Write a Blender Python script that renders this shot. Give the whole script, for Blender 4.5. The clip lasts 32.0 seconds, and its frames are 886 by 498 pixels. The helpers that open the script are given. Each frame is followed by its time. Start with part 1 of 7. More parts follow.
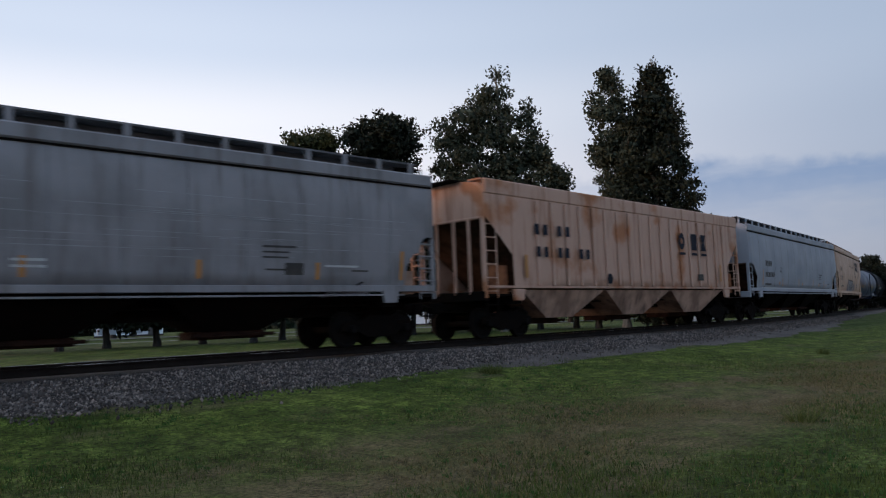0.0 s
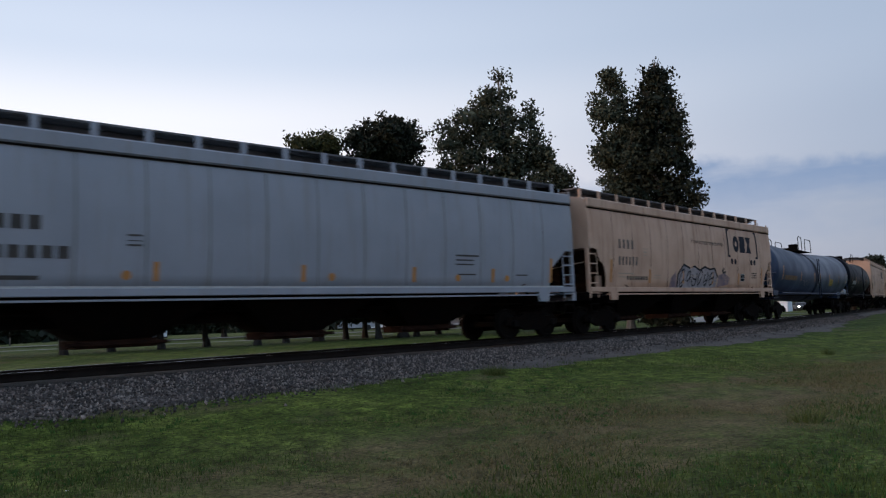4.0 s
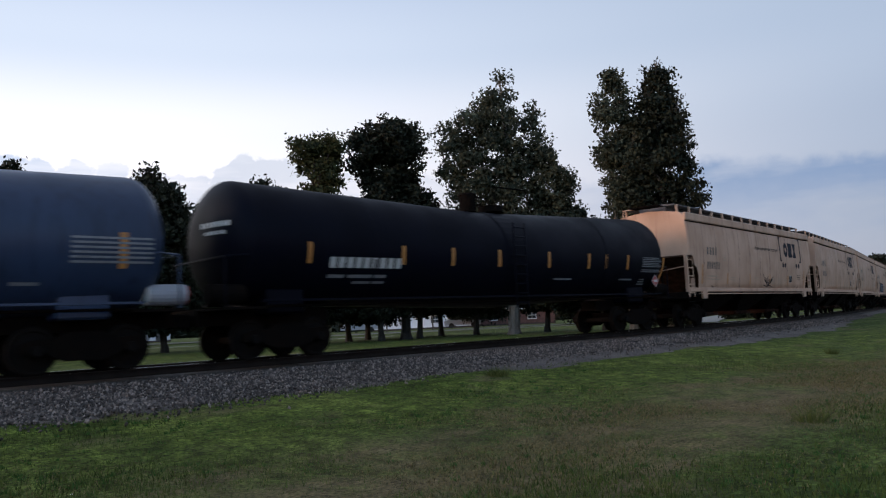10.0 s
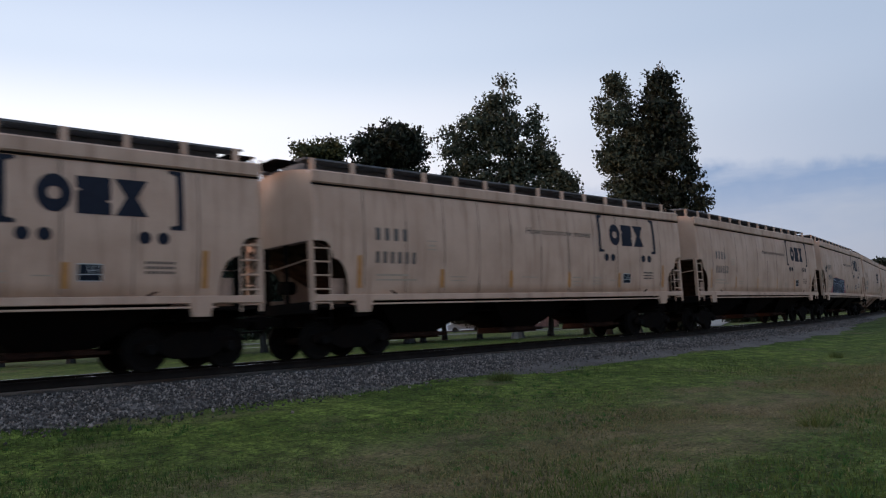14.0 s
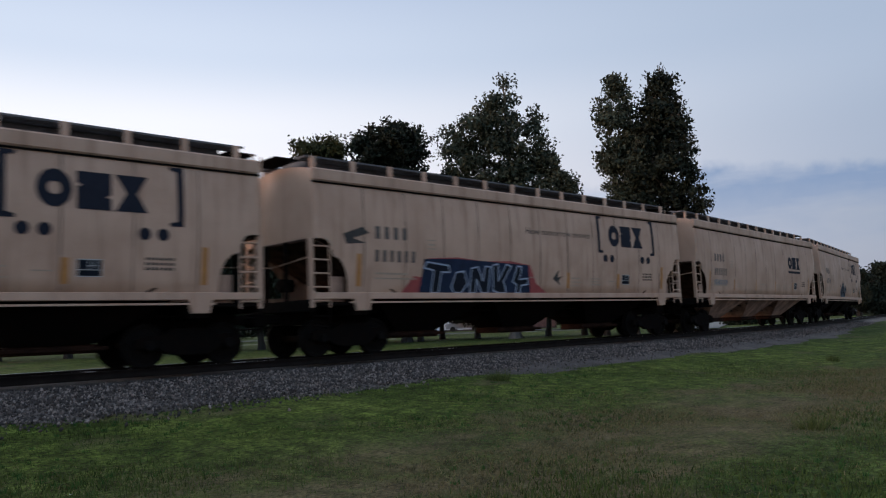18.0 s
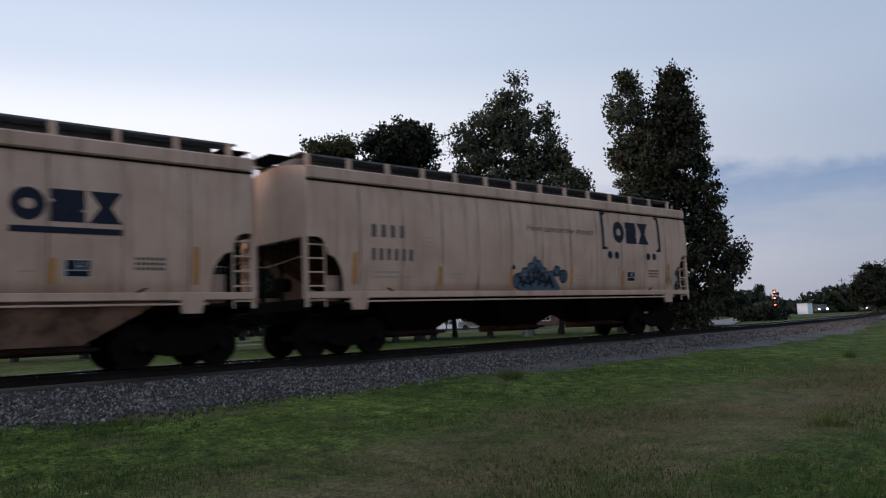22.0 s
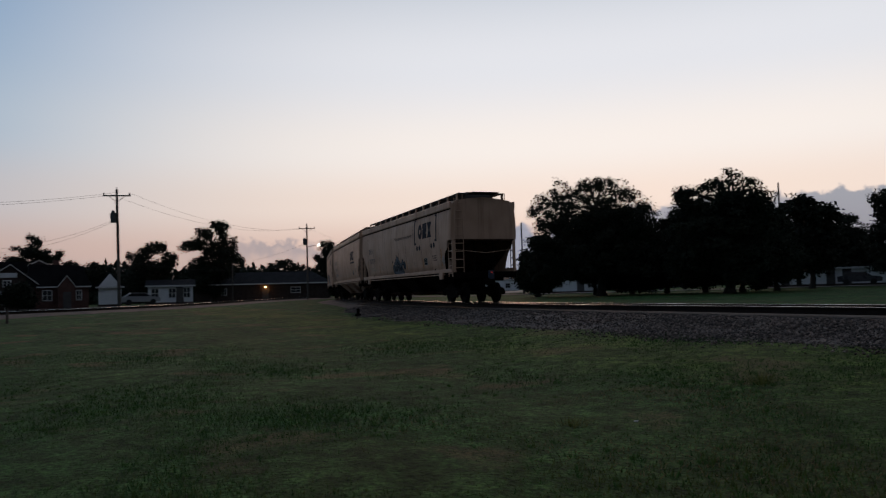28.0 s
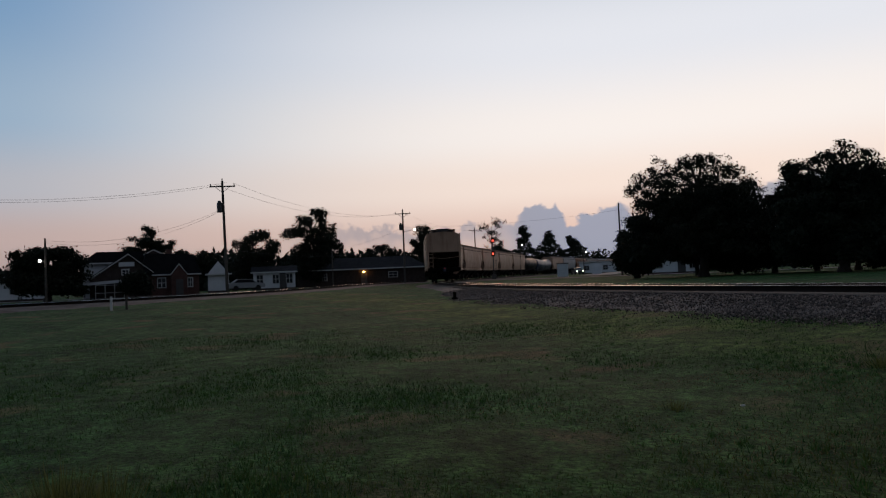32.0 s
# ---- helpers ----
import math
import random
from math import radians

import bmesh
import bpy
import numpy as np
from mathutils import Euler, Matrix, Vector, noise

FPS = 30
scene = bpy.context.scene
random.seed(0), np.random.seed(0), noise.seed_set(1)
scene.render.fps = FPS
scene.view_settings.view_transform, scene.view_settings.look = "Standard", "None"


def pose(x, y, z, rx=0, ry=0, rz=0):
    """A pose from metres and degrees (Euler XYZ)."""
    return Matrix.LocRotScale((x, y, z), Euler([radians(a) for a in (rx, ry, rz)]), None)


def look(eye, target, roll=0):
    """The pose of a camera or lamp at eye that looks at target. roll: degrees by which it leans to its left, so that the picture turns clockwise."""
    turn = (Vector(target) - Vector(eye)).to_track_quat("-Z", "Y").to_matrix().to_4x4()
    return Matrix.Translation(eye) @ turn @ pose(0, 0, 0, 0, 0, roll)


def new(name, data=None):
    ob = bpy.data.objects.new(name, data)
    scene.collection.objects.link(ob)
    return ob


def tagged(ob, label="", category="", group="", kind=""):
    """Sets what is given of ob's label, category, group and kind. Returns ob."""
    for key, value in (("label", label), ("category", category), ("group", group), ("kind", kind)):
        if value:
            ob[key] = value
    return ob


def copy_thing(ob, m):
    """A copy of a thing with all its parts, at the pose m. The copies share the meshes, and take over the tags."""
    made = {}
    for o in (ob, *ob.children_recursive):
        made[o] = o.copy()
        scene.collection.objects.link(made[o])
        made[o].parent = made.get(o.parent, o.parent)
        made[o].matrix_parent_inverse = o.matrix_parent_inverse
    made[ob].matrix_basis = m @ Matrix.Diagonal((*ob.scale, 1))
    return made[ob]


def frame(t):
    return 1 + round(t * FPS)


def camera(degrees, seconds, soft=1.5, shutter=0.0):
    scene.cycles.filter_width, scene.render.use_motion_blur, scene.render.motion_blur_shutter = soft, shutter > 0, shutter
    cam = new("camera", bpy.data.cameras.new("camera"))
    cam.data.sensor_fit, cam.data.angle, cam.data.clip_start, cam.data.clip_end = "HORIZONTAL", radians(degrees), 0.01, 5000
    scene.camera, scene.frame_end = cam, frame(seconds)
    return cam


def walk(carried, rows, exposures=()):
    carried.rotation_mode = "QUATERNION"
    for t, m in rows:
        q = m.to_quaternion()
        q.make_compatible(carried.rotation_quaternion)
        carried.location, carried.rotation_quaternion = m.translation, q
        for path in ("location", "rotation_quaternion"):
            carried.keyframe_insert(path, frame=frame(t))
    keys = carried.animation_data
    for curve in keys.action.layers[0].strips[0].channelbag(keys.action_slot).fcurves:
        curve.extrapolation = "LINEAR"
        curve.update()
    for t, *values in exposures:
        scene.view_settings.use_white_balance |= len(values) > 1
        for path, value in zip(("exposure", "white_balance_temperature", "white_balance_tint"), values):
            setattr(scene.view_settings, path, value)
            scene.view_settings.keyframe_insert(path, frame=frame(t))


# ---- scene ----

# A freight train of covered hoppers and tank wagons passes a mown verge at dusk.
# World: x runs along the track (the train travels towards -x), the eye stands at the origin, rail tops at RAIL.

EYE, RAIL = 1.6, 0.965
cam = camera(59.75, 32.0, soft=1.2, shutter=0.45)
walk(cam, [
    (0, pose(0, 0, EYE, 95.18, 2.18, -42.05)), (0.5, pose(0, 0, EYE, 95.18, 2.18, -42.00)), (1, pose(0, 0, EYE, 95.22, 2.28, -41.98)),
    (1.5, pose(0, 0, EYE, 95.30, 2.21, -41.96)), (2, pose(0, 0, EYE, 95.37, 2.30, -41.93)), (2.5, pose(0, 0, EYE, 95.38, 2.41, -41.89)),
    (3, pose(0, 0, EYE, 95.36, 2.50, -41.71)), (3.5, pose(0, 0, EYE, 95.35, 2.47, -41.73)), (5.5, pose(0, 0, EYE, 95.11, 2.23, -41.90)),
    (6, pose(0, 0, EYE, 95.02, 2.25, -41.91)), (6.5, pose(0, 0, EYE, 95.03, 2.31, -41.84)), (7, pose(0, 0, EYE, 94.95, 2.27, -41.70)),
    (7.5, pose(0, 0, EYE, 95.03, 2.36, -41.67)), (8, pose(0, 0, EYE, 95.04, 2.30, -41.64)), (8.5, pose(0, 0, EYE, 95.20, 2.43, -41.66)),
    (9, pose(0, 0, EYE, 95.31, 2.54, -41.69)), (9.5, pose(0, 0, EYE, 95.36, 2.64, -41.63)), (10, pose(0, 0, EYE, 95.46, 2.75, -41.56)),
    (10.5, pose(0, 0, EYE, 95.47, 2.75, -41.56)), (11, pose(0, 0, EYE, 95.48, 2.75, -41.60)), (11.5, pose(0, 0, EYE, 95.53, 2.83, -41.59)),
    (12, pose(0, 0, EYE, 95.63, 2.86, -41.62)), (12.5, pose(0, 0, EYE, 95.72, 2.93, -41.52)), (13, pose(0, 0, EYE, 95.80, 2.94, -41.49)),
    (13.5, pose(0, 0, EYE, 95.83, 2.86, -41.40)), (14, pose(0, 0, EYE, 95.78, 2.82, -41.32)), (14.5, pose(0, 0, EYE, 95.76, 2.73, -41.29)),
    (16.5, pose(0, 0, EYE, 95.63, 2.31, -41.48)), (17, pose(0, 0, EYE, 95.64, 2.30, -41.45)), (17.5, pose(0, 0, EYE, 95.66, 2.22, -41.48)),
    (18, pose(0, 0, EYE, 95.72, 2.20, -41.48)), (18.5, pose(0, 0, EYE, 95.78, 2.25, -41.37)), (19, pose(0, 0, EYE, 95.76, 2.24, -41.25)),
    (19.5, pose(0, 0, EYE, 95.72, 2.21, -41.18)), (20, pose(0, 0, EYE, 95.74, 2.29, -40.99)), (20.5, pose(0, 0, EYE, 95.69, 2.28, -40.92)),
    (21, pose(0, 0, EYE, 95.67, 2.25, -40.85)), (21.5, pose(0, 0, EYE, 95.66, 2.35, -40.80)), (22, pose(0, 0, EYE, 95.63, 2.54, -40.55)),
    (22.5, pose(0, 0, EYE, 95.56, 2.69, -39.69)), (23, pose(0, 0, EYE, 95.64, 2.58, -34.74)), (23.5, pose(0, 0, EYE, 95.87, 2.39, -26.53)),
    (24, pose(0, 0, EYE, 95.98, 2.11, -15.93)), (24.5, pose(0, 0, EYE, 95.93, 1.35, -1.37)), (25, pose(0, 0, EYE, 95.21, 0.59, 14.39)),
    (25.5, pose(0, 0, EYE, 95.03, 1.37, 29.22)), (26, pose(0, 0, EYE, 94.70, 0.82, 42.57)), (26.5, pose(0, 0, EYE, 94.06, 0.70, 50.36)),
    (28.5, pose(0, 0, EYE, 92.84, 1.72, 64.48)), (29, pose(0, 0, EYE, 92.69, 1.78, 66.40)), (29.5, pose(0, 0, EYE, 92.58, 1.89, 67.62)),
    (30, pose(0, 0, EYE, 92.48, 1.95, 68.43)), (30.5, pose(0, 0, EYE, 92.38, 2.05, 68.93)), (31, pose(0, 0, EYE, 92.22, 2.23, 69.26)),
    (31.5, pose(0, 0, EYE, 92.10, 2.23, 69.39)), (32, pose(0, 0, EYE, 92.00, 2.31, 69.28)),
], exposures=[(0.0, -0.08, 6500, 10), (5.0, -0.05, 6500, 10), (8.0, 0.03, 6500, 10), (13.5, 0.03, 6500, 10), (17.0, -0.07, 6500, 10), (22.5, -0.08, 6500, 10), (24.0, -0.18, 6600, 10), (25.0, -0.82, 6850, 10), (25.5, -1.44, 7000, 10), (26.0, -1.74, 7050, 10), (27.0, -1.80, 6800, 10), (29.0, -1.76, 6500, 10), (32.0, -1.76, 6500, 10)])

# ---------------------------------------------------------------- dusk sky and the last light
SUN_AZ = 137.0     # compass of the afterglow, degrees from +x towards +y


def dusk_world():
    world = bpy.data.worlds.new("dusk_sky")
    scene.world = world
    world.use_nodes = True
    nt = world.node_tree
    nt.nodes.clear()
    n, l = nt.nodes.new, nt.links.new

    def math_node(op, a, b=None, clamp=False):
        m = n("ShaderNodeMath")
        m.operation, m.use_clamp = op, clamp
        for i, v in enumerate((a, b)):
            if v is None:
                continue
            if isinstance(v, (int, float)):
                m.inputs[i].default_value = v
            else:
                l(v, m.inputs[i])
        return m.outputs[0]

    def ramp(fac, stops):
        r = n("ShaderNodeValToRGB")
        r.color_ramp.interpolation = "EASE"
        el = r.color_ramp.elements
        while len(el) < len(stops):
            el.new(0.5)
        for e, (p, c) in zip(el, stops):
            e.position, e.color = p, (*c, 1)
        l(fac, r.inputs[0])
        return r.outputs[0]

    def mix(fac, a, b):
        m = n("ShaderNodeMix")
        m.data_type = "RGBA"
        for sock, v in ((m.inputs[0], fac), (m.inputs[6], a), (m.inputs[7], b)):
            if isinstance(v, (int, float)):
                sock.default_value = v
            elif isinstance(v, tuple):
                sock.default_value = (*v, 1)
            else:
                l(v, sock)
        return m.outputs[2]

    co = n("ShaderNodeTexCoord")
    sep = n("ShaderNodeSeparateXYZ")
    l(co.outputs["Generated"], sep.inputs[0])
    x, y, z = sep.outputs
    sx, sy = math.cos(radians(SUN_AZ)), math.sin(radians(SUN_AZ))
    flat = math_node("SQRT", math_node("ADD", math_node("MULTIPLY", x, x), math_node("MULTIPLY", y, y)))
    toward = math_node("DIVIDE", math_node("ADD", math_node("MULTIPLY", x, sx), math_node("MULTIPLY", y, sy)),
                       math_node("MAXIMUM", flat, 0.05))
    near_sun = math_node("MULTIPLY", math_node("ADD", toward, 1.0), 0.5, True)      # 1 at the afterglow, 0 opposite
    up = math_node("MAXIMUM", z, 0.0)

    west = ramp(up, WEST)
    side = ramp(up, SIDE)
    east = ramp(up, EAST)
    f1 = n("ShaderNodeMapRange")
    f1.interpolation_type = "SMOOTHSTEP"
    f1.inputs[1].default_value, f1.inputs[2].default_value = 0.79, 1.0
    l(near_sun, f1.inputs[0])
    f0 = n("ShaderNodeMapRange")
    f0.interpolation_type = "SMOOTHSTEP"
    f0.inputs[1].default_value, f0.inputs[2].default_value = 0.15, 0.72
    l(near_sun, f0.inputs[0])

    sky = n("ShaderNodeTexSky")
    sky.sky_type, sky.sun_disc = "NISHITA", False
    sky.sun_elevation, sky.sun_rotation = radians(1.5), radians(90 - SUN_AZ)
    air = n("ShaderNodeVectorMath")
    air.operation = "SCALE"
    l(sky.outputs[0], air.inputs[0])
    air.inputs["Scale"].default_value = 0.15

    # clouds: the height of their top, their thickness and cover by compass
    turned = math_node("DIVIDE", math_node("SUBTRACT", math_node("MULTIPLY", y, sx), math_node("MULTIPLY", x, sy)), math_node("MAXIMUM", flat, 0.05))
    sw = n("ShaderNodeMapRange")
    sw.interpolation_type = "SMOOTHSTEP"
    sw.inputs[1].default_value, sw.inputs[2].default_value = 0.15, 0.75
    l(turned, sw.inputs[0])
    tone = mix(f1.outputs[0], mix(sw.outputs[0], mix(f0.outputs[0], east, side), ramp(up, SOUTH)), west)
    tone = mix(0.06, tone, air.outputs[0])
    mx, my = math.cos(radians(100)), math.sin(radians(100))
    ahead = math_node("ADD", math_node("MULTIPLY", x, mx), math_node("MULTIPLY", y, my))
    aside = math_node("SUBTRACT", math_node("MULTIPLY", y, mx), math_node("MULTIPLY", x, my))
    az = math_node("ADD", math_node("MULTIPLY", math_node("ARCTAN2", aside, ahead), 57.2958 / 200), 0.5)
    el = math_node("DIVIDE", z, math_node("MAXIMUM", flat, 0.05))
    polar_co = n("ShaderNodeCombineXYZ")
    l(math_node("MULTIPLY", az, 3.5), polar_co.inputs[0])
    l(el, polar_co.inputs[1])

    def billow(scale, detail, stretch):
        mp = n("ShaderNodeMapping")
        mp.inputs["Scale"].default_value = stretch
        l(polar_co.outputs[0], mp.inputs[0])
        t = n("ShaderNodeTexNoise")
        t.inputs["Scale"].default_value, t.inputs["Detail"].default_value = scale, detail
        l(mp.outputs[0], t.inputs["Vector"])
        return math_node("SUBTRACT", t.outputs[0], 0.5)

    form = n("ShaderNodeValToRGB")
    rr = form.color_ramp
    rr.interpolation = "LINEAR"
    while len(rr.elements) < len(CLOUDS):
        rr.elements.new(0.5)
    for e, (a, top, deep, cover) in zip(rr.elements, CLOUDS):
        e.position, e.color = a / 200, (top * 4, deep * 4, cover, 1)
    l(az, form.inputs[0])
    chan = n("ShaderNodeSeparateColor")
    l(form.outputs[0], chan.inputs[0])
    lumpy = math_node("ADD", math_node("MULTIPLY", billow(46.0, 7.0, (1, 1, 1)), 0.055), math_node("MULTIPLY", billow(14.0, 5.0, (1, 1.6, 1)), 0.020))
    lumpy = math_node("MULTIPLY", lumpy, ramp(az, [(0.22, (0.45, 0.45, 0.45)), (0.33, (1, 1, 1))]))
    below = math_node("SUBTRACT", math_node("ADD", math_node("MULTIPLY", chan.outputs[0], 0.25), lumpy), el)
    edge = n("ShaderNodeMapRange")
    edge.interpolation_type = "SMOOTHSTEP"
    edge.inputs[1].default_value, edge.inputs[2].default_value = -0.001, 0.007
    l(math_node("MULTIPLY", below, ramp(az, [(0.20, (0.38, 0.38, 0.38)), (0.33, (1, 1, 1))])), edge.inputs[0])
    thin_out = math_node("SUBTRACT", 1.15, math_node("DIVIDE", below, math_node("MAXIMUM", math_node("MULTIPLY", chan.outputs[1], 0.25), 0.01)), True)
    cover = math_node("MULTIPLY", math_node("MULTIPLY", edge.outputs[0], thin_out), chan.outputs[2])
    mottled = math_node("ADD", math_node("MULTIPLY", billow(7.0, 7.0, (1, 4.5, 1)), 2.6), 0.85, True)
    mottled = math_node("MAXIMUM", mottled, ramp(az, [(0.46, (0, 0, 0)), (0.56, (1, 1, 1))]))
    tone = mix(math_node("MULTIPLY", cover, mottled), tone, ramp(az, CLOUD_TONES))
    # a flat lens of cloud above the northern bank
    lens_x = math_node("MULTIPLY", math_node("SUBTRACT", az, 87.0 / 200), 200 / 5.4)
    lens_y = math_node("MULTIPLY", math_node("SUBTRACT", math_node("ADD", el, math_node("MULTIPLY", billow(20.0, 5.0, (1, 2.0, 1)), 0.022)), 0.230), 1 / 0.0085)
    lens = math_node("SUBTRACT", 1.0, math_node("ADD", math_node("MULTIPLY", lens_x, lens_x), math_node("MULTIPLY", lens_y, lens_y)), True)
    tone = mix(math_node("MULTIPLY", math_node("MULTIPLY", lens, 2.0, True), 0.75), tone, (0.52, 0.62, 0.82))

    bg = n("ShaderNodeBackground")
    l(tone, bg.inputs[0])
    bg.inputs[1].default_value = SKY_GAIN
    out = n("ShaderNodeOutputWorld")
    l(bg.outputs[0], out.inputs[0])


# sky colour by height (sine of elevation) towards the glow, beside it, opposite and to the south
WEST = [(0.0, (1.75, 1.24, 1.16)), (0.05, (2.70, 1.95, 1.68)), (0.11, (3.25, 2.72, 2.42)), (0.18, (3.35, 3.12, 2.98)), (0.28, (2.80, 2.86, 3.05)), (0.45, (1.6, 1.85, 2.2)), (1.0, (0.55, 0.74, 1.0))]
SIDE = [(0.0, (0.92, 0.86, 0.94)), (0.07, (1.14, 1.07, 1.12)), (0.16, (1.18, 1.13, 1.18)), (0.25, (1.06, 1.08, 1.17)), (0.34, (0.74, 0.84, 1.02)), (0.45, (0.57, 0.68, 0.90)), (1.0, (0.52, 0.60, 0.76))]
EAST = [(0.0, (0.33, 0.37, 0.48)), (0.1, (0.35, 0.42, 0.55)), (0.2, (0.38, 0.47, 0.63)), (0.3, (0.43, 0.53, 0.70)), (0.45, (0.42, 0.52, 0.69)), (1.0, (0.48, 0.57, 0.74))]
SOUTH = [(0.0, (1.25, 0.90, 0.90)), (0.06, (1.78, 1.38, 1.32)), (0.12, (1.58, 1.62, 1.80)), (0.2, (1.08, 1.50, 1.98)), (0.34, (0.62, 1.12, 1.80)), (0.5, (0.46, 0.78, 1.24)), (1.0, (0.48, 0.62, 0.84))]
CLOUDS = [(0, 0.15, 0.06, 0.6), (18, 0.172, 0.09, 0.8), (28.5, 0.192, 0.11, 0.9), (34, 0.170, 0.08, 0.5), (46, 0.19, 0.08, 0.3), (56, 0.212, 0.12, 0.6), (62.5, 0.229, 0.2, 0.7), (63.8, 0.219, 0.2, 0.7), (64.4, 0.200, 0.3, 0.7),
          (71, 0.206, 0.5, 0.75), (79, 0.214, 0.5, 0.8), (84, 0.221, 0.5, 0.85), (91, 0.210, 0.6, 0.85), (95, 0.187, 0.6, 0.85), (98.5, 0.172, 0.6, 0.85), (102.6, 0.150, 0.6, 0.85), (104.8, 0.124, 0.6, 0.85), (105.5, 0.155, 0.6, 0.85),
          (109.6, 0.143, 0.6, 0.85), (110.3, 0.112, 0.6, 0.8), (118, 0.108, 0.5, 0.8), (127, 0.103, 0.5, 0.8), (139.8, 0.100, 0.5, 0.8), (145.2, 0.061, 0.4, 0.9), (145.7, 0.082, 0.4, 0.9), (148.6, 0.078, 0.4, 0.9), (149.9, 0.062, 0.4, 0.9),
          (150.6, 0.086, 0.4, 0.9), (153.2, 0.084, 0.3, 0.9), (154.0, 0.064, 0.035, 0.75), (166, 0.066, 0.03, 0.7), (172, 0.058, 0.03, 0.0)]
CLOUD_TONES = [(0.0, (0.22, 0.32, 0.52)), (0.16, (0.22, 0.33, 0.54)), (0.30, (0.58, 0.64, 0.77)), (0.42, (0.52, 0.64, 0.86)), (0.50, (0.60, 0.74, 0.98)), (0.55, (0.90, 1.06, 1.34)), (0.62, (0.75, 0.90, 1.16)), (0.74, (1.0, 1.12, 1.46)), (0.82, (1.0, 0.96, 1.10)), (1.0, (1.0, 0.96, 1.05))]
SKY_GAIN = 1.0
dusk_world()

sun = new("afterglow", bpy.data.lights.new("afterglow", "SUN"))
sun.data.energy, sun.data.angle, sun.data.color = 3.0, radians(35), (1.0, 0.58, 0.36)
sun.matrix_world = look((0, 0, 30), (-math.cos(radians(SUN_AZ + 20)) * 100, -math.sin(radians(SUN_AZ + 20)) * 100, 30 - 100 * math.tan(radians(7))))

# ---------------------------------------------------------------- materials
def surface(name, base, rough=0.6, metal=0.0, second=None, scale=3.0, amount=0.5, grain=0.08, bump=0.15, bump_scale=60.0,
            streak=None, streak_amount=0.0, stretch=(1, 1, 1), spread=0.0, contrast=(0.4, 0.62), gloss=0.5):
    """A worn surface: base and second colour mixed in patches, fine grain, streaks that run down, fine relief."""
    m = bpy.data.materials.new(name)
    m.use_nodes = True
    nt = m.node_tree
    b = nt.nodes["Principled BSDF"]
    n, l = nt.nodes.new, nt.links.new
    b.inputs["Roughness"].default_value, b.inputs["Metallic"].default_value = rough, metal
    b.inputs["Specular IOR Level"].default_value = gloss
    co = n("ShaderNodeTexCoord")
    mp = n("ShaderNodeMapping")
    mp.inputs["Scale"].default_value = stretch
    l(co.outputs["Object"], mp.inputs[0])

    def noise_tex(sc, vec, detail=4.0):
        t = n("ShaderNodeTexNoise")
        t.inputs["Scale"].default_value, t.inputs["Detail"].default_value = sc, detail
        l(vec, t.inputs["Vector"])
        return t.outputs[0]

    def rng(v, lo, hi, a=0.0, c=1.0):
        r = n("ShaderNodeMapRange")
        r.inputs[1].default_value, r.inputs[2].default_value = lo, hi
        r.inputs[3].default_value, r.inputs[4].default_value = a, c
        l(v, r.inputs[0])
        return r.outputs[0]

    def mix(f, a, c, mode="MIX"):
        x = n("ShaderNodeMix")
        x.data_type, x.blend_type = "RGBA", mode
        for s, v in ((x.inputs[0], f), (x.inputs[6], a), (x.inputs[7], c)):
            if isinstance(v, (int, float)):
                s.default_value = v
            elif isinstance(v, tuple):
                s.default_value = (*v, 1)
            else:
                l(v, s)
        return x.outputs[2]

    second = second or tuple(c * 0.75 for c in base)
    patch = noise_tex(scale, mp.outputs[0], 6.0)
    col = mix(rng(patch, contrast[0], contrast[1], 0.0, amount), base, second)
    if streak:
        dn = n("ShaderNodeMapping")
        dn.inputs["Scale"].default_value = (3.2, 3.2, 0.22)
        l(co.outputs["Object"], dn.inputs[0])
        run = noise_tex(1.6, dn.outputs[0], 6.0)
        col = mix(rng(run, 0.52, 0.72, 0.0, streak_amount), col, streak)
    fine = noise_tex(bump_scale, co.outputs["Object"], 3.0)
    col = mix(1.0, col, rng(fine, 0.3, 0.7, 1 - grain, 1 + grain), "MULTIPLY")
    if spread:
        info = n("ShaderNodeObjectInfo")
        col = mix(1.0, col, rng(info.outputs["Random"], 0, 1, 1 - spread, 1 + spread), "MULTIPLY")
    l(col, b.inputs["Base Color"])
    l(rng(patch, 0.3, 0.7, max(0.05, rough - 0.1), min(1.0, rough + 0.1)), b.inputs["Roughness"])
    if bump:
        bp = n("ShaderNodeBump")
        bp.inputs["Strength"].default_value, bp.inputs["Distance"].default_value = bump, 0.02
        l(fine, bp.inputs["Height"])
        l(bp.outputs[0], b.inputs["Normal"])
    return m


def glow(name, color, strength):
    m = bpy.data.materials.new(name)
    m.use_nodes = True
    b = m.node_tree.nodes["Principled BSDF"]
    b.inputs["Base Color"].default_value = (*color, 1)
    b.inputs["Emission Color"].default_value = (*color, 1)
    b.inputs["Emission Strength"].default_value = strength
    return m


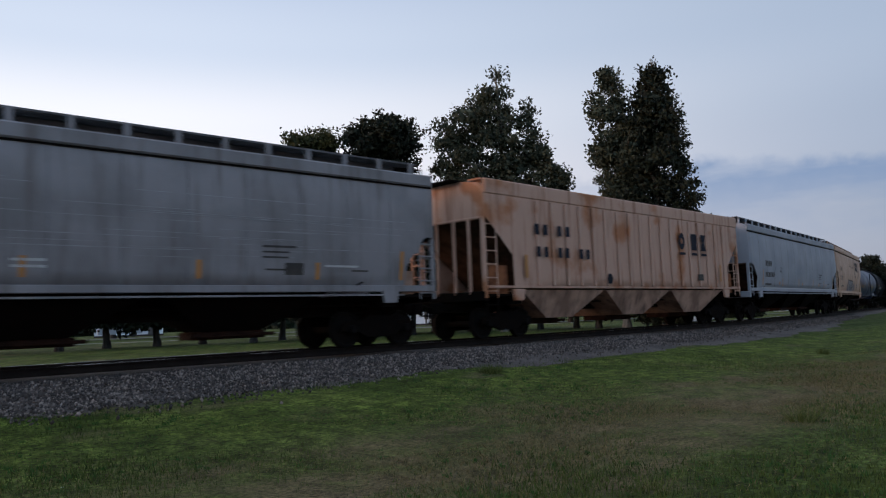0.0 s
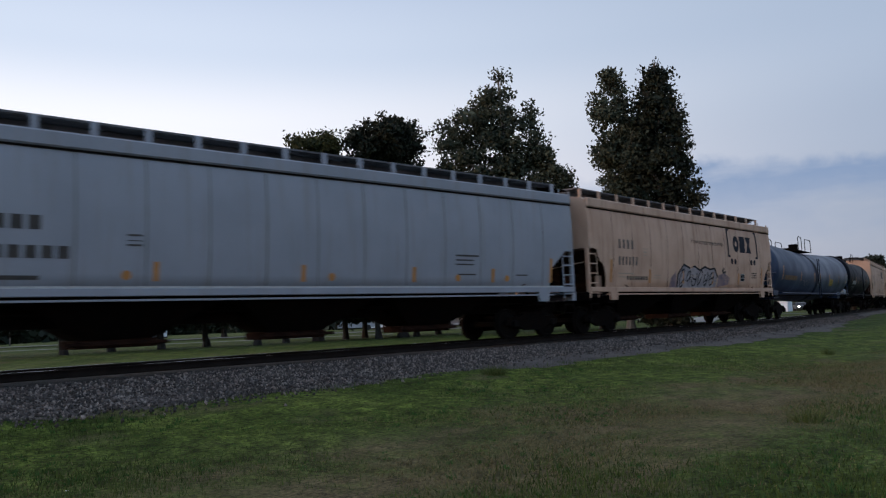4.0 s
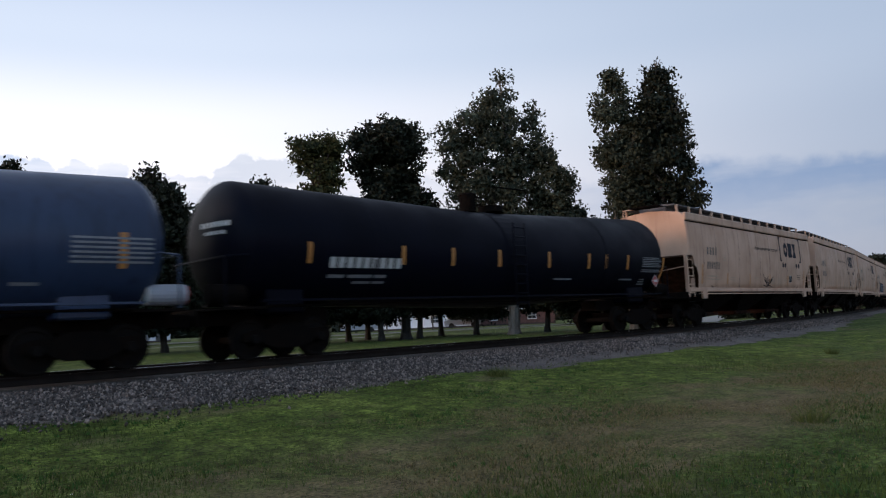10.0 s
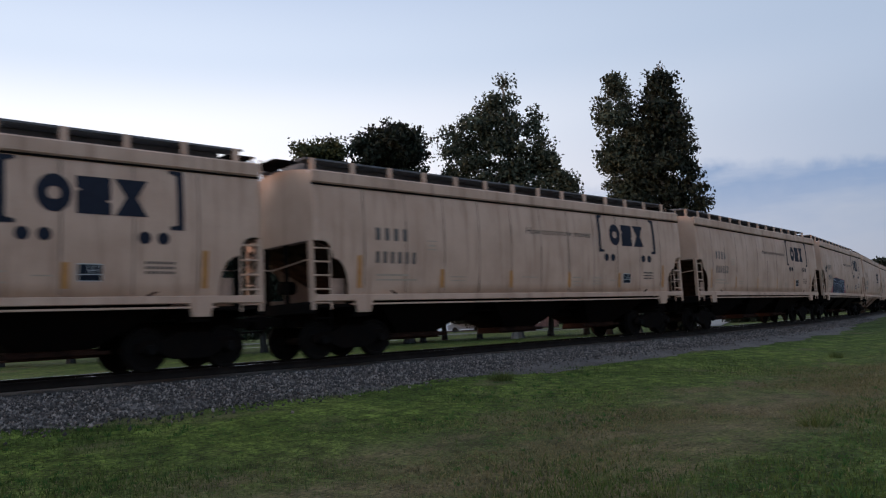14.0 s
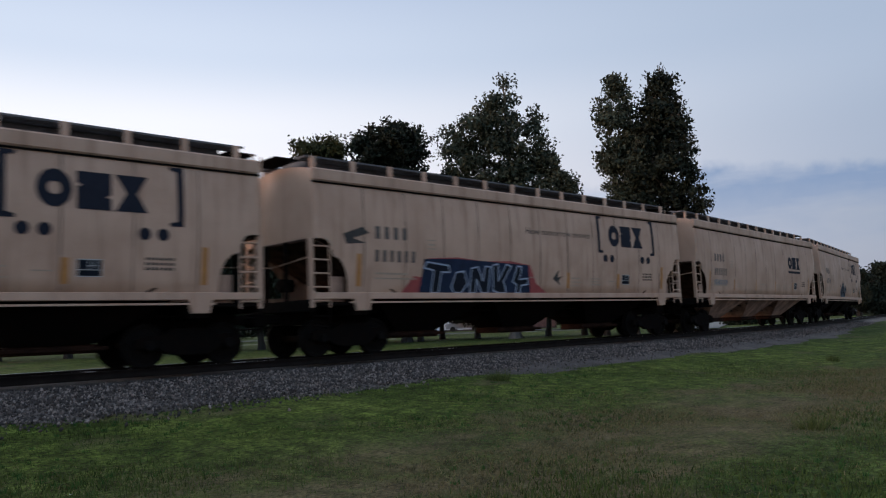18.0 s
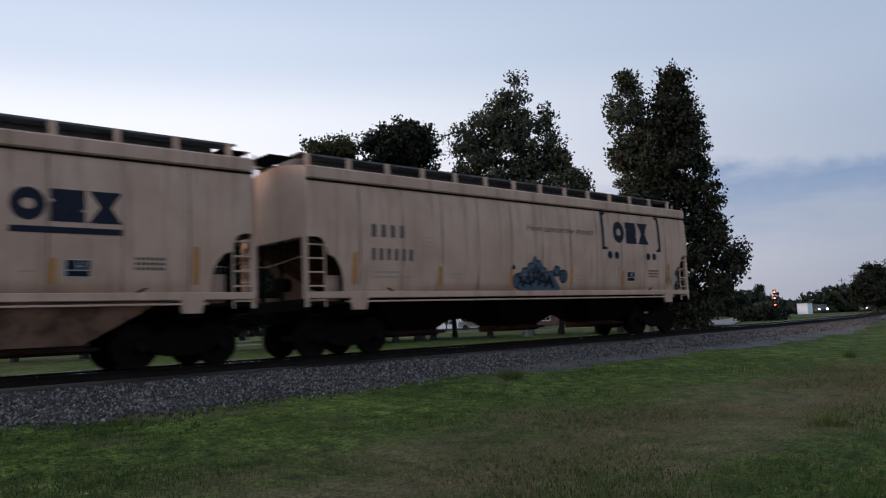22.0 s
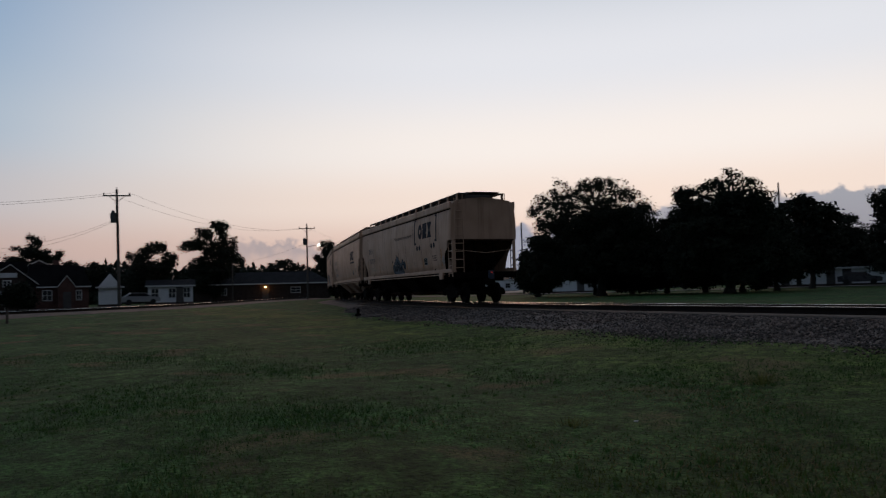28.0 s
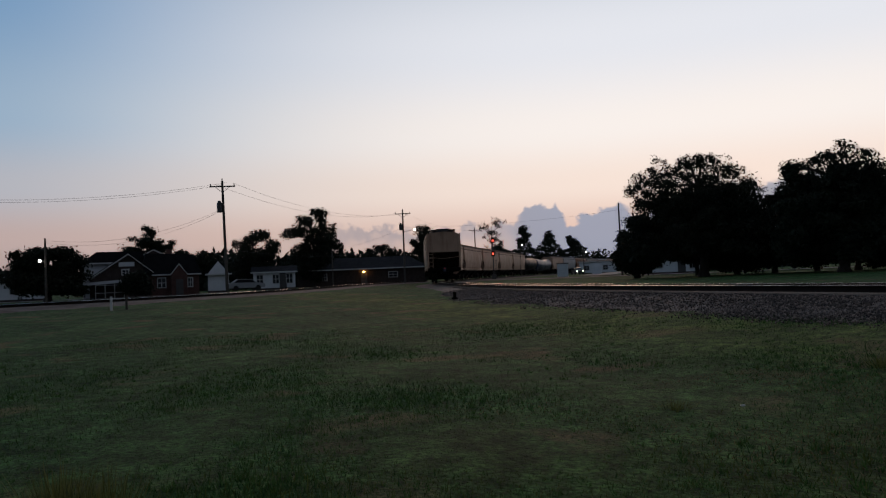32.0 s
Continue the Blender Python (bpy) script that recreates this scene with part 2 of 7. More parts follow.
def foliage(name, dark, light, thin=0.0):
    m = bpy.data.materials.new(name)
    m.use_nodes = True
    nt = m.node_tree
    b = nt.nodes["Principled BSDF"]
    n, l = nt.nodes.new, nt.links.new
    geo = n("ShaderNodeNewGeometry")
    r = n("ShaderNodeValToRGB")
    r.color_ramp.elements[0].color, r.color_ramp.elements[1].color = (*dark, 1), (*light, 1)
    l(geo.outputs["Random Per Island"], r.inputs[0])
    l(r.outputs[0], b.inputs["Base Color"])
    b.inputs["Roughness"].default_value = 0.75
    b.inputs["Specular IOR Level"].default_value = 0.15
    if thin:
        through_leaf, both = n("ShaderNodeBsdfTranslucent"), n("ShaderNodeMixShader")
        l(r.outputs[0], through_leaf.inputs[0])
        both.inputs[0].default_value = thin
        l(b.outputs[0], both.inputs[1])
        l(through_leaf.outputs[0], both.inputs[2])
        l(both.outputs[0], nt.nodes["Material Output"].inputs[0])
    return m


TAN = surface("cream_car_paint", (0.405, 0.258, 0.182), 0.6, 0, (0.31, 0.188, 0.128), 0.9, 0.6, 0.05, 0.05, 40, (0.19, 0.105, 0.066), 0.6, gloss=0.3)
TAN_OLD = surface("rusty_weathered_cream_paint", (0.37, 0.225, 0.165), 0.7, 0, (0.27, 0.105, 0.045), 0.55, 0.95, 0.07, 0.08, 40, (0.17, 0.075, 0.042), 0.8, contrast=(0.535, 0.62), gloss=0.3)
GREY_PAINT = surface("pale_grey_car_paint", (0.208, 0.214, 0.240), 0.55, 0, (0.185, 0.192, 0.215), 0.8, 0.6, 0.03, 0.04, 40, (0.165, 0.145, 0.135), 0.4, gloss=0.3)
DARK_GREY = surface("soot_stained_grey_paint", (0.185, 0.172, 0.178), 0.55, 0, (0.125, 0.116, 0.118), 0.7, 0.8, 0.05, 0.05, 40, (0.085, 0.072, 0.064), 0.75, gloss=0.35)
BLUE_PAINT = surface("dark_blue_tank_paint", (0.020, 0.033, 0.068), 0.42, 0, (0.014, 0.023, 0.048), 0.7, 0.7, 0.04, 0.03, 40, (0.008, 0.012, 0.026), 0.5, gloss=0.24)
BLACK_PAINT = surface("black_tank_paint", (0.0018, 0.0022, 0.0060), 0.5, 0, (0.0013, 0.0016, 0.0040), 0.8, 0.7, 0.05, 0.03, 40, gloss=0.05)
# iron and wheel colours sunk near black to carry the underframe's shade
IRON = surface("grimy_shaded_iron", (0.0035, 0.0028, 0.0026), 0.9, 0.0, (0.007, 0.0045, 0.0034), 4.0, 0.7, 0.15, 0.25, 50, gloss=0.03)
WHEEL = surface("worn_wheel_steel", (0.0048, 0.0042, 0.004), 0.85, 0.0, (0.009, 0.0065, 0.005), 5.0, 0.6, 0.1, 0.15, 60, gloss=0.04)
RUST = surface("rusty_steel", (0.085, 0.04, 0.02), 0.85, 0.1, (0.04, 0.02, 0.012), 6.0, 0.7, 0.15, 0.3, 60)
RAIL_STEEL = surface("rail_steel_side", (0.010, 0.007, 0.0055), 0.9, 0.0, (0.006, 0.0045, 0.004), 3.0, 0.6, 0.1, 0.2, 60, gloss=0.1)
RAIL_HEAD = surface("polished_rail_head", (0.55, 0.52, 0.50), 0.22, 1.0, (0.45, 0.42, 0.40), 2.0, 0.4, 0.03, 0.03, 80)
SEAM = surface("stained_weld_seam", (0.235, 0.15, 0.105), 0.7, 0, (0.055, 0.032, 0.022), 1.6, 0.95, 0.1, 0.1, 40)
GREY_SEAM = surface("stained_grey_weld_seam", (0.135, 0.132, 0.138), 0.7, 0, (0.075, 0.068, 0.066), 2.0, 0.8, 0.1, 0.1, 40)
NAVY = surface("navy_lettering_paint", (0.010, 0.011, 0.018), 0.7, 0, (0.016, 0.018, 0.026), 5.0, 0.5, 0.05, 0.03, 50, gloss=0.1)
FADED = surface("sun_faded_lettering", (0.055, 0.041, 0.034), 0.6, 0, (0.09, 0.066, 0.053), 6.0, 0.6, 0.05, 0.03, 50)
INK = surface("faded_black_lettering", (0.040, 0.036, 0.034), 0.7, 0, (0.065, 0.056, 0.048), 6.0, 0.6, 0.05, 0.03, 50, gloss=0.1)
FAINT = surface("faint_stencil_paint", (0.25, 0.185, 0.13), 0.6, 0, (0.32, 0.24, 0.175), 8.0, 0.6, 0.05, 0.03, 50)
ORANGE = surface("orange_reflector_tape", (0.33, 0.135, 0.028), 0.5, 0, (0.26, 0.10, 0.02), 6.0, 0.6, 0.05, 0.03, 50)
WHITE = surface("white_stencil_paint", (0.36, 0.36, 0.35), 0.6, 0, (0.27, 0.26, 0.25), 6.0, 0.6, 0.05, 0.03, 50)
YELLOW = surface("yellow_stencil_paint", (0.34, 0.22, 0.022), 0.6, 0, (0.27, 0.17, 0.02), 6.0, 0.5, 0.05, 0.03, 50)
TEAL_SPRAY = surface("blue_grey_spray_paint", (0.028, 0.045, 0.066), 0.65, 0, (0.052, 0.076, 0.098), 4.0, 0.7, 0.1, 0.03, 50)
PALE_SPRAY = surface("pale_spray_paint", (0.21, 0.18, 0.18), 0.6, 0, (0.13, 0.11, 0.12), 4.0, 0.7, 0.1, 0.03, 50)
PURPLE_SPRAY = surface("purple_spray_paint", (0.085, 0.055, 0.08), 0.6, 0, (0.20, 0.13, 0.12), 5.0, 0.95, 0.1, 0.03, 50)
RED_SPRAY = surface("red_spray_paint", (0.24, 0.035, 0.03), 0.6, 0, (0.18, 0.03, 0.03), 4.0, 0.6, 0.1, 0.03, 50)
BLACK_SPRAY = surface("black_spray_paint", (0.006, 0.007, 0.011), 0.7, 0, (0.011, 0.013, 0.020), 4.0, 0.6, 0.1, 0.03, 50, gloss=0.1)
WOOD_TIE = surface("creosoted_timber", (0.016, 0.012, 0.010), 0.9, 0, (0.010, 0.008, 0.007), 4.0, 0.7, 0.2, 0.4, 30, spread=0.3)
BARK = surface("grey_brown_bark", (0.022, 0.018, 0.014), 0.9, 0, (0.013, 0.010, 0.008), 3.0, 0.7, 0.2, 0.5, 18, stretch=(1, 1, 0.25))
PALE_BARK = surface("pale_poplar_bark", (0.10, 0.09, 0.075), 0.9, 0, (0.05, 0.042, 0.034), 3.0, 0.7, 0.2, 0.5, 18, stretch=(1, 1, 0.3))
LEAF = foliage("poplar_leaves", (0.010, 0.014, 0.009), (0.060, 0.068, 0.044))
# near-black leaves: the dusk silhouette is put into the leaf colour
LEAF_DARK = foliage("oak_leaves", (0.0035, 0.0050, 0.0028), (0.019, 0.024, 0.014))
ORANGE_RUST = surface("orange_rust", (0.22, 0.085, 0.038), 0.9, 0, (0.09, 0.035, 0.02), 3.0, 0.8, 0.15, 0.2, 40, gloss=0.1)
RUST_DARK = surface("dark_rusty_iron", (0.022, 0.010, 0.0065), 0.9, 0, (0.009, 0.005, 0.004), 3.0, 0.8, 0.15, 0.2, 50, gloss=0.05)
# darker copy of the tank blue; holds the shade at mid-tank
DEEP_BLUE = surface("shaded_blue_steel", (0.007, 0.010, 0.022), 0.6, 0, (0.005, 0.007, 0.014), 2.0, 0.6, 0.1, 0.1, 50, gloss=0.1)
LEAF_YELLOW = foliage("light_yellowish_leaves", (0.014, 0.017, 0.007), (0.056, 0.060, 0.022))
GREY_WHITE = surface("greyed_white_stencil", (0.15, 0.155, 0.17), 0.7, 0, (0.09, 0.095, 0.105), 9.0, 0.7, 0.05, 0.03, 50)
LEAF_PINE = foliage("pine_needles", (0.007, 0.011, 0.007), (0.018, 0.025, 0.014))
GALVANISED = surface("dull_galvanised_steel", (0.095, 0.092, 0.096), 0.8, 0, (0.055, 0.052, 0.054), 2.0, 0.6, 0.1, 0.1, 50, gloss=0.1)
# darker copy of the cream: grime plus the shade below the body
BAY_TAN = surface("grimy_shaded_bay_cream", (0.29, 0.175, 0.122), 0.8, 0, (0.11, 0.060, 0.038), 1.4, 0.8, 0.08, 0.1, 40, (0.025, 0.015, 0.010), 0.7)
# rust brown, sunk darker to carry the shade inside the end cage
SLOPE = surface("shaded_rusty_steel", (0.050, 0.026, 0.017), 0.9, 0, (0.014, 0.009, 0.007), 3.0, 0.7, 0.15, 0.25, 50, gloss=0.1)

# ---------------------------------------------------------------- the track's line
KX = [-260, -180, -120, -85, -60, -40, -22, -8, 6, 20, 34, 50, 68, 90, 130]
KY = [163.88, 94.37, 52.21, 31.82, 23.66, 19.21, 17.29, 16.88, 17.18, 17.3, 18.56, 21.32, 25.87, 31.86, 41.48]
TRAIN_S, TRAIN_V, TRAIN_A = -10.10, 9.280, 0.0315


def line_of_track():
    n = len(KX)
    h = [KX[i + 1] - KX[i] for i in range(n - 1)]
    a, r = np.zeros((n, n)), np.zeros(n)
    a[0, 0] = a[-1, -1] = 1
    for i in range(1, n - 1):
        a[i, i - 1], a[i, i], a[i, i + 1] = h[i - 1], 2 * (h[i - 1] + h[i]), h[i]
        r[i] = 6 * ((KY[i + 1] - KY[i]) / h[i] - (KY[i] - KY[i - 1]) / h[i - 1])
    m = np.linalg.solve(a, r)
    xs = np.linspace(KX[0], KX[-1], 2400)
    i = np.clip(np.searchsorted(KX, xs) - 1, 0, n - 2)
    kx, ky = np.array(KX, float), np.array(KY)
    w = kx[i + 1] - kx[i]
    p, q = (kx[i + 1] - xs) / w, (xs - kx[i]) / w
    ys = p * ky[i] + q * ky[i + 1] + ((p ** 3 - p) * m[i] + (q ** 3 - q) * m[i + 1]) * w * w / 6
    # straight on past both ends
    for end, step in ((0, -1), (-1, 1)):
        d = np.array([xs[1] - xs[0], ys[1] - ys[0]]) if end == 0 else np.array([xs[-1] - xs[-2], ys[-1] - ys[-2]])
        d = d / np.hypot(*d) * step
        run = np.arange(1, 60) * 5.0
        ex, ey = xs[end] + d[0] * run, ys[end] + d[1] * run
        if end == 0:
            xs, ys = np.concatenate([ex[::-1], xs]), np.concatenate([ey[::-1], ys])
        else:
            xs, ys = np.concatenate([xs, ex]), np.concatenate([ys, ey])
    s = np.concatenate([[0], np.cumsum(np.hypot(np.diff(xs), np.diff(ys)))])
    return xs, ys, s - np.interp(0.0, xs, s)


TX, TY, TS = line_of_track()


def on_track(s):
    return float(np.interp(s, TS, TX)), float(np.interp(s, TS, TY))


def heading(s):
    (x0, y0), (x1, y1) = on_track(s - 0.5), on_track(s + 0.5)
    return math.atan2(y1 - y0, x1 - x0)


def track_side(x, y):
    """Signed distance from the track's centre line, positive on the far side, for arrays of places."""
    x, y = np.asarray(x, float), np.asarray(y, float)
    yt = np.interp(x, TX, TY)
    g = np.interp(x, TX, np.gradient(TY, TX))
    return (y - yt) / np.sqrt(1 + g * g)


# the branch that crosses the verge further off
BX = [-40.0, -45.5, -49.5, -54.0, -62.0, -76.0, -96.0, -130.0]
BY = [-46.0, -22.0, -10.0, -2.0, 6.5, 15.0, 24.0, 45.0]


def smooth_line(px, py, step):
    d = np.concatenate([[0], np.cumsum(np.hypot(np.diff(px), np.diff(py)))])
    q = np.arange(0, d[-1], step)
    x, y = np.interp(q, d, px), np.interp(q, d, py)
    k = max(1, int(9 / step))
    ker = np.ones(2 * k + 1) / (2 * k + 1)
    xp, yp = np.pad(x, k, "reflect", reflect_type="odd"), np.pad(y, k, "reflect", reflect_type="odd")
    return np.convolve(xp, ker, "valid"), np.convolve(yp, ker, "valid")


BRX, BRY = smooth_line(BX, BY, 1.0)


def hill(x, y):
    """The height of the bare ground."""
    x, y = np.asarray(x, float), np.asarray(y, float)
    d = track_side(x, y)
    r = np.hypot(x, y)
    away = np.clip((r - 14) / 45, 0, 1)
    near = 0.62 * away * away * (3 - 2 * away)
    a = -d
    near_side = np.where(a < 4.3, 0.38 + 0.10 * np.clip((4.3 - a) / 2.6, 0, 1), 0.38 * np.clip((11 - a) / 6.7, 0, 1) ** 1.3)
    near_side = np.maximum(near_side, near)
    far_side = np.where(d < 3.6, 0.56 + 0.12 * np.clip((3.6 - d) / 1.9, 0, 1), 0.56 + 0.22 * np.clip((d - 3.6) / 60, 0, 1))
    z = np.where(d > 0, far_side, near_side)
    bd = np.sqrt(np.min((x.ravel()[:, None] - BRX[None, ::2]) ** 2 + (y.ravel()[:, None] - BRY[None, ::2]) ** 2, axis=1)).reshape(x.shape)
    return np.where(r < 400, np.maximum(z, 0.60 - 0.20 * np.clip((bd - 1.5) / 2.5, 0, 1) - np.clip((bd - 4.0) / 6, 0, 1)), z)


def mesh_of(name, verts, faces, mat=None, smooth=False):
    me = bpy.data.meshes.new(name)
    me.from_pydata([tuple(v) for v in verts], [], [tuple(f) for f in faces])
    if mat:
        me.materials.append(mat)
    if smooth:
        me.polygons.foreach_set("use_smooth", [True] * len(me.polygons))
    me.update()
    return me


def soup(name, verts, quads, mat):
    """A mesh of many small quads or triangles from arrays."""
    me = bpy.data.meshes.new(name)
    verts, quads = np.asarray(verts, np.float32), np.asarray(quads, np.int32)
    k = quads.shape[1]
    me.vertices.add(len(verts))
    me.vertices.foreach_set("co", verts.ravel())
    me.loops.add(quads.size)
    me.loops.foreach_set("vertex_index", quads.ravel())
    me.polygons.add(len(quads))
    me.polygons.foreach_set("loop_start", np.arange(0, quads.size, k, dtype=np.int32))
    me.polygons.foreach_set("loop_total", np.full(len(quads), k, np.int32))
    me.materials.append(mat)
    me.update()
    me.validate()
    return me


def graded(lo, hi, step, reach, grow=1.28):
    v = list(np.arange(lo, hi + 0.01, step))
    d, p = step, v[0]
    while p > -reach:
        d *= grow
        p -= d
        v.insert(0, p)
    d, p = step, v[-1]
    while p < reach:
        d *= grow
        p += d
        v.append(p)
    return np.array(v)


def ground_material():
    m = bpy.data.materials.new("mown_grass_and_bare_soil")
    m.use_nodes = True
    nt = m.node_tree
    b = nt.nodes["Principled BSDF"]
    n, l = nt.nodes.new, nt.links.new
    b.inputs["Roughness"].default_value = 0.95
    b.inputs["Specular IOR Level"].default_value = 0.1
    co = n("ShaderNodeTexCoord")

    def tex(scale, detail, stretch=(1, 1, 1), off=(0, 0, 0)):
        mp = n("ShaderNodeMapping")
        mp.inputs["Scale"].default_value, mp.inputs["Location"].default_value = stretch, off
        l(co.outputs["Object"], mp.inputs[0])
        t = n("ShaderNodeTexNoise")
        t.inputs["Scale"].default_value, t.inputs["Detail"].default_value = scale, detail
        l(mp.outputs[0], t.inputs["Vector"])
        return t.outputs[0]

    def ramp(v, *stops):
        r = n("ShaderNodeValToRGB")
        el = r.color_ramp.elements
        while len(el) < len(stops):
            el.new(0.5)
        for e, (p, c) in zip(el, stops):
            e.position, e.color = p, (*c, 1) if isinstance(c, tuple) else (c, c, c, 1)
        l(v, r.inputs[0])
        return r.outputs[0]

    def mix(f, a, c, mode="MIX"):
        x = n("ShaderNodeMix")
        x.data_type, x.blend_type = "RGBA", mode
        for s, v in ((x.inputs[0], f), (x.inputs[6], a), (x.inputs[7], c)):
            if isinstance(v, (int, float)):
                s.default_value = v
            elif isinstance(v, tuple):
                s.default_value = (*v, 1)
            else:
                l(v, s)
        return x.outputs[2]

    sep = n("ShaderNodeSeparateXYZ")
    l(co.outputs["Object"], sep.inputs[0])

    def spread(v, a, c, lo, hi):
        """v scaled and added to the way across, as 0 to 1 between lo and hi."""
        k = n("ShaderNodeMath")
        k.operation = "MULTIPLY_ADD"
        l(v, k.inputs[0])
        k.inputs[1].default_value = a
        l(c, k.inputs[2])
        r = n("ShaderNodeMapRange")
        r.inputs[1].default_value, r.inputs[2].default_value = lo + a / 2, hi + a / 2
        l(k.outputs[0], r.inputs[0])
        return r.outputs[0]

    dull = ramp(tex(0.35, 6.0), (0.3, (0.010, 0.036, 0.012)), (0.5, (0.019, 0.063, 0.019)), (0.7, (0.038, 0.090, 0.029)))
    lush = ramp(tex(0.5, 6.0, off=(3, 9, 1)), (0.3, (0.034, 0.058, 0.014)), (0.55, (0.058, 0.092, 0.020)), (0.75, (0.090, 0.120, 0.030)))
    olive = ramp(tex(0.4, 6.0, off=(5, 1, 4)), (0.3, (0.024, 0.037, 0.009)), (0.5, (0.043, 0.060, 0.014)), (0.7, (0.070, 0.084, 0.023)))
    warm = ramp(tex(0.5, 6.0, off=(1, 7, 2)), (0.3, (0.043, 0.058, 0.011)), (0.55, (0.070, 0.090, 0.016)), (0.75, (0.102, 0.116, 0.026)))
    road_end = spread(tex(0.2, 3.0, off=(9, 4, 0)), 4.0, sep.outputs[0], -9.0, 2.0)
    dull, lush = mix(road_end, dull, olive), mix(road_end, lush, warm)
    # a strip of lusher grass along the foot of the ballast
    strip = ramp(spread(tex(0.3, 4.0), 3.0, sep.outputs[1], 5.0, 15.0), (0.0, 0.15), (0.28, 0.25), (0.5, 0.9), (0.78, 1.0), (0.95, 0.3))
    grass = mix(strip, dull, lush)
    grass = mix(1.0, grass, ramp(tex(16.0, 6.0), (0.30, 0.25), (0.70, 1.9)), "MULTIPLY")
    grass = mix(1.0, grass, ramp(tex(3.2, 6.0, off=(2, 8, 3)), (0.32, 0.45), (0.52, 0.98), (0.70, 1.55)), "MULTIPLY")
    soil = ramp(tex(2.5, 6.0), (0.3, (0.066, 0.050, 0.026)), (0.7, (0.132, 0.103, 0.055)))
    soil = mix(1.0, soil, ramp(tex(20.0, 6.0), (0.28, 0.30), (0.72, 1.75)), "MULTIPLY")
    # a worn vehicle lane beside the line, and bare patches
    worn = ramp(spread(tex(0.22, 3.0, off=(4, 2, 0)), 1.8, sep.outputs[1], 4.0, 9.0), (0.0, 0.0), (0.2, 0.62), (0.45, 0.80), (0.58, 0.66), (0.68, 0.34), (0.77, 0.66), (0.88, 0.10), (1.0, 0.0))
    # the lane is greener where fewer wheels pass
    worn = mix(1.0, worn, ramp(spread(tex(0.2, 2.0), 3.0, sep.outputs[0], -6.0, 4.0), (0.0, 0.15), (1.0, 1.0)), "MULTIPLY")
    bare = mix(1.0, worn, ramp(tex(0.9, 7.0, (1.0, 1.6, 1.0), (7, 3, 0)), (0.34, 0.25), (0.6, 1.25)), "MULTIPLY")
    patch = ramp(tex(0.55, 7.0, off=(11, 5, 2)), (0.57, 0.0), (0.67, 0.62))
    bare = mix(1.0, bare, patch, "ADD")
    l(mix(bare, grass, soil), b.inputs["Base Color"])
    bp = n("ShaderNodeBump")
    bp.inputs["Strength"].default_value, bp.inputs["Distance"].default_value = 0.9, 0.06
    l(tex(24.0, 5.0), bp.inputs["Height"])
    l(bp.outputs[0], b.inputs["Normal"])
    return m


def ground():
    gx, gy = graded(-75, 85, 0.8, 2600), graded(-12, 44, 0.55, 2600)
    X, Y = np.meshgrid(gx, gy)
    Z = hill(X, Y)
    Z = Z + np.where(np.hypot(X, Y) < 80, 0.03 * np.sin(X * 0.9 + 1.3 * np.sin(Y * 0.7)) * np.sin(Y * 1.1 + X * 0.23), 0)
    nx, ny = len(gx), len(gy)
    idx = np.arange(nx * ny).reshape(ny, nx)
    q = np.stack([idx[:-1, :-1], idx[:-1, 1:], idx[1:, 1:], idx[1:, :-1]], -1).reshape(-1, 4)
    me = soup("ground", np.stack([X, Y, Z], -1).reshape(-1, 3), q, ground_material())
    me.polygons.foreach_set("use_smooth", [True] * len(me.polygons))
    tagged(new("ground", me), "mown grass verge with worn bare soil", "ground", kind="structure")


ground()


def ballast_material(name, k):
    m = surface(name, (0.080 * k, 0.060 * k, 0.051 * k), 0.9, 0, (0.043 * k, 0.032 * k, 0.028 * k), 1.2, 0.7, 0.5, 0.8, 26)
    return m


BALLAST = ballast_material("crushed_stone", 1.0)


def ribbon(name, pts, profile, mat, z0=0.0, rough=0.0, seed=1):
    """A strip that follows a line: profile is a list of (side, height); side is positive to the left of the line's way."""
    pts = np.array(pts)
    t = np.gradient(pts, axis=0)
    t /= np.hypot(t[:, 0], t[:, 1])[:, None]
    nrm = np.stack([-t[:, 1], t[:, 0]], 1)
    rnd = np.random.RandomState(seed)
    k = len(profile)
    v = np.zeros((len(pts), k, 3))
    for j, (a, b) in enumerate(profile):
        v[:, j, :2] = pts + nrm * a
        v[:, j, 2] = z0 + b
        if rough:
            v[:, j] += rnd.uniform(-rough, rough, (len(pts), 3)) * (0.5, 0.5, 1)
    idx = np.arange(len(pts) * k).reshape(-1, k)
    q = np.stack([idx[:-1, :-1], idx[1:, :-1], idx[1:, 1:], idx[:-1, 1:]], -1).reshape(-1, 4)
    return soup(name, v.reshape(-1, 3), q, mat)


def stones(name, n, place, mat, lo, hi, seed):
    """Crushed stones as small irregular lumps, all in one mesh."""
    r = np.random.RandomState(seed)
    c = place(r, n)
    n = len(c)
    octa = np.array([(1, 0, 0), (-1, 0, 0), (0, 1, 0), (0, -1, 0), (0, 0, 1), (0, 0, -1)], float)
    tri = np.array([(0, 2, 4), (2, 1, 4), (1, 3, 4), (3, 0, 4), (2, 0, 5), (1, 2, 5), (3, 1, 5), (0, 3, 5)])
    size = r.uniform(lo, hi, (n, 1, 1)) * r.uniform(0.6, 1.3, (n, 1, 3))
    v = octa[None] * size * r.uniform(0.75, 1.25, (n, 6, 1))
    a = r.uniform(0, 6.283, n)
    ca, sa = np.cos(a)[:, None], np.sin(a)[:, None]
    tilt = r.uniform(-0.5, 0.5, (n, 1))
    x, y, z = v[..., 0], v[..., 1], v[..., 2]
    y, z = y - z * tilt, z + y * tilt
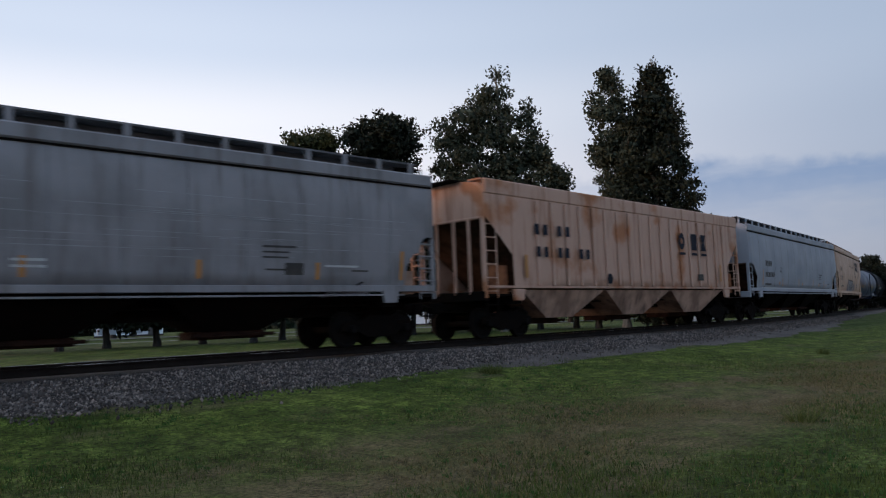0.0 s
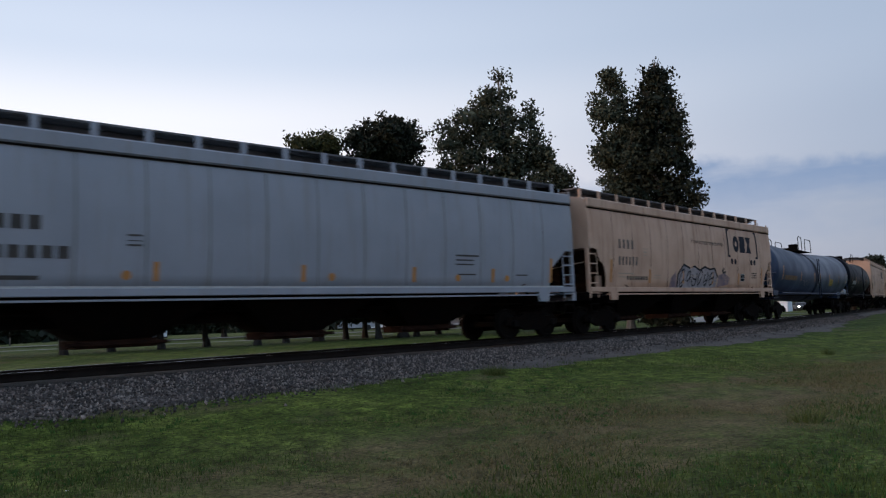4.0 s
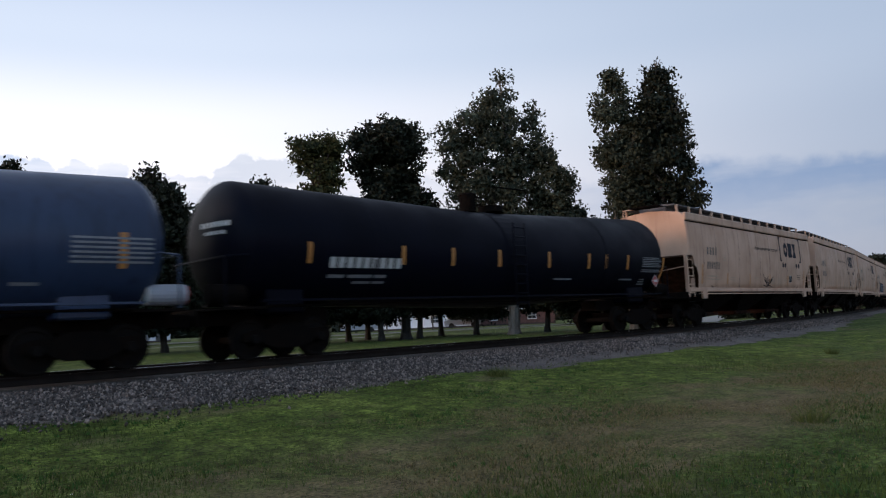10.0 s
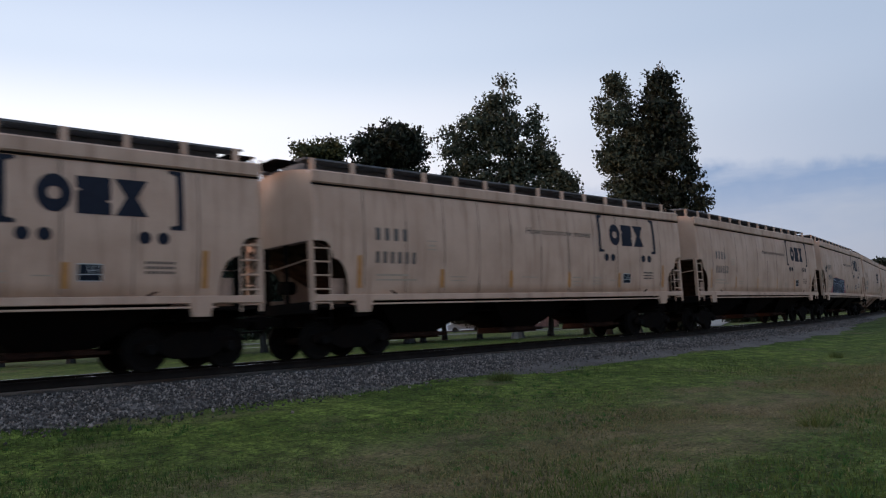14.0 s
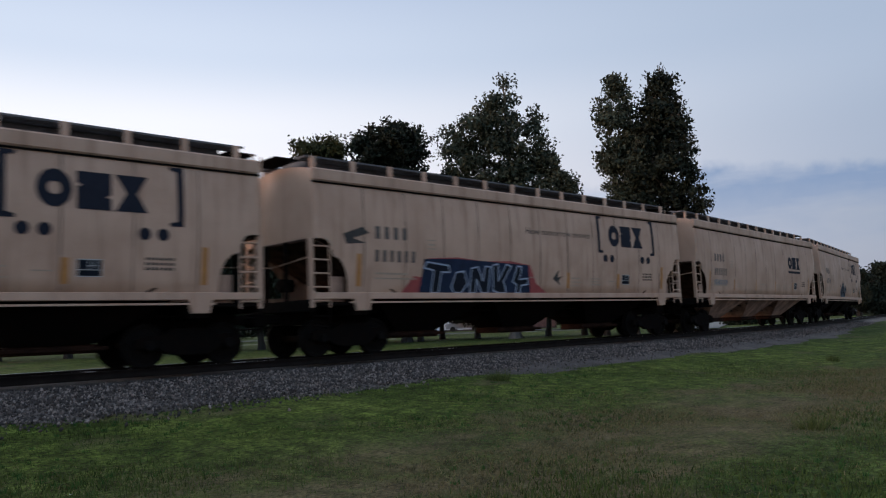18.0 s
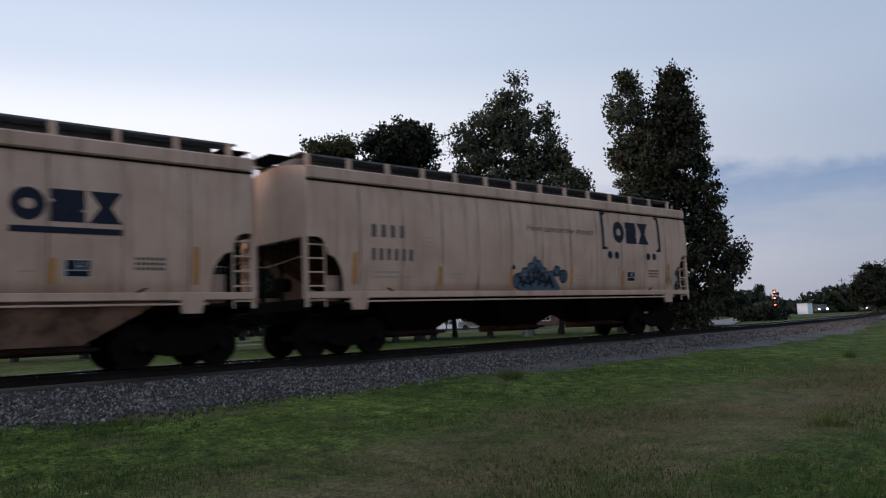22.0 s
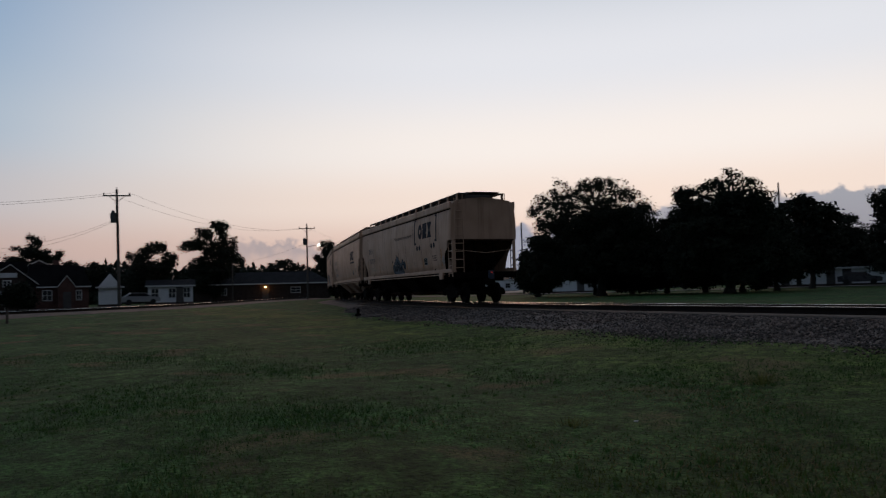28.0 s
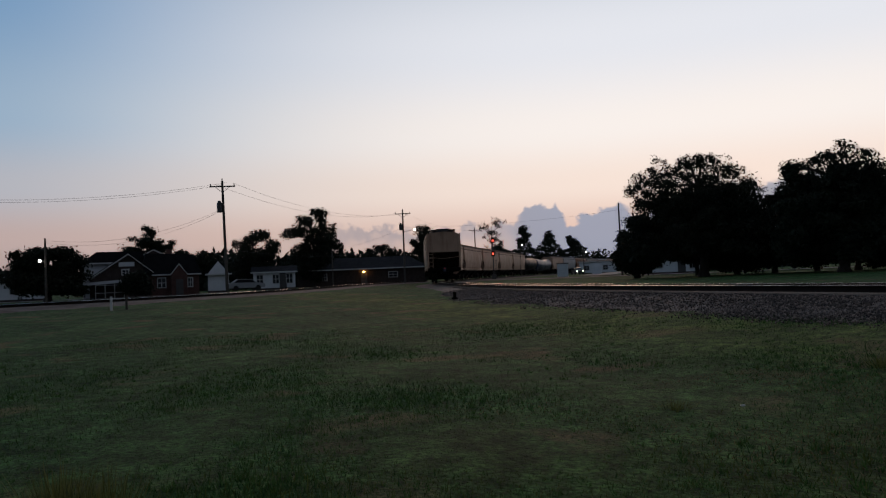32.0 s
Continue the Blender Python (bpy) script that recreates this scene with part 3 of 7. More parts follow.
    v = np.stack([x * ca - y * sa, x * sa + y * ca, z], -1) + c[:, None]
    q = (tri[None] + (np.arange(n) * 6)[:, None, None]).reshape(-1, 3)
    return soup(name, v.reshape(-1, 3), q, mat)


def stone_material():
    m = surface("loose_crushed_stone", (0.20, 0.18, 0.17), 0.9, 0, (0.11, 0.10, 0.095), 3.0, 0.6, 0.2, 0.3, 40)
    nt = m.node_tree
    b = nt.nodes["Principled BSDF"]
    geo, r = nt.nodes.new("ShaderNodeNewGeometry"), nt.nodes.new("ShaderNodeValToRGB")
    el = r.color_ramp.elements
    el[0].color, el[1].color = (0.020, 0.015, 0.013, 1), (0.235, 0.184, 0.158, 1)
    e = el.new(0.6)
    e.color = (0.062, 0.0455, 0.0385, 1)
    nt.links.new(geo.outputs["Random Per Island"], r.inputs[0])
    nt.links.new(r.outputs[0], b.inputs["Base Color"])
    return m


STONE = stone_material()
main_line = [on_track(s) for s in np.arange(-330, 190, 0.6)]
branch_line = list(zip(BRX, BRY))
BED = [(3.4, 0.42), (3.0, 0.52), (2.4, 0.68), (1.75, 0.72), (1.2, 0.68), (0, 0.68), (-1.1, 0.68), (-1.75, 0.655), (-2.5, 0.575), (-3.2, 0.48), (-3.9, 0.385), (-4.5, 0.30)]
tagged(new("ballast_main", ribbon("ballast_main", main_line, BED, BALLAST, 0.03, 0.03)), "grey crushed-stone railway ballast", "ballast", kind="structure")
# dark stone strip: oil, and the rails' shadow put into its colour
OILY_SHADED = ballast_material("oil_and_shade_dark_stone", 0.28)
tagged(new("ballast_oily", ribbon("ballast_oily", main_line, [(1.3, 0.69), (1.05, 0.735), (0, 0.74), (-0.98, 0.735), (-1.2, 0.695)], OILY_SHADED, 0.0, 0.008, 6)), "ballast between the rails, darkened for oil and shadow", "ballast", kind="structure")
tagged(new("ballast_branch", ribbon("ballast_branch", branch_line, [(a * 0.8, b) for a, b in BED], BALLAST, 0.05, 0.03, 2)), "grey crushed-stone railway ballast", "ballast", kind="structure")


def on_shoulder(r, n):
    x = np.concatenate([r.uniform(-16, 26, int(n * 0.72)), r.uniform(26, 60, int(n * 0.14)), r.uniform(-45, -16, int(n * 0.14))])
    edge = np.interp(x, [-25, 0, 6, 10, 15, 40], [4.6, 4.5, 4.5, 4.1, 3.5, 3.1])
    d = -r.uniform(0.85, 1.0, len(x)) * r.uniform(0.24, 1.0, len(x)) ** 0.8 * edge
    d = np.where(r.rand(len(x)) < 0.02, -edge - r.exponential(0.2, len(x)), d)
    yt, g = np.interp(x, TX, TY), np.interp(x, TX, np.gradient(TY, TX))
    k = np.sqrt(1 + g * g)
    px, py = x - g / k * d, yt + d / k
    z = np.interp(-d, [0.3, 1.1, 1.75, 2.5, 3.2, 3.9, 4.4, 6.2], [0.71, 0.715, 0.69, 0.612, 0.515, 0.41, 0.375, 0.29])
    return np.stack([px, py, z + r.uniform(-0.01, 0.03, len(x))], 1)


tagged(new("ballast_stones", stones("ballast_stones", 80000, on_shoulder, STONE, 0.014, 0.038, 5)), "loose grey and brown ballast stones", "stones", kind="stuff")


# ---------------------------------------------------------------- rails and ties
def rail_profile(side):
    p = [(-0.07, -0.175), (-0.07, -0.155), (-0.012, -0.135), (-0.012, -0.045), (-0.037, -0.03), (-0.037, -0.004)]
    return [(side + a, b) for a, b in p] + [(side - a, b) for a, b in reversed(p)]


def build_track(name, line, label):
    thing = tagged(new(name), label, "railway track", kind="structure")
    for side in (0.7525, -0.7525):
        r = new("rail", ribbon("rail", line, rail_profile(side), RAIL_STEEL, RAIL))
        r.parent = thing
        h = new("rail_head", ribbon("rail_head", line, [(side - 0.034, -0.003), (side - 0.02, 0.0), (side + 0.02, 0.0), (side + 0.034, -0.003)], RAIL_HEAD, RAIL + 0.001))
        h.parent = r
    return thing


def box_mesh(name, sx, sy, sz, mat, bevel=0.0):
    bm = bmesh.new()
    bmesh.ops.create_cube(bm, size=1.0, matrix=Matrix.Diagonal((sx, sy, sz, 1)))
    if bevel:
        bmesh.ops.bevel(bm, geom=bm.edges[:], offset=bevel, segments=1, affect="EDGES")
    me = bpy.data.meshes.new(name)
    bm.to_mesh(me)
    bm.free()
    me.materials.append(mat)
    return me


track_main = build_track("track_main", main_line, "steel rails on timber ties, main line")
track_branch = build_track("track_branch", branch_line, "steel rails on timber ties, crossing branch")

TIE = box_mesh("tie", 0.22, 2.6, 0.18, WOOD_TIE, 0.012)
for s in np.arange(-52, 68, 0.52):
    x, y = on_track(s)
    o = new("tie", TIE)
    o.parent = track_main
    o.matrix_local = Matrix.Translation((x, y, RAIL - 0.315)) @ Matrix.Rotation(heading(s) + 0.01 * math.sin(s * 7.3), 4, "Z")


# ---------------------------------------------------------------- the train
def part(name, data, mat, parent, label=""):
    """Links a bmesh or a mesh as one part under a thing or a part."""
    if isinstance(data, bmesh.types.BMesh):
        me = bpy.data.meshes.new(name)
        data.to_mesh(me)
        data.free()
    else:
        me = data
    if mat and not me.materials:
        me.materials.append(mat)
    ob = new(name, me)
    ob.parent = parent
    return tagged(ob, label)


def add_box(bm, x0, x1, y0, y1, z0, z1):
    m = Matrix.Translation(((x0 + x1) / 2, (y0 + y1) / 2, (z0 + z1) / 2)) @ Matrix.Diagonal((x1 - x0, y1 - y0, z1 - z0, 1))
    return bmesh.ops.create_cube(bm, size=1.0, matrix=m)["verts"]


def boxes(*dims, bevel=0.0):
    bm = bmesh.new()
    for d in dims:
        add_box(bm, *d)
    if bevel:
        bmesh.ops.bevel(bm, geom=bm.edges[:], offset=bevel, segments=1, affect="EDGES")
    return bm


def add_rod(bm, a, b, r=0.02, seg=6):
    a, b = Vector(a), Vector(b)
    m = Matrix.Translation((a + b) / 2) @ (b - a).to_track_quat("Z", "Y").to_matrix().to_4x4()
    bmesh.ops.create_cone(bm, cap_ends=True, segments=seg, radius1=r, radius2=r, depth=(b - a).length, matrix=m)


def rods(pairs, r=0.02, seg=6):
    bm = bmesh.new()
    for a, b in pairs:
        add_rod(bm, a, b, r, seg)
    return bm


def extruded(points, y0, y1):
    """A plate with an outline in x and z, from y0 to y1."""
    bm = bmesh.new()
    a = [bm.verts.new((x, y0, z)) for x, z in points]
    b = [bm.verts.new((x, y1, z)) for x, z in points]
    n = len(points)
    bm.faces.new(a)
    bm.faces.new(b[::-1])
    for i in range(n):
        bm.faces.new((a[i], b[i], b[(i + 1) % n], a[(i + 1) % n]))
    bmesh.ops.recalc_face_normals(bm, faces=bm.faces[:])
    return bm


def wheelset_mesh():
    """Two flanged wheels and their axle as one turned shape."""
    prof = [(0.0, 1.00), (0.085, 0.99), (0.13, 0.90), (0.17, 0.86), (0.30, 0.815), (0.37, 0.80), (0.39, 0.84), (0.450, 0.84), (0.457, 0.74), (0.487, 0.715), (0.485, 0.69), (0.40, 0.685), (0.36, 0.72), (0.17, 0.70), (0.11, 0.64), (0.085, 0.60)]
    prof = [(r, -y) for r, y in prof] + [(r, y) for r, y in reversed(prof)]
    seg = 26
    v, f = [], []
    for r, y in prof:
        v += [(r * math.cos(2 * math.pi * k / seg), y, r * math.sin(2 * math.pi * k / seg)) for k in range(seg)]
    for a in range(len(prof) - 1):
        f += [(a * seg + k, a * seg + (k + 1) % seg, (a + 1) * seg + (k + 1) % seg, (a + 1) * seg + k) for k in range(seg)]
    return mesh_of("wheelset", v, f, WHEEL)


WHEELSET = wheelset_mesh()
SIDEFRAME = [(-1.20, 0.44), (-1.16, 0.60), (-0.92, 0.68), (-0.60, 0.66), (-0.34, 0.80), (0.34, 0.80), (0.60, 0.66), (0.92, 0.68), (1.16, 0.60),
             (1.20, 0.44), (1.06, 0.40), (0.98, 0.50), (0.80, 0.50), (0.66, 0.36), (0.36, 0.24), (-0.36, 0.24), (-0.66, 0.36), (-0.80, 0.50), (-0.98, 0.50), (-1.06, 0.40)]


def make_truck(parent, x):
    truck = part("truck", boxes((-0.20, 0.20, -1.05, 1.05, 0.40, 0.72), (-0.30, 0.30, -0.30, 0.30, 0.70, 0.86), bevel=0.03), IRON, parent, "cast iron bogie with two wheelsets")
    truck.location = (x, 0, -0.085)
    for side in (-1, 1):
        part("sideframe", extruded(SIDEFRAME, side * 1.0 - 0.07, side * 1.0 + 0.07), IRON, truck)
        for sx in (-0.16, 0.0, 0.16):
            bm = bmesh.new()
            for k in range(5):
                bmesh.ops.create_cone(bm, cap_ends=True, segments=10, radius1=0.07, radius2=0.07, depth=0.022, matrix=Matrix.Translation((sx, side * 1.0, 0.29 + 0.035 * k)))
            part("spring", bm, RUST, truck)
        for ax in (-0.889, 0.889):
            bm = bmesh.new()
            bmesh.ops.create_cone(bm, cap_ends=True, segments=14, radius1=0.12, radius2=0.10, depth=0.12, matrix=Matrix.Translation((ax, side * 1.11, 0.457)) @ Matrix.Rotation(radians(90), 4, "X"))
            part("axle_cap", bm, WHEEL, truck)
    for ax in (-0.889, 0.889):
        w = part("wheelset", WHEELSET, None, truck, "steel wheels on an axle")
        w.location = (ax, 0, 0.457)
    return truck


HALF_Z = [1.30, 1.6, 2.0, 2.5, 3.0, 3.5, 4.0, 4.29]
HALF_Y = [1.45, 1.50, 1.55, 1.595, 1.615, 1.61, 1.575, 1.53]


def half(z):
    return float(np.interp(z, HALF_Z, HALF_Y))


END_DEPTH = 2.7


def shell_mesh(hl, cut, mat, under, flat=False, eave=4.14, crown=4.66):
    """A hopper's body: sides, roof, sloping ends. cut: rows of (distance in from the end, lower edge)."""
    deep = hl - END_DEPTH
    xs = sorted({round(a, 3) for a in list(np.linspace(-deep, deep, 11)) + [s * (hl - c[0]) for c in cut for s in (1, -1)]})
    rows, bm = [], bmesh.new()
    for x in xs:
        d = hl - abs(x)
        low = float(np.interp(d, [c[0] for c in cut], [c[1] for c in cut]))
        ring = []
        for k in range(9):
            z = low + (eave - low) * k / 8
            ring.append(((1.56 if flat else half(z)) - (0.05 if d < 0.02 else 0.0), z))
        ring += [(1.49, eave + 0.20), (1.30, eave + 0.36), (0.7, crown - 0.06), (0, crown)]
        pts = [(-y, z) for y, z in ring] + [(y, z) for y, z in reversed(ring[:-1])]
        rows.append([bm.verts.new((x, y, z)) for y, z in pts])
    n = len(rows[0])
    for a, b in zip(rows[:-1], rows[1:]):
        for i in range(n):
            if i == n - 1 and abs(a[0].co.x + b[0].co.x) / 2 > deep:
                continue    # open below the sloping end sheets
            f = bm.faces.new((a[i], a[(i + 1) % n], b[(i + 1) % n], b[i]))
            f.smooth = True
            # underside takes the second material, dark for the shade beneath
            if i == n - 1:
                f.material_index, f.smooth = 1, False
    bm.faces.new(rows[0])
    bm.faces.new(rows[-1][::-1])
    bmesh.ops.recalc_face_normals(bm, faces=bm.faces[:])
    me = bpy.data.meshes.new("body")
    bm.to_mesh(me)
    bm.free()
    me.materials.append(mat)
    me.materials.append(under)
    return me


def decal(name, polys, mat, parent, label="", lift=0.008, side=None):
    """Thin paint shapes that follow the car's side: outlines in x and z."""
    if len(polys) > 1 and name in ("reporting_mark", "car_number", "company_name", "white_mark"):
        return [decal(name, [p], mat, parent, label, lift, side) for p in polys]
    surf = side or (lambda z, x: half(z))
    bm = bmesh.new()
    for p in polys:
        bm.faces.new([bm.verts.new((x, 0, z)) for x, z in p])
    bm.normal_update()
    bmesh.ops.triangulate(bm, faces=bm.faces[:])
    zs = [v.co.z for v in bm.verts]
    z = math.ceil(min(zs) / 0.25) * 0.25
    while z < max(zs):
        bmesh.ops.bisect_plane(bm, geom=bm.verts[:] + bm.edges[:] + bm.faces[:], plane_co=(0, 0, z), plane_no=(0, 0, 1))
        z += 0.25
    for v in bm.verts:
        v.co.y = -surf(v.co.z, v.co.x) - lift
    bmesh.ops.recalc_face_normals(bm, faces=bm.faces[:])
    if bm.faces and sum(f.normal.y for f in bm.faces) > 0:
        bmesh.ops.reverse_faces(bm, faces=bm.faces[:])
    ob = part(name, bm, mat, parent, label)
    return tagged(ob, label, kind="stuff") if name.startswith("stencil_") else ob


def rect(x0, x1, z0, z1):
    return [(x0, z0), (x1, z0), (x1, z1), (x0, z1)]


def bars(x0, x1, z0, z1, n, fill=0.7):
    w = (x1 - x0) / n
    return [rect(x0 + w * i, x0 + w * (i + fill), z0, z1) for i in range(n)]


def disc(x, z, r, n=14):
    return [(x + r * math.cos(2 * math.pi * k / n), z + r * math.sin(2 * math.pi * k / n)) for k in range(n)]


def emblem(x0, x1, z0, z1):
    """Three heavy plain shapes side by side: a ring, a notched block and an hourglass."""
    ring = [(0.5 + 0.5 * math.cos(a), 0.5 + 0.5 * math.sin(a)) for a in np.linspace(0, math.pi, 11)] + [(0.5 + 0.19 * math.cos(a), 0.5 + 0.17 * math.sin(a)) for a in np.linspace(math.pi, 0, 9)]
    shapes = [[ring, [(px, 1 - pz) for px, pz in ring]],
              [[(0, 0), (1, 0), (1, 0.30), (0.86, 0.36), (1, 0.42), (1, 1), (0, 1), (0, 0.70), (0.14, 0.64), (0, 0.58)]],
              [[(0, 0), (1, 0), (0.66, 0.5), (1, 1), (0, 1), (0.34, 0.5)]]]
    w = (x1 - x0) / 3.24
    return [[[(x0 + w * (1.12 * i + px), z0 + (z1 - z0) * pz) for px, pz in p] for p in s] for i, s in enumerate(shapes)]


def lettering(text, x0, x1, z, size, shear=0.0):
    """Words as a mesh that lies on the car's side."""
    cu = bpy.data.curves.new("words", "FONT")
    cu.body, cu.size, cu.shear, cu.resolution_u = text, size, shear, 2
    ob = bpy.data.objects.new("words", cu)
    scene.collection.objects.link(ob)
    bpy.context.view_layer.update()
    me = bpy.data.meshes.new_from_object(ob.evaluated_get(bpy.context.evaluated_depsgraph_get()))
    bpy.data.objects.remove(ob)
    bpy.data.curves.remove(cu)
    w = max(v.co.x for v in me.vertices)
    for v in me.vertices:
        px, pz = x0 + v.co.x / w * (x1 - x0), z + v.co.y
        v.co = (px, -half(pz) - 0.010, pz)
    me.materials.clear()
    return me


SLOGAN = lettering("How tomorrow moves", -0.72, 2.56, 3.26, 0.30, 0.25)


def ladder(parent, x0, x1, y, z0, z1, n, mat):
    pairs = [((x0, y, z0), (x0, y, z1)), ((x1, y, z0), (x1, y, z1))]
    pairs += [((x0, y, z0 + (z1 - z0) * (k + 0.5) / n), (x1, y, z0 + (z1 - z0) * (k + 0.5) / n)) for k in range(n)]
    return part("ladder", rods(pairs, 0.022, 6), mat, parent, "steel rung ladder")


def grating(x0, x1, y0, y1, z):
    """An open steel lattice in one piece: bars across, three rails along."""
    m = max(2, int((x1 - x0) / 0.10))
    xs = sorted([x0 + (x1 - x0) * k / m for k in range(m + 1)] + [x0 + (x1 - x0) * k / m + 0.062 for k in range(m)])
    c = (y0 + y1) / 2
    ys = [y0, y0 + 0.03, c - 0.015, c + 0.015, y1 - 0.03, y1]
    cells = {(i, j) for i in range(len(xs) - 1) for j in range(5) if j % 2 == 0 or i % 2 == 0}
    bm = bmesh.new()
    vs = {(i, j, k): bm.verts.new((x, y, z - 0.045 * k)) for i, x in enumerate(xs) for j, y in enumerate(ys) for k in (0, 1)}
    for i, j in cells:
        q = [(i, j), (i + 1, j), (i + 1, j + 1), (i, j + 1)]
        bm.faces.new([vs[(*a, 0)] for a in q])
        bm.faces.new([vs[(*a, 1)] for a in reversed(q)])
        for n_, a, b in (((i, j - 1), q[0], q[1]), ((i + 1, j), q[1], q[2]), ((i, j + 1), q[2], q[3]), ((i - 1, j), q[3], q[0])):
            if n_ not in cells:
                bm.faces.new([vs[(*b, 0)], vs[(*a, 0)], vs[(*a, 1)], vs[(*b, 1)]])
    return bm


CURVE_CUT = [(0.0, 2.74), (0.05, 2.75), (0.28, 2.75), (0.40, 2.70), (0.49, 2.58), (0.53, 2.42), (0.56, 2.34), (0.72, 2.29), (0.85, 2.17), (0.95, 1.98), (1.01, 1.72), (1.03, 1.40)]
DIAG_CUT = [(0.0, 2.60), (0.05, 2.60), (0.45, 2.60), (1.14, 2.02), (1.18, 1.40)]
RIB_CUT = [(0.0, 3.46), (0.05, 3.45), (1.20, 2.38), (1.24, 1.40)]


def make_hopper(name, label, paint, hl, truck_x, cut, seam_mat, bays=3, bay_mat=None, ribs=False, posts=14, dark_end=SLOPE, cage=IRON):
    car = tagged(new(name), label, "railcar", "freight cars of the train")
    part("body", shell_mesh(hl, cut, paint, dark_end, flat=ribs), None, car, "painted steel hopper body")
    for side in (-1, 1):
        part("side_sill", boxes((-hl, hl, side * 1.52 - 0.05, side * 1.52 + 0.05, 1.30 if not ribs else 1.385, 1.46), bevel=0.012), paint, car)
        if ribs:
            continue
        part("sill_flange", boxes((-hl + 1.1, hl - 1.1, side * 1.50 - 0.06, side * 1.50 + 0.06, 1.20, 1.24)), paint, car)
    # weld seams or pressed ribs
    step = 1.58 if ribs else 1.37
    n = int((hl - 1.3) / step)
    for k in range(-n, n + 1):
        x = k * step
        if ribs:
            for sx in (x, x + step / 2):
                if abs(sx) < hl - 0.3:
                    part("rib", boxes((sx - 0.06, sx + 0.06, -1.64, -1.56, 1.46 if abs(sx) < hl - 1.3 else 3.3, 4.13), bevel=0.02), paint, car)
                    part("rib", boxes((sx - 0.06, sx + 0.06, 1.56, 1.64, 1.46 if abs(sx) < hl - 1.3 else 3.3, 4.13)), paint, car)
        else:
            decal("seam", [rect(x - 0.020, x + 0.020, 1.5, 4.08)], seam_mat, car, lift=0.004)
    for side in (-1, 1):
        part("top_chord", boxes((-hl, hl, side * 1.53 - 0.06, side * 1.53 + 0.06, 4.145, 4.47 if not ribs else 4.61), bevel=0.04), paint, car)
        if not ribs:
            # the chord's shadow on the side, added as a thin dark bar
            part("eave_gap", boxes((-hl + 0.02, hl - 0.02, side * 1.555 - 0.03, side * 1.555 + 0.03, 4.100, 4.142)), IRON, car, "dark strip for the shadow below the top chord")
    # roof
    part("hatch", boxes((-hl + 0.5, hl - 0.5, -0.60, 0.60, 4.55, 4.955 if not ribs else 4.70), bevel=0.04), GALVANISED, car, "long dull steel roof hatch")
    top = 4.87 if not ribs else 4.665
    for side in (-1, 1):
        part("running_board", grating(-hl + 0.15, hl - 0.15, side * (1.05 if ribs else 0.85) - 0.24, side * (1.05 if ribs else 0.85) + 0.24, top), paint if ribs else GALVANISED, car, "steel grating walkway")
        for k in range(posts):
            x = -hl + 0.35 + (2 * hl - 0.7) * k / (posts - 1)
            part("roof_bracket", boxes((x - 0.075, x + 0.075, side * 1.10 - 0.03, side * 1.10 + 0.03, 4.46, top - 0.01 if not ribs else 4.62)), paint, car)
    for e in (-1, 1):
        part("end_walkway", grating(e * hl - 0.30 if e > 0 else -hl - 0.42, hl + 0.42 if e > 0 else -hl + 0.30, -0.62, 0.62, top - 0.02), IRON, car)
        part("grab_rail", rods([((e * (hl + 0.02), 1.06, 4.45), (e * (hl + 0.02), 1.06, top - 0.05)), ((e * (hl + 0.02), 1.06, top - 0.05), (e * (hl + 0.02), 0.6, top - 0.05))], 0.022), paint, car)
        # end cage: ladders, sill steps, corner posts; the end ladder stands at opposite corners of the two ends
        low_edge = cut[0][1]
        part("slope_sheet", extruded([(e * (hl - 0.04), low_edge + 0.02), (e * (hl - 0.04), low_edge + 0.06), (e * (hl - END_DEPTH), 1.42), (e * (hl - END_DEPTH), 1.36)], -1.49, 1.49), dark_end, car, "sloping end sheet, brown darkened for its shade")
        xa, xb = e * (hl - 0.5), e * (hl - 0.02)
        ladder(car, xa, xb, -1.52, 1.10, low_edge, 5 if low_edge < 3 else 6, paint)
        ladder(car, xa, xb, 1.52, 1.10, low_edge, 5, cage)
        part("sill_step", rods([((xa, -1.50, 0.62), (xa, -1.50, 1.12)), ((xb, -1.50, 0.62), (xb, -1.50, 1.12)), ((xa, -1.50, 0.64), (xb, -1.50, 0.64)), ((xa, -1.50, 0.90), (xb, -1.50, 0.90))], 0.018), IRON, car, "iron sill step")
        for y in (-1.47, 1.47):
            part("corner_post", boxes((e * hl - 0.07, e * hl + 0.05, y - 0.06, y + 0.06, 1.1, low_edge + 0.02), bevel=0.015), paint, car)
        ly = -e * 1.42
        part("end_ladder", rods([((e * (hl + 0.11), ly, 1.3), (e * (hl + 0.11), ly, top - 0.28)), ((e * (hl + 0.11), ly * 0.72, 1.3), (e * (hl + 0.11), ly * 0.72, top - 0.12))] +
                                [((e * (hl + 0.11), ly, z), (e * (hl + 0.11), ly * 0.72, z)) for z in np.arange(1.5, 4.5, 0.36)], 0.02), paint, car, "ladder on the end")
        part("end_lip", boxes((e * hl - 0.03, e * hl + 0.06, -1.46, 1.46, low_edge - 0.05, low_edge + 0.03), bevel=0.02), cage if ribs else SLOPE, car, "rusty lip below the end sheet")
        if cut is DIAG_CUT:
            for y in (-0.95, -0.1, 0.75):
                part("end_rib", boxes((e * hl - 0.02, e * hl + 0.07, y - 0.09, y + 0.09, low_edge, 4.42), bevel=0.02), GREY_SEAM, car, "pressed rib on the end sheet")
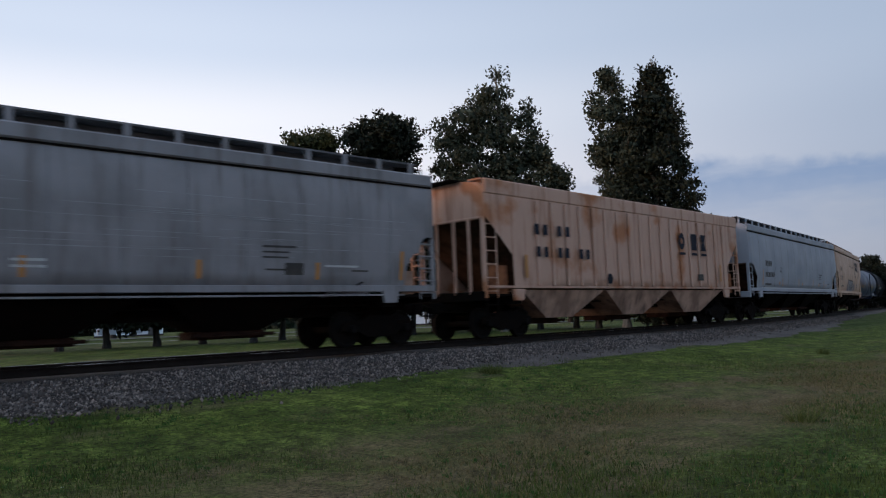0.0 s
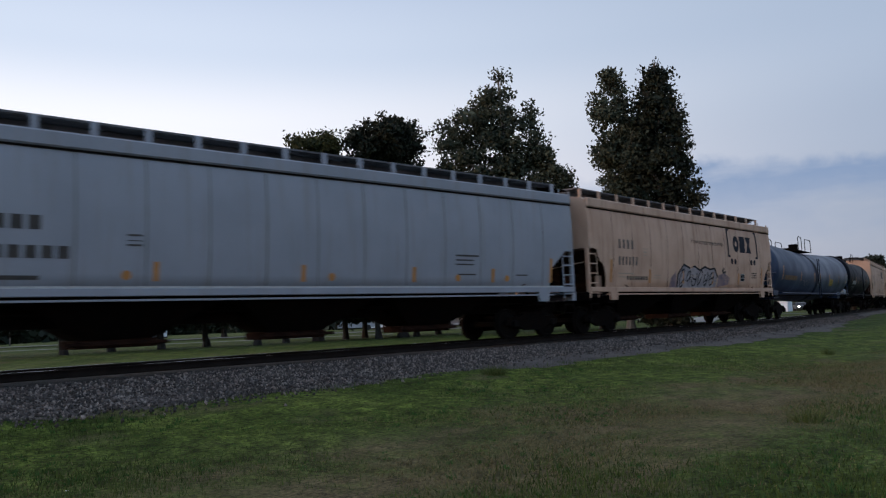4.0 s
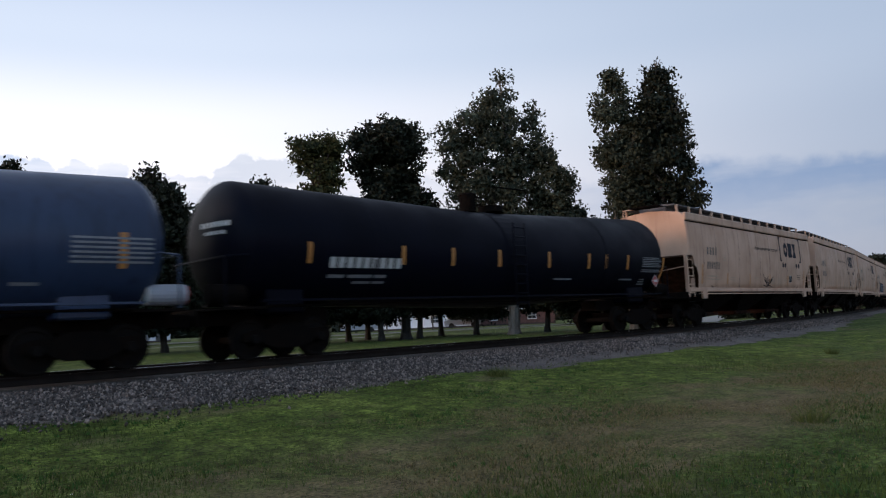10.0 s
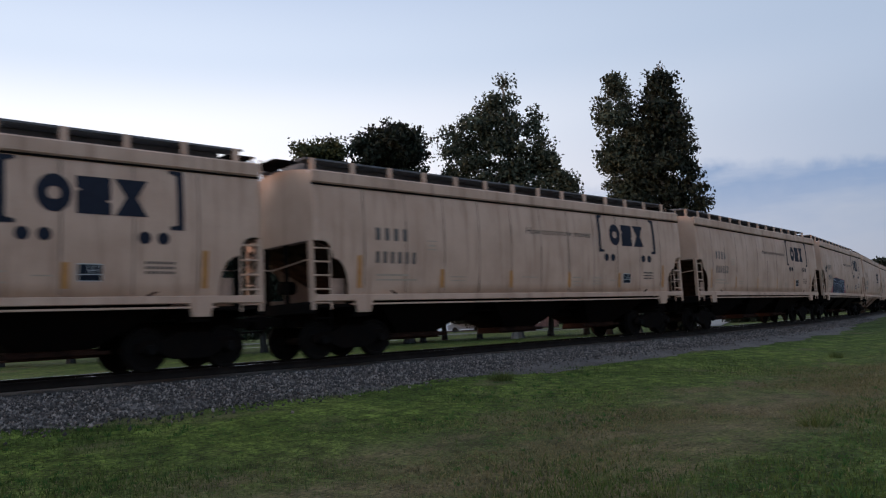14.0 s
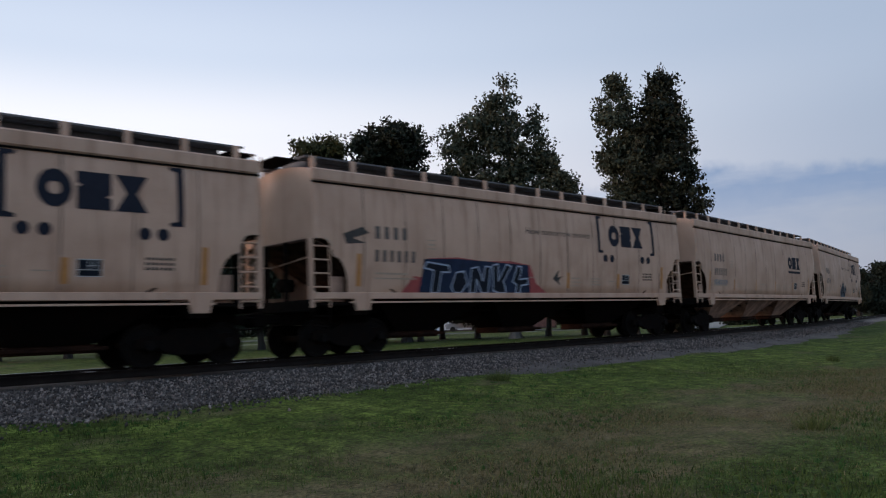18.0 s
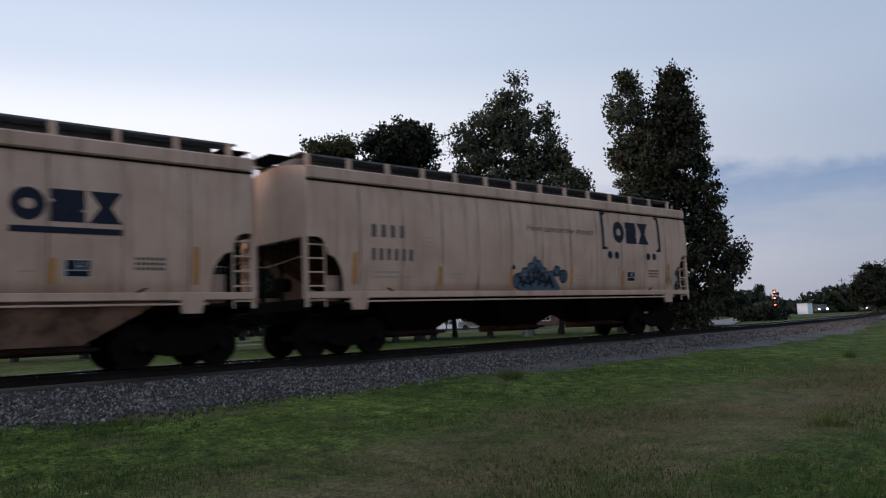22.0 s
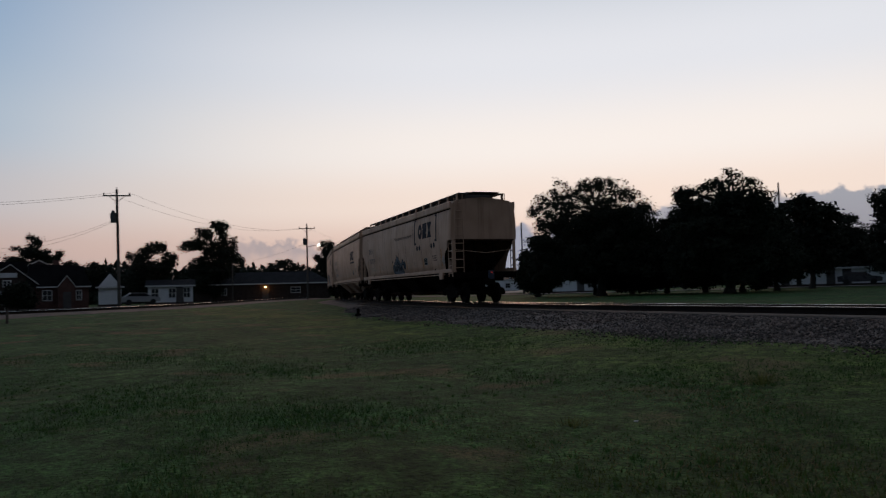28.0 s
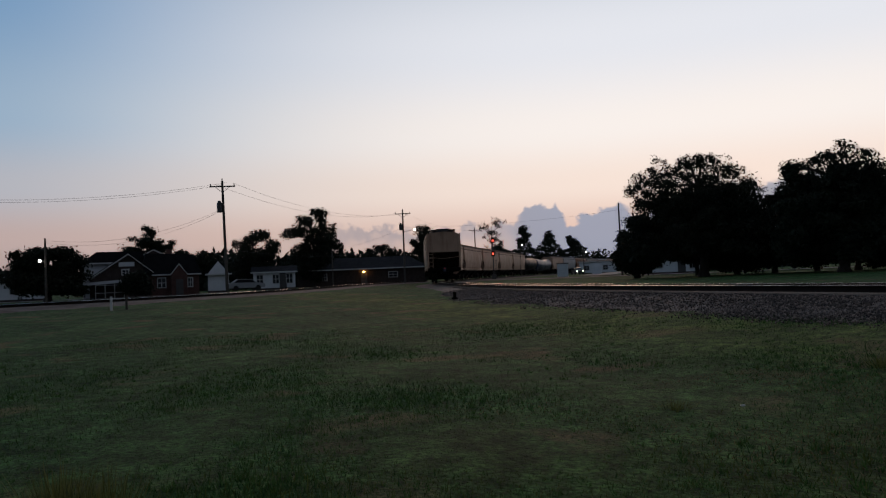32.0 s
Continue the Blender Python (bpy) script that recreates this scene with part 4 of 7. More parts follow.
        if ribs:
            part("shear_plate", boxes((min(e * (hl - 1.22), e * (hl - 0.35)), max(e * (hl - 1.22), e * (hl - 0.35)), -1.32, -1.29, 1.2, 2.08)), ORANGE_RUST, car, "rusted plate behind the ladder")
        if cut is CURVE_CUT:
            part("shear_plate", boxes((min(e * (hl - 1.02), e * (hl - 0.62)), max(e * (hl - 1.02), e * (hl - 0.62)), -1.36, -1.33, 1.24, 1.86)), BAY_TAN, car, "grimy plate behind the ladder")
            part("brake_cylinder", rods([((e * (hl - 0.35), 0.55, 1.75), (e * (hl - 0.75), 0.55, 1.75))], 0.17, 12), IRON, car)
            part("chain", rods([((e * (hl + 0.06), -1.40, 2.30), (e * (hl + 0.20), 0.0, 2.14)), ((e * (hl + 0.20), 0.0, 2.14), (e * (hl + 0.06), 1.40, 2.30))], 0.014, 5), paint, car)
        # platform, sill and inner posts take dark iron for the end's shade
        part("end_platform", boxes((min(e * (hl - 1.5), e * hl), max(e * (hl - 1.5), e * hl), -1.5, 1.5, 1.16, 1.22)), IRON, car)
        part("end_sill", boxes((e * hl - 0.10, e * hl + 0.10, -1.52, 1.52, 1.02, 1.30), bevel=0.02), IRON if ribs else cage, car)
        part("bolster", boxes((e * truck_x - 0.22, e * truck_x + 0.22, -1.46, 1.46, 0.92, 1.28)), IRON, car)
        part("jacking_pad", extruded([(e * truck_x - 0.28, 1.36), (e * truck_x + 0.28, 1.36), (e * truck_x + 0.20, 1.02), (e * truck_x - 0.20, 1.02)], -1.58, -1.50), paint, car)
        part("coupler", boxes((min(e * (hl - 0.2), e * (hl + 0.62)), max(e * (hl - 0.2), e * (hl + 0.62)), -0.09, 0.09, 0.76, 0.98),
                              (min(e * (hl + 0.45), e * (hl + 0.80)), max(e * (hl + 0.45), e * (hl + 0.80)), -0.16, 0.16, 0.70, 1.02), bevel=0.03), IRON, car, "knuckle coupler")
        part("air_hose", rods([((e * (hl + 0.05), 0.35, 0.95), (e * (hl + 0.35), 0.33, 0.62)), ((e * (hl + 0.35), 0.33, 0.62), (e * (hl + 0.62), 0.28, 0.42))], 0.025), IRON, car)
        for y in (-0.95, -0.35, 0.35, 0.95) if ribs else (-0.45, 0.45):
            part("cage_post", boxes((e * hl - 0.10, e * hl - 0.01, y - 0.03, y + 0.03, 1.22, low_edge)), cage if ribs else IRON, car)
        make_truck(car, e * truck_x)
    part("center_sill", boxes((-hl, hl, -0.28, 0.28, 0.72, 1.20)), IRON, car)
    bay_mat = bay_mat or IRON
    bay_span, low_y = (14.2, 1.15) if ribs else (12.9, 0.55)
    for k in range(bays):
        x = (k - (bays - 1) / 2) * (bay_span / bays)
        w = bay_span / 2 / bays - 0.04
        bm = bmesh.new()
        lo = [bm.verts.new((x + a, b, 0.46)) for a, b in ((-0.72, -low_y), (0.72, -low_y), (0.72, low_y), (-0.72, low_y))]
        hi = [bm.verts.new((x + a, b, 1.34)) for a, b in ((-w, -1.46), (w, -1.46), (w, 1.46), (-w, 1.46))]
        bm.faces.new(lo[::-1])
        for i in range(4):
            bm.faces.new((lo[i], lo[(i + 1) % 4], hi[(i + 1) % 4], hi[i]))
        part("hopper_bay", bm, bay_mat, car, "sloping discharge hopper")
        part("outlet_gate", boxes((x - 0.86, x + 0.86, -0.50, 0.50, 0.28, 0.46), (x - 1.05, x + 1.05, -0.62, -0.52, 0.33, 0.41), bevel=0.015), RUST_DARK, car)
    part("brake_rod", rods([((-hl + 1.5, -0.8, 0.98), (hl - 1.5, -0.8, 0.98)), ((-hl + 1.5, 0.7, 0.9), (hl - 1.5, 0.7, 0.9))], 0.025), IRON, car)
    return car


def common_marks(car, old=False, slogan=True):
    for k, x in enumerate((-7.0, -4.2, -1.4, 1.4, 4.2, 7.0)):
        tall = k in (0, 5)
        decal("reflector", [rect(x - 0.07, x + 0.07, 1.62, 2.42 if tall else 2.12)], ORANGE, car, "orange reflective strip")
    decal("reporting_mark", bars(-6.5, -5.3, 2.82, 3.14, 4, 0.5) , FADED, car, "faded lettering as plain bars")
    decal("car_number", bars(-6.5, -5.05, 2.24, 2.54, 6, 0.5), FADED, car, "faded number as plain bars")
    decal("stencil_line", [rect(-6.5, -5.4, 1.92, 1.97), rect(-6.5, -5.1, 1.80, 1.84), rect(-4.75, -4.4, 2.85, 2.88), rect(-4.75, -4.4, 2.62, 2.65), rect(-4.7, -4.45, 2.72, 2.77),
                            rect(-3.9, -3.3, 1.90, 1.93), rect(-3.9, -3.3, 1.80, 1.83), rect(-0.9, -0.2, 1.92, 1.95), rect(1.55, 2.0, 1.92, 1.96), rect(1.55, 2.1, 1.80, 1.83), rect(1.55, 2.0, 1.68, 1.71),
                            rect(2.6, 3.2, 1.92, 1.95), rect(2.6, 3.1, 1.82, 1.85), rect(2.6, 3.2, 1.72, 1.75), rect(3.6, 4.0, 1.85, 1.88), ], FAINT, car)
    for z in (2.14, 2.04, 1.94):
        decal("stencil_line", bars(5.72, 6.36, z - 0.028, z + 0.028, 7, 0.62), INK, car)
    panel = decal("data_panel", [rect(4.42, 4.88, 1.76, 2.10)], WHITE, car, "black data panel with white rules")
    for x0, x1, z0, z1 in ((4.435, 4.625, 1.90, 2.085), (4.645, 4.75, 1.98, 2.085), (4.645, 4.75, 1.90, 1.965), (4.77, 4.865, 1.90, 2.085), (4.435, 4.865, 1.775, 1.885)):
        decal("panel_cell", [rect(x0, x1, z0, z1)], BLACK_SPRAY, panel, lift=0.012)
    if old:
        for shape in emblem(3.45, 5.45, 2.80, 3.42):
            decal("emblem", shape, NAVY, car, "navy slab emblem")
        decal("emblem_underline", [rect(3.45, 5.45, 2.58, 2.70)], NAVY, car)
    else:
        for shape in emblem(3.66, 5.76, 3.06, 3.80):
            decal("emblem", shape, NAVY, car, "navy slab emblem")
        decal("bracket", [[(3.02, 2.82), (3.32, 2.82), (3.32, 2.89), (3.16, 2.93), (3.16, 3.97), (3.32, 4.02), (3.32, 4.08), (3.02, 4.08)]], NAVY, car, "navy square bracket")
        decal("bracket", [[(6.52, 4.08), (6.22, 4.08), (6.22, 4.02), (6.38, 3.97), (6.38, 2.93), (6.22, 2.89), (6.22, 2.82), (6.52, 2.82)]], NAVY, car, "navy square bracket")
        for x in (3.44, 3.82, 5.70, 6.08):
            decal("dot", [disc(x, 2.64, 0.13)], NAVY, car)
        if slogan:
            part("slogan", SLOGAN, INK, car, "slanted slogan lettering")


TRAIN = []
hopper = make_hopper("covered_hopper", "cream curved-side covered hopper with navy emblem and brackets", TAN, 8.35, 6.9, CURVE_CUT, SEAM)
cars = [hopper] + [copy_thing(hopper, Matrix()) for k in range(6)]
for c in cars:
    common_marks(c)
car0, car2, car3, car4, car5, car8, car13 = cars
car1 = make_hopper("covered_hopper", "cream covered hopper with underlined navy emblem and cream discharge bays", TAN, 8.35, 6.9, CURVE_CUT, SEAM, bay_mat=BAY_TAN)
common_marks(car1, old=True)
decal("chalk_scribble", bars(-6.5, -5.0, 1.85, 2.06, 9, 0.55), surface("blue_scribble", (0.12, 0.15, 0.17), 0.7), car1)

tagged(car0, "cream covered hopper, last of the train, blue-grey graffiti on its side")
def outlined(points, thick, closed=True):
    """Strokes along an outline."""
    polys, m = [], len(points)
    for k in range(m if closed else m - 1):
        (xa, za), (xb, zb) = points[k], points[(k + 1) % m]
        d = math.hypot(xb - xa, zb - za) or 1.0
        ox, oz = -(zb - za) / d * thick / 2, (xb - xa) / d * thick / 2
        ex, ez = (xb - xa) / d * thick * 0.4, (zb - za) / d * thick * 0.4
        polys.append([(xa - ox - ex, za - oz - ez), (xb - ox + ex, zb - oz + ez), (xb + ox + ex, zb + oz + ez), (xa + ox - ex, za + oz - ez)])
    return polys


TAG = [(-1.18, 1.44), (-1.36, 1.80), (-1.20, 1.98), (-0.98, 1.96), (-0.92, 2.16), (-0.74, 2.10), (-0.66, 2.30), (-0.50, 2.26), (-0.38, 2.54), (-0.26, 2.32), (-0.14, 2.42), (-0.02, 2.14), (0.14, 2.16), (0.20, 1.98), (0.40, 2.10), (0.52, 1.96), (0.60, 1.74), (0.86, 1.50), (0.70, 1.44)]
for _ in range(2):
    TAG = [p for (xa, za), (xb, zb) in zip(TAG, TAG[1:] + TAG[:1]) for p in ((xa * 0.75 + xb * 0.25, za * 0.75 + zb * 0.25), (xa * 0.25 + xb * 0.75, za * 0.25 + zb * 0.75))]
decal("graffiti", [TAG, disc(0.66, 2.06, 0.15), disc(0.98, 1.90, 0.19)], TEAL_SPRAY, car0, "blue-grey spray-painted tag")
decal("graffiti_outline", outlined(TAG, 0.035) + outlined(disc(0.66, 2.06, 0.15), 0.05) + outlined(disc(0.98, 1.90, 0.19), 0.05) + outlined(disc(0.98, 1.90, 0.09, 8), 0.04) +
      outlined([(-1.12, 1.56), (-0.96, 1.88), (-0.84, 1.58), (-0.64, 2.06), (-0.52, 1.56), (-0.32, 2.24), (-0.20, 1.58), (-0.04, 1.98), (0.10, 1.56), (0.26, 1.86), (0.44, 1.54)], 0.05, False) +
      outlined([(-1.02, 1.74), (-0.60, 1.66), (-0.30, 1.84), (0.06, 1.72), (0.42, 1.70)], 0.07, False) + outlined([(-1.10, 1.90), (-0.88, 1.60), (-0.70, 1.92), (-0.58, 1.70)], 0.075, False) +
      outlined([(-0.48, 2.10), (-0.40, 1.72), (-0.16, 2.12), (-0.10, 1.66)], 0.075, False) + outlined([(0.02, 2.00), (0.22, 1.62), (0.30, 1.90), (0.54, 1.56)], 0.07, False) +
      outlined([(-1.36, 2.12), (-1.30, 2.20), (-1.24, 2.12)], 0.05), BLACK_SPRAY, car0, "dark blue spray outline", lift=0.012)
# a hazard placard by the ladder
decal("placard", [[(7.09, 1.86), (7.32, 2.09), (7.55, 1.86), (7.32, 1.63)]], WHITE, car0, "white diamond placard", lift=0.05)
decal("placard_mark", [[(7.12, 1.86), (7.32, 2.06), (7.52, 1.86), (7.32, 1.66)]], surface("faded_placard", (0.26, 0.20, 0.16), 0.6), car0, lift=0.056)
decal("placard_arrow", [rect(7.30, 7.34, 1.76, 1.94), [(7.25, 1.92), (7.39, 1.92), (7.32, 1.98)]], WHITE, car0, lift=0.062)
# flashing rear marker on the last coupler
marker = part("rear_marker", boxes((9.02, 9.16, -0.12, 0.12, 0.95, 1.35), (9.06, 9.12, -0.04, 0.04, 0.75, 0.95), bevel=0.02), surface("blue_marker_case", (0.012, 0.022, 0.042), 0.6), car0, "end-of-train marker with a red lamp")
part("marker_lamp", boxes((9.158, 9.166, -0.035, 0.035, 1.22, 1.28)), glow("red_marker_lamp", (1.0, 0.06, 0.03), 0.35), marker)

tagged(car2, "cream covered hopper with bold black, white and red graffiti")
decal("graffiti_ground", [[(-5.6, 1.46), (-5.2, 1.9), (-4.8, 1.86), (-4.7, 2.38), (-3.6, 2.44), (-2.5, 2.36), (-1.4, 2.40), (-0.5, 2.30), (-0.2, 1.75), (0.35, 1.46)]], RED_SPRAY, car2, "red graffiti edge")
decal("graffiti", [[(-5.0, 1.42), (-4.85, 2.36), (-3.6, 2.40), (-0.6, 2.30), (-0.45, 1.42)]], surface("dark_blue_spray", (0.009, 0.014, 0.030), 0.7, 0, (0.016, 0.025, 0.050), 3.0, 0.8, gloss=0.1), car2, "dark spray-painted lettering block", lift=0.012)
FAT = [[(-4.85, 2.12), (-4.75, 2.28), (-3.95, 2.20), (-3.90, 2.02), (-4.22, 2.02), (-4.30, 1.46), (-4.56, 1.46), (-4.50, 2.06)], [(-3.82, 1.62), (-3.66, 2.02), (-3.34, 2.06), (-3.20, 1.70), (-3.44, 1.46), (-3.70, 1.46)],
       [(-3.10, 1.46), (-3.06, 2.14), (-2.80, 2.20), (-2.58, 1.80), (-2.50, 2.22), (-2.28, 2.20), (-2.34, 1.46), (-2.60, 1.46), (-2.84, 1.84), (-2.86, 1.46)], [(-2.18, 2.26), (-1.96, 2.30), (-1.92, 1.80), (-1.60, 2.30), (-1.38, 2.24), (-1.70, 1.80), (-1.56, 1.46), (-1.86, 1.46), (-2.12, 1.52)],
       [(-1.30, 1.80), (-1.10, 2.26), (-0.90, 2.24), (-1.00, 1.86), (-0.62, 1.90), (-0.60, 1.72), (-0.92, 1.68), (-0.94, 1.46), (-1.14, 1.46), (-1.12, 1.70)]]
for p in FAT:
    decal("graffiti_stroke", [p], BLACK_SPRAY, car2, "black spray-painted fill", lift=0.018)
    decal("graffiti_edge", outlined(p, 0.04), surface("blue_spray", (0.25, 0.29, 0.36), 0.6) if p is FAT[0] else bpy.data.materials["blue_spray"], car2, lift=0.022)
decal("scrawl", [[(-7.5, 2.9), (-6.9, 3.1), (-6.7, 2.95), (-7.2, 2.8), (-6.8, 2.7), (-7.4, 2.65)], [(0.6, 1.9), (0.9, 2.2), (0.85, 1.95), (1.1, 2.0), (0.9, 1.85), (1.0, 1.7), (0.8, 1.8)]], INK, car2, "black scrawl")

tagged(car5, "cream covered hopper with a small dark graffiti tag")
decal("graffiti", outlined([(0.40, 2.12), (0.62, 1.86), (0.86, 1.72), (0.74, 1.98), (0.98, 1.66), (1.06, 2.02), (1.16, 1.66), (1.34, 1.90), (1.30, 1.68), (1.62, 1.92), (1.50, 1.70), (1.84, 2.02)], 0.055, False) +
      outlined([(0.50, 1.62), (0.90, 1.54), (1.30, 1.60), (1.70, 1.54)], 0.05, False) + outlined([(0.72, 1.82), (1.06, 1.58), (1.48, 1.78)], 0.06, False), BLACK_SPRAY, car5, "small dark spray-painted scrawl")
tagged(car8, "cream covered hopper with pale and purple graffiti")
loop_rnd = random.Random(8)
for k in range(6):
    cx, wide, tall, start = -1.52 + 0.55 * k, loop_rnd.uniform(0.16, 0.25), loop_rnd.uniform(0.26, 0.36), loop_rnd.uniform(0, 6)
    arc = [(cx + wide * math.cos(a) + 0.12 * math.sin(a), 1.84 + tall * math.sin(a)) for a in np.linspace(start, start + loop_rnd.uniform(3.4, 5.2), 11)]
    decal("graffiti_loop", outlined(arc, 0.055, False) + outlined([(cx - 0.1, 1.62 + 0.1 * (k % 3)), (cx + 0.14, 1.80 + 0.08 * (k % 2))], 0.06, False), BLACK_SPRAY, car8, "black spray loop", lift=0.016)
decal("graffiti", [[(-1.9, 1.46), (-1.85, 1.95), (-1.4, 2.35), (-0.8, 2.2), (-0.4, 2.3), (0.1, 2.15), (0.6, 2.3), (1.1, 2.2), (1.55, 2.25), (1.85, 1.9), (1.7, 1.5), (1.2, 1.46)]], PALE_SPRAY, car8, "pale spray-painted lettering shape")
decal("graffiti_outline", [[(-2.0, 1.46), (-1.95, 2.0), (-1.4, 2.42), (-0.8, 2.27), (-0.8, 2.2), (-1.4, 2.33), (-1.86, 1.95), (-1.9, 1.46)], 
                           [(-0.8, 2.27), (-0.4, 2.36), (0.1, 2.22), (0.6, 2.37), (1.1, 2.27), (1.6, 2.32), (1.95, 1.9), (1.85, 1.9), (1.5, 2.24), (1.1, 2.19), (0.6, 2.29), (0.1, 2.14), (-0.4, 2.28)]], BLACK_SPRAY, car8, lift=0.012)
for shape in ([(-2.6, 1.46), (-2.5, 1.8), (-2.1, 2.1), (-1.95, 1.46)], [(1.85, 1.5), (2.0, 2.0), (2.6, 2.1), (3.2, 1.9), (3.0, 1.6)]):
    decal("graffiti_purple", [shape], PURPLE_SPRAY, car8, "purple spray paint")
decal("scrawl", [bars(-5.9, -4.3, 1.72, 1.86, 8, 0.6)[k] for k in range(8)] + [[(2.3, 2.2), (2.6, 2.35), (2.5, 2.15), (2.8, 2.2), (2.6, 2.0)]], INK, car8, "black scrawl")

car9 = make_hopper("long_covered_hopper", "long pale grey covered hopper with open end cage", GREY_PAINT, 9.75, 8.2, DIAG_CUT, GREY_SEAM, posts=18, dark_end=SLOPE, cage=GREY_PAINT)
car11 = make_hopper("long_covered_hopper", "long dark grey soot-stained covered hopper", DARK_GREY, 9.75, 8.2, CURVE_CUT, GREY_SEAM, posts=18, dark_end=IRON)
car12 = copy_thing(car9, Matrix())
for c in (car9, car11, car12):
    decal("reporting_mark", bars(-7.2, -6.0, 2.55, 2.82, 4), INK, c, "lettering as plain bars")
    decal("car_number", bars(-7.2, -5.5, 2.02, 2.26, 6), INK, c, "number as plain bars")
    decal("stencil_line", [rect(-7.2, -6.1, 1.62, 1.70), rect(-4.5, -4.2, 2.5, 2.54), rect(-4.5, -4.2, 2.3, 2.34), rect(-4.5, -4.2, 2.4, 2.42), rect(4.5, 5.4, 2.32, 2.37), rect(4.5, 5.2, 2.2, 2.24), rect(4.5, 5.2, 2.08, 2.12), rect(4.6, 5.3, 1.8, 1.84), rect(7.0, 7.5, 1.8, 1.84)], INK, c)
    for x in (-7.6, -3.9, -0.4, 3.0, 6.0, 8.6):
        decal("reflector", [rect(x - 0.06, x + 0.06, 1.60, 2.35 if abs(x) > 7 else 2.0)], ORANGE, c, "orange reflective strip")
    for x in (-4.5, 0.4, 4.6, 6.6) if c is not car11 else ():
        decal("stencil_dot", [disc(x, 1.72, 0.10)], ORANGE, c)
decal("white_sill", [rect(-8.0, 9.2, 1.34, 1.50)], WHITE, car9, "white lower sill band", lift=0.06)
scrape = random.Random(44)
lines = []
for k in range(46):
    x, z, w = scrape.uniform(-9.0, 6.5), scrape.choice((2.28, 2.66, 2.72, 3.18, 2.45, 2.95, 3.4, 2.1)) + scrape.uniform(-0.10, 0.10), scrape.uniform(0.6, 4.5)
    lines.append(rect(x, min(x + w, 9.0), z, z + scrape.uniform(0.006, 0.014)))
decal("stencil_scrape", lines, surface("bare_scrape", (0.25, 0.245, 0.255), 0.7, 0, (0.16, 0.155, 0.16), 3.0, 0.8), car11, lift=0.006)
decal("data_panel", [rect(5.1, 5.6, 1.7, 1.98)], INK, car11, "black data panel")
decal("white_mark", [rect(-4.8, -4.3, 1.72, 1.86), rect(-0.6, 0.0, 1.9, 1.95), rect(-0.6, 0.0, 1.78, 1.83), rect(6.2, 7.2, 1.9, 1.95)], WHITE, car11)

car10 = make_hopper("ribbed_covered_hopper", "rust-streaked cream covered hopper with ribbed sides and large discharge bays", TAN_OLD, 8.75, 7.3, RIB_CUT, SEAM, bays=3, bay_mat=BAY_TAN, ribs=True, dark_end=SLOPE, cage=TAN_OLD)


def flat_side(z, x):
    return 1.645


decal("reporting_mark", [rect(x, x + 0.22, 3.05, 3.38) for x in (-6.5, -6.05, -5.3, -4.85)], NAVY, car10, "navy lettering as plain bars", side=flat_side)
decal("car_number", [rect(x, x + 0.20, 2.36, 2.68) for x in (-6.45, -6.05, -5.3, -4.9, -4.1, -3.7)], NAVY, car10, "navy number as plain bars", side=flat_side)
for k, x in enumerate((2.95, 4.0, 4.85)):
    decal("emblem", emblem(x - 1.12 * 0.5 * k, x - 1.12 * 0.5 * k + 1.62, 2.95, 3.62)[k], NAVY, car10, "navy slab emblem", side=flat_side)
    decal("emblem_underline", [rect(x, x + 0.52, 2.74, 2.84)], NAVY, car10, side=flat_side)
for x in (-7.0, 6.6):
    decal("reflector", [rect(x - 0.08, x + 0.08, 1.7, 2.4)], ORANGE, car10, "faded orange strip", side=flat_side)
decal("data_panel", [rect(4.5, 4.95, 1.72, 1.98)], INK, car10, "black data panel", side=flat_side)
decal("black_hole", [disc(-2.3, 1.72, 0.20, 6)], BLACK_SPRAY, car10, "dark patched hole", side=flat_side)


def make_tank(name, label, paint, hl, truck_x, r, zc, drop, mid=0.0, railed=True):
    """A tank wagon: shell with domed heads, saddle, walkways, centre ladder and top fittings."""
    car = tagged(new(name), label, "railcar", "freight cars of the train")

    def sink(x):
        """The shell slopes down to its middle."""
        return drop * (1 - min(1.0, abs(x) / (hl - 0.7)))

    prof, seg = [], 40
    for k in range(9):
        a = math.pi / 2 * k / 8
        prof.append((hl - 0.72 + 0.72 * math.sin(a), r * math.cos(a)))
    prof = [(-x, q) for x, q in reversed(prof)] + [(0.0, r)] + prof
    bm = bmesh.new()
    rings = []
    for x, q in prof:
        if q < 1e-4:
            rings.append([bm.verts.new((x, 0, zc - sink(x)))])
        else:
            rings.append([bm.verts.new((x, q * math.cos(2 * math.pi * i / seg), zc - sink(x) + q * math.sin(2 * math.pi * i / seg))) for i in range(seg)])
    for a, b in zip(rings[:-1], rings[1:]):
        for i in range(seg):
            j = (i + 1) % seg
            vs = [a[0], b[i], b[j]] if len(a) == 1 else ([a[i], b[0], a[j]] if len(b) == 1 else [a[i], b[i], b[j], a[j]])
            bm.faces.new(vs).smooth = True
    bmesh.ops.recalc_face_normals(bm, faces=bm.faces[:])
    part("tank", bm, paint, car, "welded tank shell with domed heads")

    def side(z, x):
        q = max(-0.999, min(0.999, (z - zc + sink(x)) / r))
        return r * math.sqrt(1 - q * q)

    for x in (-hl * 0.55, mid, hl * 0.55):
        bm = bmesh.new()
        bmesh.ops.create_cone(bm, cap_ends=False, segments=40, radius1=r + 0.012, radius2=r + 0.012, depth=0.75 if x == mid else 0.07, matrix=Matrix.Translation((x, 0, zc - sink(x))) @ Matrix.Rotation(radians(90), 4, "Y"))
